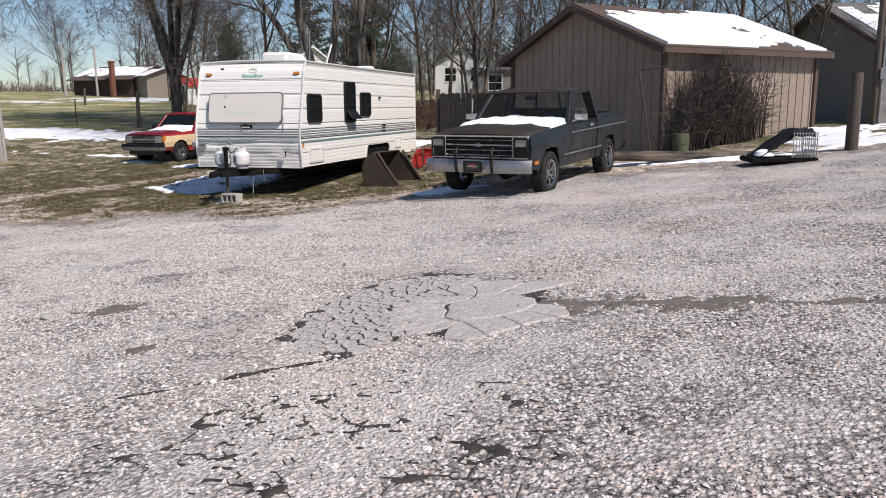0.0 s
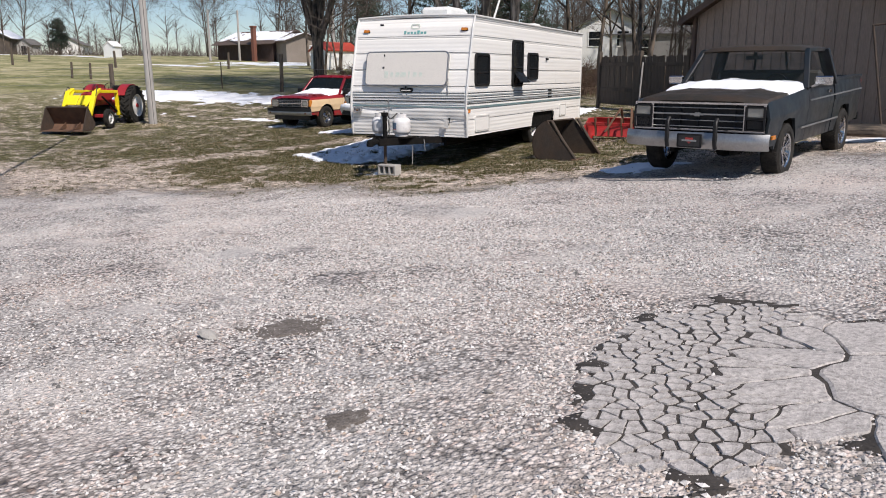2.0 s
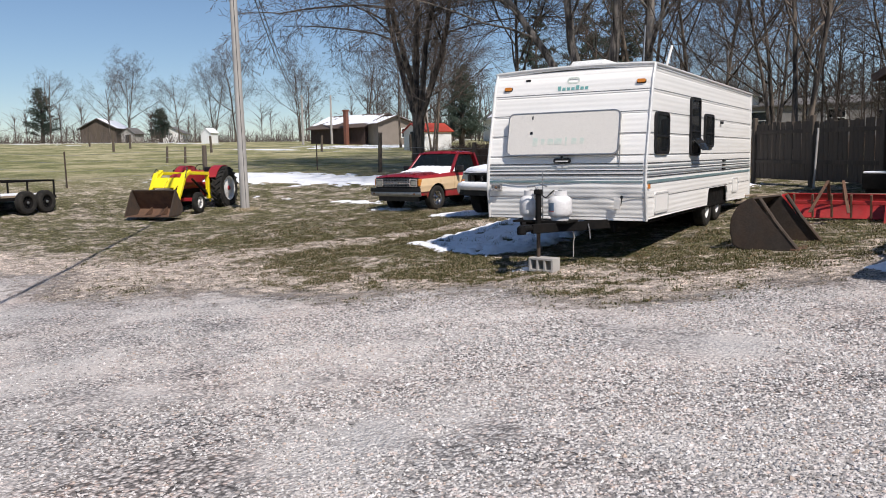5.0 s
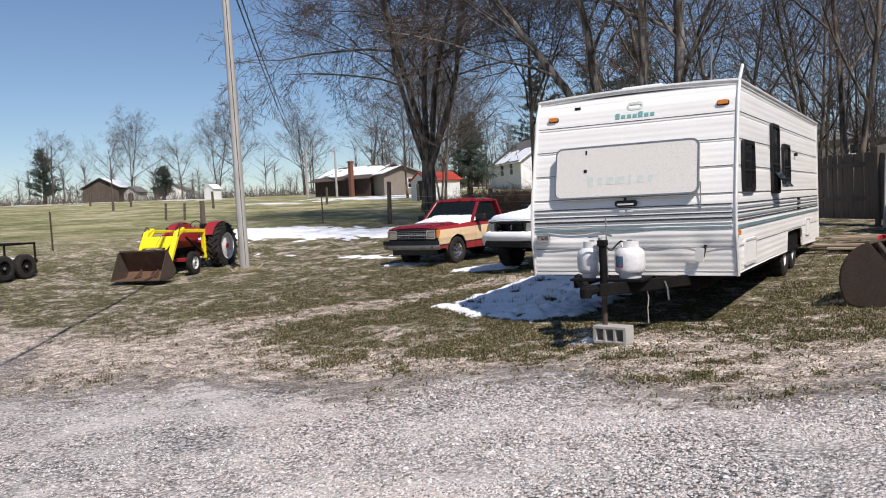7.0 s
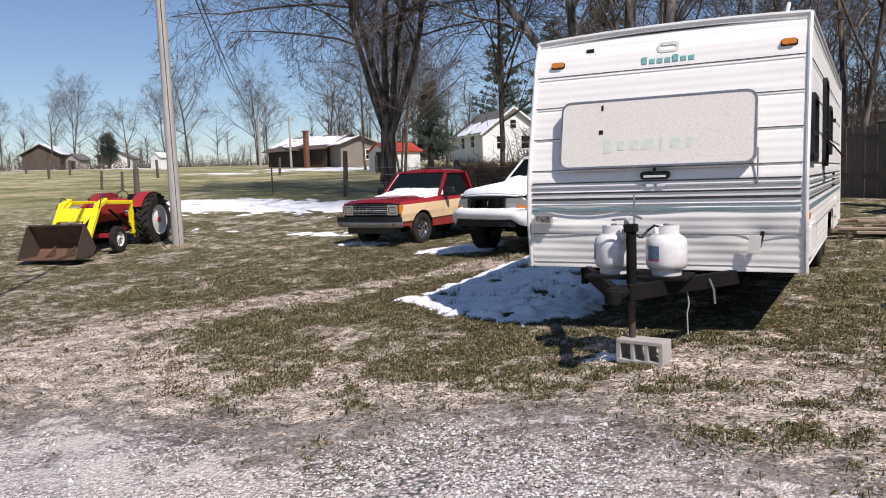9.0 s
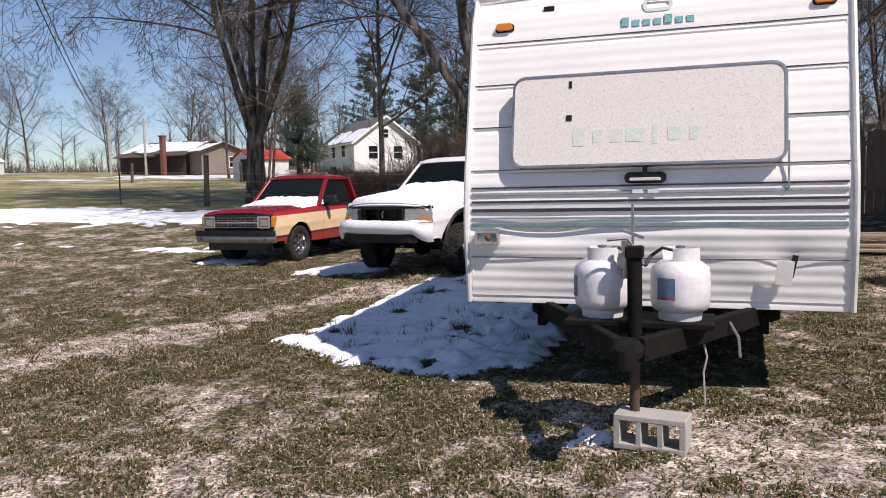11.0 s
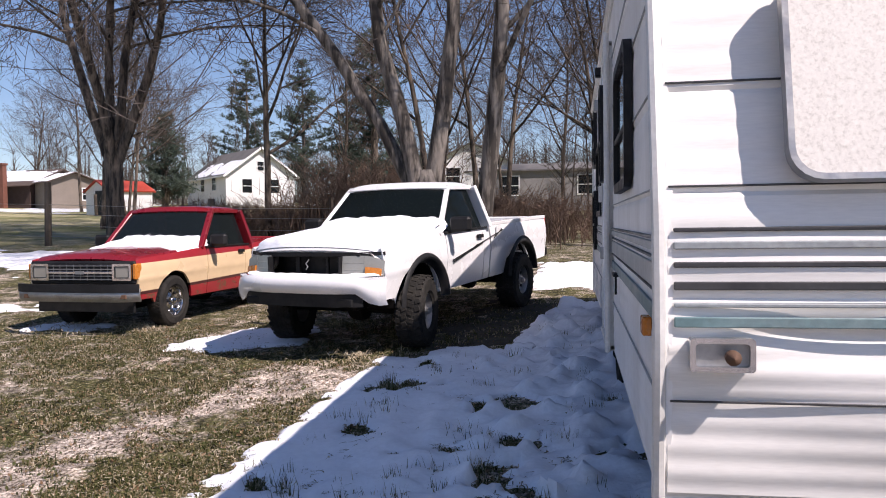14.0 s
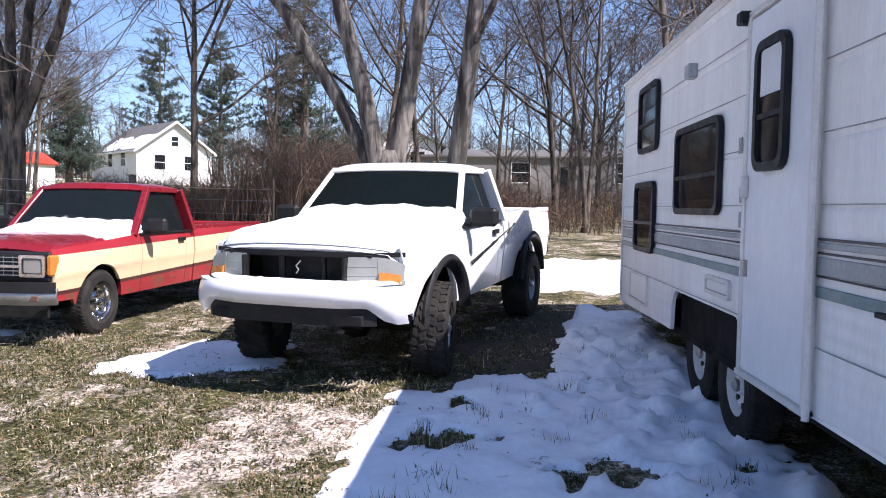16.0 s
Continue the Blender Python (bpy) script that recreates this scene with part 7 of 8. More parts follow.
for s in (-1, 1):
    part("scoop_side", Mesh().prism(prof, 0.025, Matrix(((0, 0, 1, s * 0.52 - 0.012), (1, 0, 0, 0), (0, 1, 0, 0), (0, 0, 0, 1)))), "rust_dark", sc, "mud-caked bucket side")
    part("scoop_rim", Mesh().tube([(s * 0.51, -0.53, 0.03), (s * 0.51, -0.22, 0.40), (s * 0.51, 0.02, 0.74)], 0.03, 8), "rust_dark", sc)
part("cutting_edge", Mesh().box((0, -0.5, 0.03), (1.1, 0.12, 0.03)), "rust", sc)
bb = thing("box_blade", pose(-5.6, 19.3, height(-5.6, 19.3), 0, 0, -4), "red box blade grader with rusty hitch frame", "box blade")
part("blade", Mesh().sheet(lambda x, v: (x, 0.32 + 0.12 * math.sin(v * 2.4), 0.06 + 0.42 * v), lin(-0.82, 0.82, 4), lin(0, 1, 8), 0.02), "implement_red", bb)
for s in (-1, 1):
    part("side_plate", Mesh().prism([(-0.35, 0.0), (0.42, 0.0), (0.42, 0.48), (0.1, 0.48), (-0.2, 0.3)], 0.03, Matrix(((0, 0, 1, s * 0.83 - 0.015), (1, 0, 0, 0), (0, 1, 0, 0), (0, 0, 0, 1)))), "implement_red", bb)
    part("hitch_arm", Mesh().beam((s * 0.3, -0.35, 0.2), (s * 0.12, 0.2, 0.72), 0.05, 0.02), "rust", bb)
    part("brace", Mesh().beam((s * 0.12, 0.2, 0.72), (s * 0.12, 0.45, 0.3), 0.05, 0.02), "rust", bb)
part("tool_bar", Mesh().box((0, -0.1, 0.36), (1.66, 0.07, 0.07)), "implement_red", bb)
for x in lin(-0.6, 0.6, 5):
    part("ripper_shank", Mesh().box((x, -0.1, 0.3), (0.03, 0.07, 0.4), rot=(12, 0, 0)), "rust", bb)
# boards stacked in front of the fence
rb = random.Random(3)
for i in range(9):
    y = 21.6 + 0.16 * (i % 5) + (0.4 if i > 4 else 0)
    pl = tagged(part("plank", Mesh().box((0, 0, 0), (2.6 + rb.uniform(-0.4, 0.5), 0.15, 0.04)), "plank"), "weathered loose plank in a low stack", "plank", "stacked planks")
    pl.matrix_world = pose(-6.15 + rb.uniform(-0.3, 0.3), y, height(-6.1, y) + 0.06 + 0.045 * (i % 2) + 0.1 * (i > 4), rb.uniform(-1, 1), rb.uniform(-1, 1), rb.uniform(-6, 4))
snb = thing("metal_crate", pose(-5.05, 23.2, height(-5.05, 23.2), 0, 0, -20), "dark metal crate with snow on top by the fence", "crate")
part("crate_body", Mesh().box((0, 0, 0.34), (0.6, 0.42, 0.34)), "black_steel", snb)
part("crate_leg", Mesh().box((0, 0, 0.09), (0.5, 0.32, 0.18)), "black_steel", snb)
part("crate_snow", Mesh().box((0, 0, 0.53), (0.58, 0.4, 0.05), e=0.02), "snow", snb)
st = tagged(part("leaning_stake", Mesh().tube([(0, 0, 0), (0.05, 0.1, 1.5)], 0.025, 8), "wood_grey"), "grey wooden stake leaning by the fence", "stake")
st.matrix_world = pose(-6.6, 25.6, height(-6.6, 25.6))

# ---- things beside the shed ----
cr = thing("wire_crate", pose(1.85, 15.35, height(1.85, 15.35), 0, 0, 12), "collapsed wire dog crate under a dark tarp with snow", "dog crate")
part("crate_tray", Mesh().box((-0.1, 0, 0.06), (1.15, 0.7, 0.09), e=0.02), "black_steel", cr)
tarp = Mesh()
tarp.sheet(lambda u, v: (-0.55 + 0.95 * u, -0.36 + 0.74 * v, 0.12 + 0.48 * min(1, u * 1.6) * (1 - 0.25 * abs(2 * v - 1) ** 3) + 0.05 * noise.noise((u * 5, v * 5, 1))), lin(0, 1, 22), lin(0, 1, 18), 0.015)
part("tarp", tarp, "black_plastic", cr, "crumpled black tarp")
for i in range(9):
    part("crate_wire", Mesh().tube([(0.42, -0.36 + 0.09 * i, 0.1), (0.42, -0.36 + 0.09 * i, 0.55)], 0.007, 4), "dull_metal", cr)
    part("crate_wire", Mesh().tube([(0.42 - 0.05 * i, -0.37, 0.1), (0.42 - 0.05 * i, -0.37, 0.55)], 0.007, 4), "dull_metal", cr)
for i in range(5):
    part("crate_wire", Mesh().tube([(0.0, -0.37, 0.12 + 0.1 * i), (0.42, -0.37, 0.12 + 0.1 * i), (0.42, 0.36, 0.12 + 0.1 * i)], 0.007, 4), "dull_metal", cr)
part("crate_snow", Mesh().lathe([(0.17, 0.0), (0.14, 0.07), (0.06, 0.11), (0, 0.115)], 14, Matrix.Translation((-0.42, -0.2, 0.13))), "snow", cr)
lg = thing("timber_log", pose(0.35, 17.3, height(0.35, 17.3) + 0.1, 0, 90, 12), "dark timber lying along the shed with snow on it", "timber")
part("timber", Mesh().tube([(0, 0, -1.7), (0.02, 0, 0), (0, 0, 1.7)], [0.11, 0.12, 0.10], 10), "bark", lg)
yp = thing("yard_post", pose(3.15, 16.5, height(3.15, 16.5)), "short thick weathered wooden post at the gravel edge", "post")
part("post_shaft", Mesh().tube([(0, 0, -0.1), (0, 0, 1.42)], [0.115, 0.105], 12), "wood_old", yp)
cd = thing("service_conduit", pose(5.2, 24.5, height(5.2, 24.5)), "thin grey conduit pole with a meter box", "meter pole")
part("pole_shaft", Mesh().tube([(0, 0, -0.1), (0, 0, 5.5)], 0.1, 10), "wood_old", cd)
part("conduit", Mesh().tube([(0.12, -0.08, 0), (0.12, -0.08, 3.2)], 0.03, 8), "dull_metal", cd)
part("meter_box", Mesh().box((0.13, -0.12, 1.4), (0.2, 0.14, 0.3)), "dull_metal", cd)
tn = thing("barrel", pose(0.1, 19.5, height(0.1, 19.5)) @ Matrix.Diagonal((0.7, 0.7, 0.7, 1)), "faded green drum half hidden in dry brush", "drum")
part("drum", Mesh().lathe([(0, 0), (0.26, 0.0), (0.27, 0.3), (0.28, 0.31), (0.27, 0.32), (0.27, 0.62), (0.26, 0.66), (0, 0.66)], 20), "green_paint", tn)
ps = thing("pipe_stand", pose(-0.55, 19.0, height(-0.55, 19.0)), "thin rusty pipe with a cross arm leaning at the shed corner", "pipe")
part("pipe", Mesh().tube([(0, 0, 0), (-0.35, 0.1, 2.0)], 0.022, 8).tube([(-0.35, 0.1, 2.0), (0.5, -0.05, 2.07)], 0.018, 8), "rust_dark", ps)
bv, rv = Mesh(), random.Random(17)
sd = Vector((math.cos(radians(SH + 90)), math.sin(radians(SH + 90)), 0))
sn_ = Vector((math.cos(radians(SH)), math.sin(radians(SH)), 0))
corner = Vector((-2.62, 22.1, 0)) + sn_ * 3.2
for _ in range(620):
    f = min(3.0, max(0.2, rv.gauss(1.45, 0.7)))
    p = corner + sd * f + sn_ * rv.uniform(0.06, 0.6)
    p.z = height(p.x, p.y)
    h = rv.uniform(0.6, 2.35) * (1 - 0.14 * abs(f - 1.45))
    w = Vector((rv.gauss(0, 0.13), rv.gauss(0, 0.13), 0)) * h
    bv.tube([p, p + w * 0.3 + Vector((0, 0, h * 0.55)), p + w + Vector((0, 0, h))], [0.014, 0.011, 0.005], 3, cap=False)
    for _ in range(6):
        q = p + w * 0.5 + Vector((0, 0, h * rv.uniform(0.3, 0.95)))
        bv.tube([q, q + Vector((rv.gauss(0, 0.25), rv.gauss(0, 0.25), rv.gauss(0.1, 0.2)))], [0.008, 0.004], 3, cap=False)
tagged(part("shed_bush", bv, "twig", angle=0), "tangled bare bush growing against the shed wall", "bush", kind="stuff")

# ---- field fence ----
def fence_post(x, y, h, r, wood):
    ob = thing("fence_post", pose(x, y, height(x, y), random.Random(x).uniform(-2, 2), random.Random(y).uniform(-2, 2)), "weathered round wooden fence post" if wood else "thin rusty steel fence post", "fence post", "field fence posts")
    part("post", Mesh().tube([(0, 0, -0.1), (0, 0, h)], [r * 1.1, r], 8 if wood else 5), "wood_old" if wood else "rust_dark", ob)
    return ob


FENCE = [(-44, 12.5), (-37, 16.3), (-29.5, 20.4), (-28.9, 26.0), (-28.2, 32.0), (-24.3, 31.6), (-19.4, 31.2), (-16.3, 31.4)]
for i, (x, y) in enumerate(FENCE):
    fence_post(x, y, 1.7 if i == 5 else (1.35 if i > 5 else 1.25), 0.085 if i in (5, 6) else (0.09 if i == 3 else 0.028), i in (3, 5, 6))
for z in (0.25, 0.55, 0.85, 1.1):
    tagged(part("fence_wire", Mesh().tube([(x, y, height(x, y) + z) for x, y in FENCE], 0.006, 4), "dull_metal"), "thin sagging fence wire along the field", "fence wire", "field fence wires")
for x, y in ((-60, 44), (-52, 47), (-75, 52), (-45, 52), (-66, 50), (-38.5, 55)):
    fence_post(x, y, 1.3, 0.09, True)
for i in range(2):
    fence_post(-40.5 + 1.5 * i, 33.5, 0.9, 0.06, True)

# ---- snow lying on the ground ----
# bare soil with the shade by the white truck painted into its colour
M["shaded_soil"] = surf("shaded_soil", (0.034, 0.026, 0.019), (0.075, 0.062, 0.038), 0.9, 0, 9, 60, 0.8, 0.7)


def snow_patch(label, mask, x0, x1, y0, y1, step, deep=0.05, name="snow_patch", mat="snow", cat="snow", rag=1.0):
    """Snow with a ragged edge: mask(x, y) above 0 is covered, and its value gives the thickness."""
    mb, ids = Mesh(), {}
    nx, ny = int((x1 - x0) / step) + 1, int((y1 - y0) / step) + 1
    val = {}
    for i in range(nx):
        for j in range(ny):
            x, y = x0 + i * step, y0 + j * step
            val[i, j] = mask(x, y) + rag * (0.5 * noise.noise((x * 2.2, y * 2.2, 2)) + 0.5 * noise.noise((x * 5.5, y * 5.5, 4)) + 0.35 * noise.noise((x * 13, y * 13, 14)))
    for i in range(nx - 1):
        for j in range(ny - 1):
            q = [(i, j), (i + 1, j), (i + 1, j + 1), (i, j + 1)]
            if max(val[k] for k in q) <= 0:
                continue
            f = []
            for k in q:
                if k not in ids:
                    x, y = x0 + k[0] * step, y0 + k[1] * step
                    v = val[k]
                    lump = 0.5 + 0.5 * noise.noise((x * 3.1, y * 3.1, 7)) + 0.25 * noise.noise((x * 9, y * 9, 8)) + (7.0 * smooth(-11.9, -10.6, x) * max(0, noise.noise((x * 4.6, y * 4.6, 12)) + 0.4 * noise.noise((x * 11, y * 11, 13))) if deep == 0.042 else 0)
                    z = lie(x, y)[2] + (min(1, v * 3.5) * deep * (0.6 + 0.5 * lump) + (0.006 if mat == "snow" else 0.003) if v > 0 else -0.03)
                    ids[k] = len(mb.v)
                    mb.v.append((x, y, z))
                f.append(ids[k])
            mb.f.append(tuple(f))
    return tagged(part(name, mb, mat, angle=70), label, cat, kind="stuff")


def poly_mask(pts, soft=0.35):
    """Signed distance to a convex outline given anticlockwise."""
    def f(x, y):
        d = 9.0
        for (ax, ay), (bx, by) in zip(pts, pts[1:] + pts[:1]):
            l = math.hypot(bx - ax, by - ay)
            d = min(d, ((bx - ax) * (y - ay) - (by - ay) * (x - ax)) / l)
        return d / soft
    return f


snow_patch("thawing snow lying in the shade beside the trailer", lambda x, y: min(0.34, max(poly_mask([(-12.65, 16.6), (-11.4, 15.9), (-10.4, 15.6), (-9.7, 16.2), (-9.8, 20.4), (-11.5, 20.7), (-12.25, 20.2)])(x, y), poly_mask([(-11.3, 19.5), (-9.7, 19.5), (-9.9, 23.4), (-10.6, 23.3)])(x, y))) - 0.75 * smooth(0.28, 0.5, noise.noise((x * 1.9, y * 1.9, 33)) + 0.5 * noise.noise((x * 6, y * 6, 34))), -13.4, -9.0, 15.1, 24, 0.045, 0.042, rag=0.55)
snow_patch("bare soil between the trailer and the white truck, darkened with painted shade", poly_mask([(-12.3, 20.9), (-11.6, 20.2), (-10.9, 21.0), (-10.3, 23.4), (-11.3, 24.2)], 0.5), -12.8, -9.9, 19.8, 24.6, 0.05, 0.004, "bare_soil", "shaded_soil", "soil")
snow_patch("thin snow by the white truck", poly_mask([(-14.9, 21.0), (-14.0, 20.6), (-13.2, 21.0), (-13.6, 21.9), (-14.4, 21.9)]), -15.3, -12.8, 20.2, 22.3, 0.05, 0.03)
snow_patch("snow patch in front of the red truck", poly_mask([(-17.5, 22.0), (-16.6, 21.9), (-16.4, 22.3), (-17.3, 22.5)]), -18.6, -16.0, 21.5, 23.0, 0.05, 0.03)
snow_patch("snow beside the dark pickup", poly_mask([(-4.85, 14.15), (-4.0, 13.7), (-3.6, 14.9), (-4.4, 15.2)]), -6.0, -3.2, 13.0, 15.8, 0.06, 0.03)
snow_patch("small snow patch by the concrete block", poly_mask([(-9.3, 14.3), (-9.02, 14.25), (-9.0, 14.5), (-9.2, 14.6)], 0.2), -9.6, -8.7, 14.0, 14.9, 0.035, 0.02)
snow_patch("drifted snow along the field fence", lambda x, y: min(2.0, poly_mask([(-29, 24.0), (-20.5, 27.6), (-20.0, 31.0), (-29.5, 29.0)], 1.2)(x, y) - 0.3 + 0.7 * noise.noise((x * 0.5, y * 0.9, 6)) + 0.9 * noise.noise((x * 1.4, y * 2.2, 9))), -31, -18, 22, 33, 0.16, 0.05)
snow_patch("snow patches on the grass near the fence", lambda x, y: min(1.0, -0.62 + 1.3 * noise.noise((x * 0.55, y * 0.8, 16))) if -24 < x < -16.6 and 23.0 < y < 29 else -1, -24.5, -16, 22.5, 29.5, 0.12, 0.03)
snow_patch("snow behind the white truck", lambda x, y: min(1.5, poly_mask([(-11.2, 24.9), (-8.6, 24.4), (-8.2, 27.4), (-10.9, 28.0)], 0.6)(x, y) + 0.5 * noise.noise((x, y, 5))), -12, -7.5, 24, 28.5, 0.09, 0.04)
snow_patch("snow beside the shed", lambda x, y: min(1.0, 0.05 + 0.9 * noise.noise((x * 0.7, y * 0.7, 26))) if y > 16.7 + 0.1 * x and x > 2.3 and y - 19.5 < 0.8 * x + 1 else -1, 2, 14, 16, 30, 0.14, 0.05)
snow_patch("snow along the shed foot", poly_mask([(-2.6, 17.7), (0.6, 16.6), (2.2, 16.4), (2.2, 16.9), (0.3, 17.6)], 0.3), -3, 2.6, 16, 18.5, 0.07, 0.03)
snow_patch("snow streaks on the far field", lambda x, y: min(1.0, -0.45 + 1.2 * noise.noise((x * 0.05, y * 0.11, 36))), -125, -20, 52, 112, 0.9, 0.05)

# ---- broken paving, stones and grass, the small things of the ground ----
M["wet_soil"] = surf("wet_soil", (0.032, 0.027, 0.024), (0.085, 0.072, 0.062), 0.9, 0, 7, 60, 0.7, 0.8)
M["damp_gravel"] = surf("damp_gravel", (0.12, 0.10, 0.085), (0.27, 0.24, 0.215), 0.9, 0, 22, 90, 0.8, 1.0, grit=0.4)
M["asphalt_pale"] = surf("asphalt_pale", (0.64, 0.595, 0.565), (0.20, 0.18, 0.165), 0.9, 0, 38, 120, 0.85, 0.9)


def oval(cx, cy, rx, ry, turn=0.0, k=1.4):
    c, s = math.cos(radians(turn)), math.sin(radians(turn))
    return lambda x, y: k * (1 - math.hypot(((x - cx) * c + (y - cy) * s) / rx, ((y - cy) * c - (x - cx) * s) / ry))


def in_slab(x, y):
    return math.hypot((x + 1.33) / 0.66, (y - 5.55) / 0.86)


for lab, mk, bx in (
    ("dark soil showing between broken asphalt", lambda x, y: 1.4 * (1.0 - min(math.hypot((x + 1.98) / 0.60, (y - 5.5) / 1.2), in_slab(x, y) / 0.88)), (-3.0, -0.8, 3.8, 7.0)),
    ("dark cracks in the worn paving", lambda x, y: min(oval(-1.25, 3.0, 1.0, 0.8)(x, y), 0.6 - min(abs(noise.noise((x * 4.2, y * 4.2, 90))), abs(noise.noise((x * 5.5, y * 5.5, 93)))) / 0.05), (-2.5, 0.1, 1.9, 4.1)),
    ("dark damp streak across the gravel", lambda x, y: 0.55 + 0.6 * noise.noise((x * 1.5, y * 1.5, 44)) + 0.5 * noise.noise((x * 6, y * 6, 45)) - abs(y - 5.32 + 0.12 * x) / along(((-1, 0.42), (0, 0.26), (1, 0.14), (3.5, 0.1)), x) - max(0, -0.95 - x) * 4, (-1.4, 3.5, 4.4, 6.1)),
    ("dark shallow pothole in the gravel", oval(-4.6, 5.65, 0.26, 0.2, 0, 0.8), (-5.3, -4.0, 5.0, 6.2)),
    ("small dark hollow in the gravel", oval(-3.4, 4.45, 0.11, 0.08, 0, 0.7), (-3.9, -3.0, 4.1, 4.9)),
    ("dark wear line in the gravel", lambda x, y: -0.15 - abs(y - 8.3 - 0.35 * (x + 4.5)) / 0.10, (-6.8, -2.6, 7.0, 9.6)),
    ("dark crack running through the gravel", lambda x, y: 0.25 - abs(y - 4.0 - 0.7 * (x + 2.2)) / 0.1, (-2.9, -1.7, 3.2, 4.6)),
):
    snow_patch(lab, mk, *bx, 0.025, 0.006, "bare_soil", "wet_soil" if "crack" in lab or "asphalt" in lab else "damp_gravel", "soil", 0.9)

slab = thing("broken_asphalt", pose(0, 0, 0), "pale broken asphalt breaking up into cracked pieces", "asphalt", kind="structure")
rk = random.Random(5)


def cell(k, pts):
    """The part of the plane nearer to seed k than to any other."""
    p = pts[k]
    poly = [p + Vector(c) for c in ((-0.5, -0.5), (0.5, -0.5), (0.5, 0.5), (-0.5, 0.5))]
    for j, q in enumerate(pts):
        if j == k or (q - p).length > 1.4:
            continue
        n, mid = (q - p).normalized(), (p + q) / 2
        out = []
        for a, b in zip(poly, poly[1:] + poly[:1]):
            da, db = (a - mid).dot(n), (b - mid).dot(n)
            if da <= 0:
                out.append(a)
            if da * db < 0:
                out.append(a.lerp(b, da / (da - db)))
        poly = out
        if len(poly) < 3:
            return []
    return poly


seeds = []
for _ in range(6000):
    p = Vector((rk.uniform(-2.75, -0.55), rk.uniform(4.2, 6.95)))
    gap = rk.choice((0.05, 0.09, 0.12, 0.2)) + 0.6 * smooth(1.0, 0.45, in_slab(p.x, p.y)) + 0.12 * smooth(-1.75, -1.2, p.x)
    if all((p - q).length > gap for q in seeds):
        seeds.append(p)
for k, p in enumerate(seeds):
    d = min(math.hypot((p.x + 1.98) / 0.55, (p.y - 5.5) / 1.15), in_slab(p.x, p.y) / 1.02) + 0.12 * noise.noise((p.x * 3, p.y * 3, 4))
    poly = cell(k, seeds)
    if d > 1 or len(poly) < 3:
        continue
    m = sum(poly, Vector((0, 0))) / len(poly)
    size = min((q - m).length for q in poly)
    g = max(0.6, 1 - (rk.uniform(0.003, 0.012) if size < 0.14 else 0.005) / max(0.02, size))
    ring = []
    for a, b in zip(poly, poly[1:] + poly[:1]):
        for f in (0.04, 0.35, 0.65, 0.96):
            q = a.lerp(b, f) - m
            ring.append(q * g * (1 + 0.05 * noise.noise(((m.x + q.x) * 22, (m.y + q.y) * 22, 3))) + 0.35 * min(0.1, size) * Vector((noise.noise(((m.x + q.x) * 7, (m.y + q.y) * 7, 31)), noise.noise(((m.x + q.x) * 7, (m.y + q.y) * 7, 37)))))
    n = len(ring)
    rise = [lie(m.x + q.x, m.y + q.y)[2] - lie(m.x, m.y)[2] for q in ring]
    V = [(q.x, q.y, h - 0.03) for q, h in zip(ring, rise)] + [(q.x, q.y, h + 0.004) for q, h in zip(ring, rise)] + [(q.x * 0.95, q.y * 0.95, h + 0.012) for q, h in zip(ring, rise)]
    mb = Mesh().put(V, [tuple(range(2 * n, 3 * n))] + [(i, (i + 1) % n, n + (i + 1) % n, n + i) for i in range(n)] + [(n + i, n + (i + 1) % n, 2 * n + (i + 1) % n, 2 * n + i) for i in range(n)])
    ob = part("asphalt_piece", mb, "asphalt_pale", slab, angle=0)
    tilt = 1.2 if size < 0.1 else 0.3
    ob.matrix_local = pose(m.x, m.y, lie(m.x, m.y)[2] + (0.002 if size < 0.14 else 0.005), rk.uniform(-tilt, tilt), rk.uniform(-tilt, tilt))


def island_material(name, stops, rough=0.9):
    m, nt, b = nodes_of(name)
    geo = nt.nodes.new("ShaderNodeNewGeometry")
    c = ramp(nt, geo.outputs["Random Per Island"], stops)
    g = ramp(nt, noise_of(nt, geo.outputs["Position"], 160, 3), [(0.3, 0.75), (0.7, 1.15)])
    nt.links.new(mix(nt, 1.0, c, g, "MULTIPLY"), b.inputs["Base Color"])
    b.inputs["Roughness"].default_value = rough
    b.inputs["Specular IOR Level"].default_value = 0.2
    return m


M["stones"] = island_material("stones", [(0.0, (0.14, 0.135, 0.13)), (0.2, (0.36, 0.34, 0.325)), (0.5, (0.58, 0.555, 0.53)), (0.75, (0.74, 0.71, 0.69)), (0.92, (0.60, 0.50, 0.46)), (1.0, (0.42, 0.33, 0.26))])
M["blades"] = island_material("blades", [(0.0, (0.028, 0.034, 0.010)), (0.4, (0.075, 0.078, 0.024)), (0.65, (0.14, 0.12, 0.05)), (0.86, (0.34, 0.27, 0.17)), (1.0, (0.60, 0.52, 0.40))])
M["dry_blades"] = island_material("dry_blades", [(0.0, (0.20, 0.16, 0.09)), (0.5, (0.42, 0.34, 0.23)), (1.0, (0.62, 0.54, 0.42))])
M["leaves"] = island_material("leaves", [(0.0, (0.035, 0.05, 0.015)), (0.4, (0.075, 0.085, 0.028)), (0.7, (0.15, 0.085, 0.045)), (1.0, (0.32, 0.22, 0.14))])


def bulk(name, V, F, mat, label, cat):
    me = bpy.data.meshes.new(name)
    me.from_pydata(V, [], F)
    me.materials.append(M[mat])
    return tagged(new(name, me), label, cat, kind="stuff")


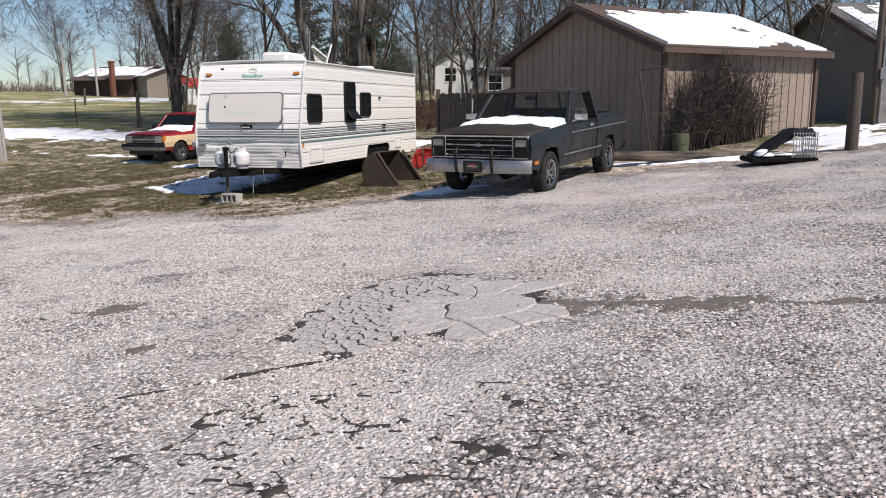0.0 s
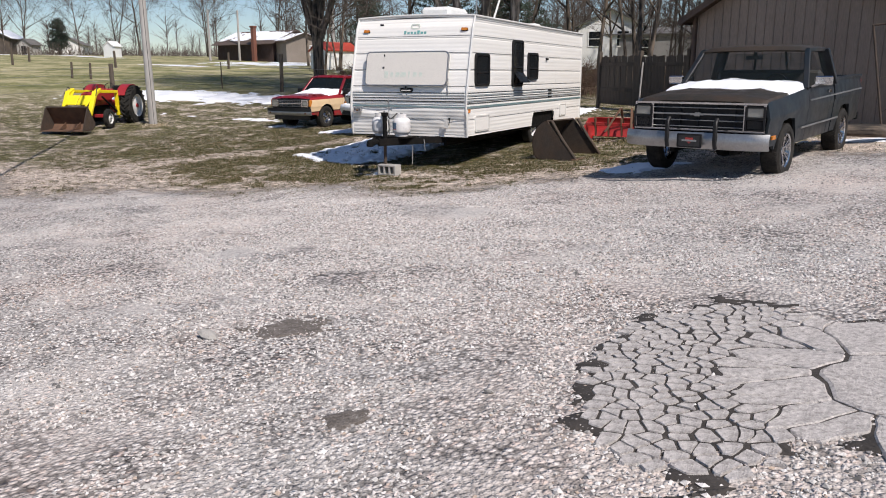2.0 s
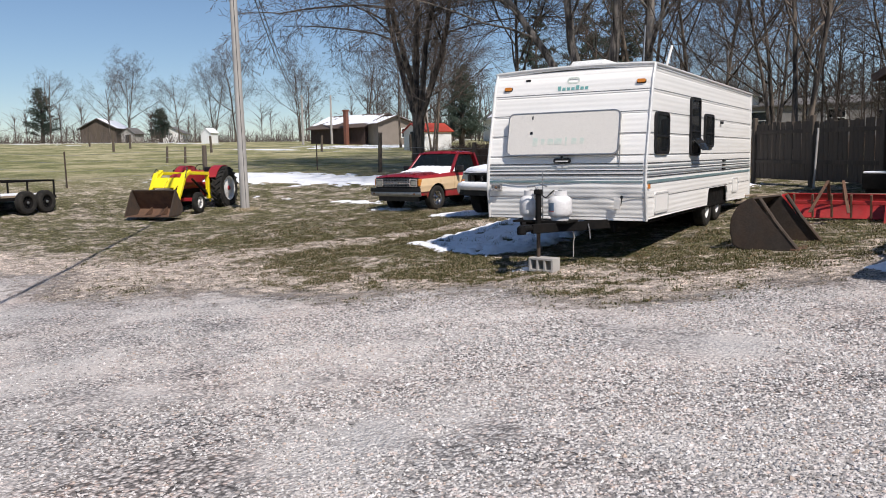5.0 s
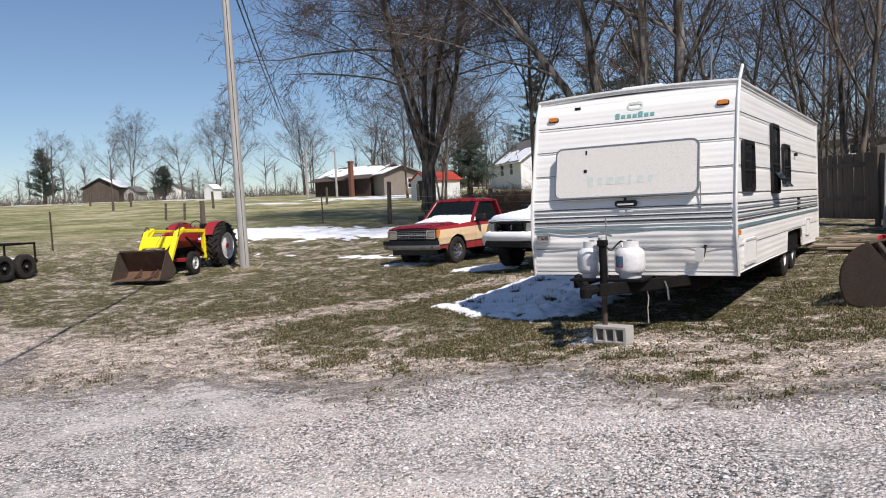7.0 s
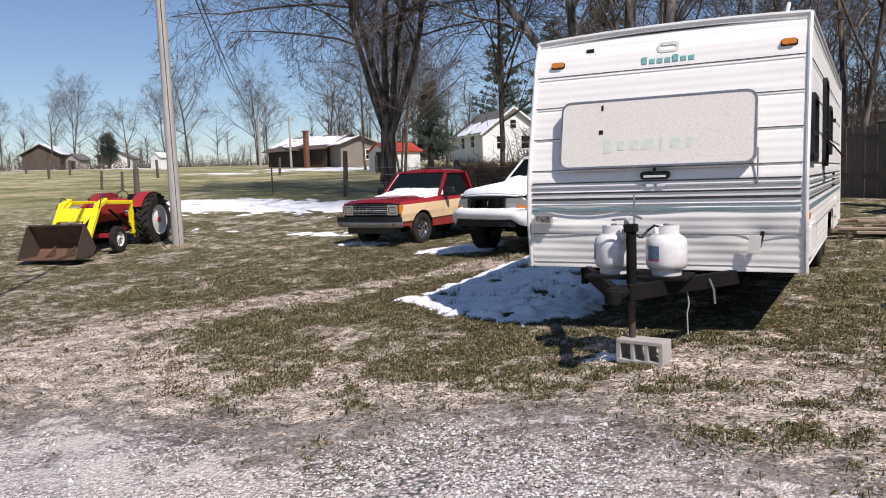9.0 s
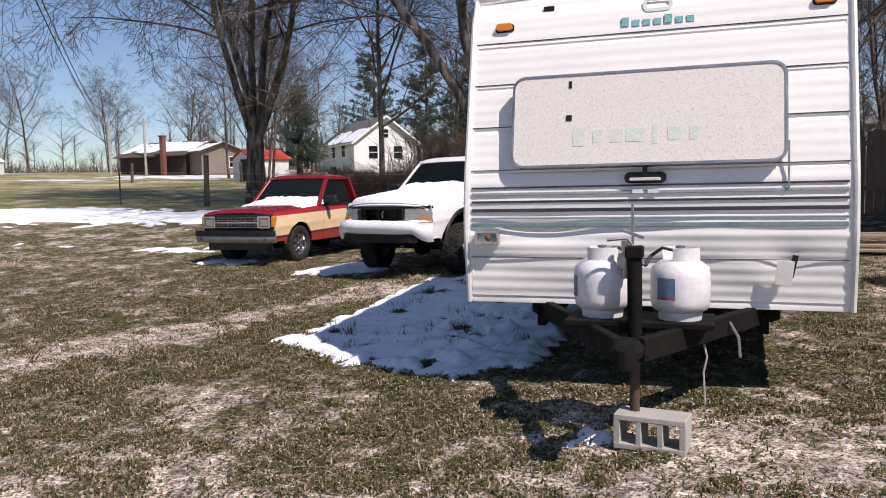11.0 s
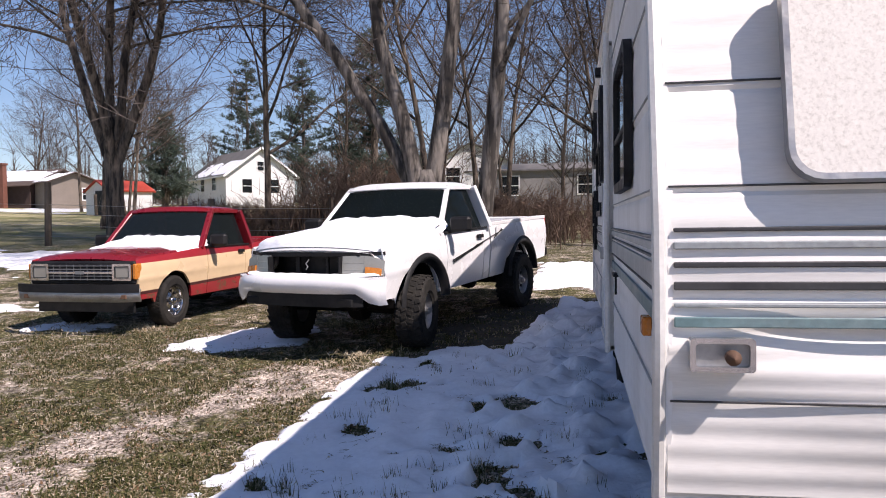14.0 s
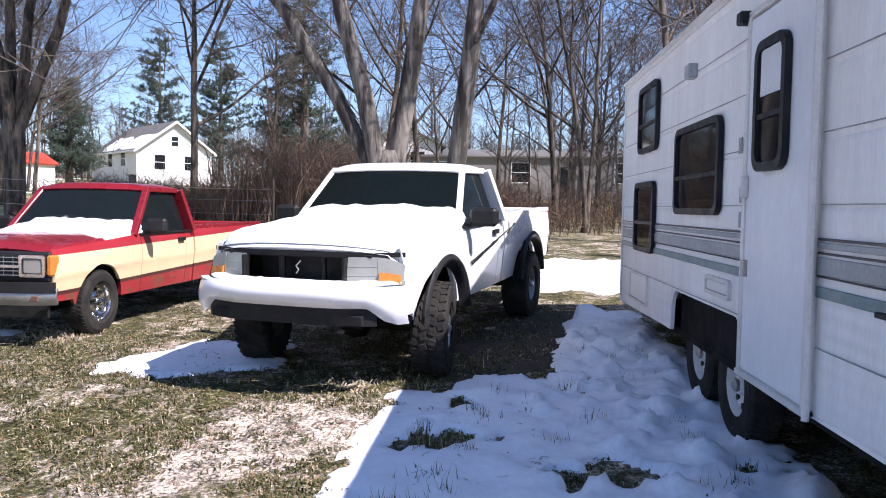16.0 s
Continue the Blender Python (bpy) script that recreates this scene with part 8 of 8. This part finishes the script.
def stones(count, seed):
    r = random.Random(seed)
    V, F = [], []
    n = 0
    while n < count:
        u = r.random() ** 0.8
        px, py = -12.0 * u, 0.6 + 15.0 * u
        x, y = px + r.gauss(0.4, 2.6), py + r.gauss(1.6, 2.4)
        if lawn(x, y) > 0.04 + 0.3 * r.random() + 0.25 * bare(x, y) + 0.3 * noise.noise((x * 1.3, y * 1.3, 77)) or y < 0.8:
            continue
        if noise.noise((x * 0.8, y * 0.8, 40)) + 0.5 * noise.noise((x * 2.5, y * 2.5, 41)) < -0.28 + r.uniform(-0.2, 0.1):
            continue
        if math.hypot((x + 1.33) / 0.66, (y - 5.55) / 0.86) < r.uniform(0.4, 1.0) and r.random() < 0.9:
            continue
        if math.hypot((x + 11) / 1, (y - 15) / 1) < 0.1:
            continue
        n += 1
        s = r.uniform(0.005, 0.011) * (1.7 if r.random() < 0.05 else 1)
        z = lie(x, y)[2] + s * 0.25
        k = len(V)
        a = r.uniform(0, 6.28)
        c, d = math.cos(a), math.sin(a)
        ex, ey, ez = s * r.uniform(0.8, 1.5), s * r.uniform(0.7, 1.1), s * r.uniform(0.5, 0.9)
        for q in (-1, 1):
            V += [(x + q * ex * c, y + q * ex * d, z + r.uniform(-0.3, 0.3) * s), (x - q * ey * d, y + q * ey * c, z + r.uniform(-0.3, 0.3) * s), (x + r.uniform(-0.4, 0.4) * s, y + r.uniform(-0.4, 0.4) * s, z + q * ez)]
        a0, b0, c0, a1, b1, c1 = range(k, k + 6)
        F += [(a1, b1, c1), (b1, a0, c1), (a0, b0, c1), (b0, a1, c1), (b1, a1, c0), (a0, b1, c0), (b0, a0, c0), (a1, b0, c0)]
    return V, F


bulk("gravel_stones", *stones(150000, 51), "stones", "crushed pale grey and pink limestone gravel", "gravel")


def blades(count, seed):
    r = random.Random(seed)
    V, F = [], []
    n = 0
    while n < count:
        u = r.random()
        x, y = -5.5 - 9.0 * u + r.gauss(0, 3.2), 11.5 + 7.5 * u + r.gauss(0, 3.0)
        l = lawn(x, y)
        if l < 0.12 + 0.25 * r.random():
            continue
        if clump(x, y) < r.uniform(-0.12, 0.12) + (0.5 if r.random() < 0.06 else 0) - (0.6 if r.random() < 0.05 else 0):
            continue
        if TX0 - 0.2 < x < TX1 and y > 15.4:
            continue
        z = lie(x, y)[2] - 0.004
        for _ in range(r.randint(2, 4)):
            n += 1
            a = r.uniform(0, 6.28)
            ln = r.uniform(0.02, 0.06) * (1.6 if r.random() < 0.05 else 1)
            up = r.uniform(0.15, 0.85)
            w = r.uniform(0.0025, 0.005)
            x0, y0 = x + r.gauss(0, 0.02), y + r.gauss(0, 0.02)
            dx, dy = math.cos(a), math.sin(a)
            k = len(V)
            mx, my, mz = x0 + dx * ln * (1 - up) * 0.5, y0 + dy * ln * (1 - up) * 0.5, z + ln * up * 0.8
            V += [(x0 - dy * w, y0 + dx * w, z), (x0 + dy * w, y0 - dx * w, z), (mx + dy * w, my - dx * w, mz), (mx - dy * w, my + dx * w, mz), (x0 + dx * ln, y0 + dy * ln, z + ln * up * 0.7)]
            F += [(k, k + 1, k + 2, k + 3), (k + 3, k + 2, k + 4)]
    return V, F


bulk("grass_blades", *blades(200000, 52), "blades", "short matted winter grass, straw and green", "grass")


def litter(count, seed):
    r = random.Random(seed)
    V, F = [], []
    n = 0
    while n < count:
        u = r.random()
        x, y = -5.5 - 9.0 * u + r.gauss(0, 3.0), 11.0 + 8.0 * u + r.gauss(0, 3.0)
        if lawn(x, y) < 0.15 + 0.5 * r.random() or clump(x, y) < r.uniform(-0.5, 0.3):
            continue
        n += 1
        z = lie(x, y)[2] + 0.004
        s, a = r.uniform(0.007, 0.02), r.uniform(0, 6.28)
        c, d = math.cos(a), math.sin(a)
        k = len(V)
        t = r.uniform(-0.5, 0.5)
        V += [(x - s * c, y - s * d, z), (x - 0.6 * s * d, y + 0.6 * s * c, z + s * 0.5 * t + 0.006), (x + s * c, y + s * d, z + 0.01 + s * 0.3), (x + 0.6 * s * d, y - 0.6 * s * c, z + 0.004 - s * 0.2 * t)]
        F += [(k, k + 1, k + 2, k + 3)]
    return V, F


bulk("leaf_litter", *litter(60000, 53), "leaves", "small clover leaves and brown leaf litter", "leaf litter")


def tuft(x, y, seed, n=500, h=0.22, spread=0.16):
    r = random.Random(seed)
    V, F = [], []
    for _ in range(n):
        a, q = r.uniform(0, 6.28), abs(r.gauss(0, spread))
        px, py = x + q * math.cos(a), y + q * math.sin(a)
        z = height(px, py) - 0.01
        ln, b = r.uniform(0.4, 1) * h, r.uniform(0, 6.28)
        dx, dy, w = math.cos(b) * ln * 0.6, math.sin(b) * ln * 0.6, 0.0016
        k = len(V)
        V += [(px - w, py, z), (px + w, py, z), (px + dx * 0.5, py + dy * 0.5, z + ln * 0.7), (px + dx, py + dy, z + ln * 0.8)]
        F += [(k, k + 1, k + 2), (k + 2, k + 1, k + 3)]
    return bulk("grass_tuft", V, F, "dry_blades", "tuft of dry grass", "grass")


tuft(PX, PY, 1, 900, 0.15, 0.16)
tuft(-12.5, 20.2, 2, 260, 0.07, 0.25)
tuft(-15.9, 22.2, 3, 400, 0.08, 0.3)
tuft(-17.0, 22.3, 4, 300, 0.08, 0.4)
for i, (x, y) in enumerate(((-5.0, 5.35), (-3.2, 3.4), (-1.2, 5.1), (-1.0, 5.35), (-2.9, 4.9), (-0.2, 5.6))):
    st = tagged(part("loose_stone", Mesh().lathe([(0, -0.6), (0.7, -0.4), (1.0, 0.0), (0.75, 0.4), (0.2, 0.6), (0, 0.62)], 7), "concrete", angle=0), "pale loose stone on the gravel", "stone", "loose stones")
    k = (0.075, 0.04, 0.025, 0.03, 0.03, 0.03)[i]
    st.matrix_world = pose(x, y, lie(x, y)[2] + k * 0.3, 10 * i, 15, 40 * i) @ Matrix.Diagonal((k, k * 0.7, k * 0.6, 1))


# grass poking through the thin snow beside the trailer
rp = random.Random(77)
V, F = [], []
for _ in range(75):
    cx, cy = rp.uniform(-12.4, -10.0), rp.uniform(16.2, 21.5)
    for _ in range(rp.randint(6, 26)):
        x, y = cx + rp.gauss(0, 0.045), cy + rp.gauss(0, 0.03)
        z, a, ln = lie(x, y)[2], rp.uniform(0, 6.28), rp.uniform(0.07, 0.13)
        c, d, k = math.cos(a), math.sin(a), len(V)
        V += [(x - d * 0.004, y + c * 0.004, z), (x + d * 0.004, y - c * 0.004, z), (x + c * ln * 0.4, y + d * ln * 0.4, z + ln)]
        F += [(k, k + 1, k + 2)]
bulk("grass_in_snow", V, F, "blades", "dark grass tips poking through the thin snow", "grass")
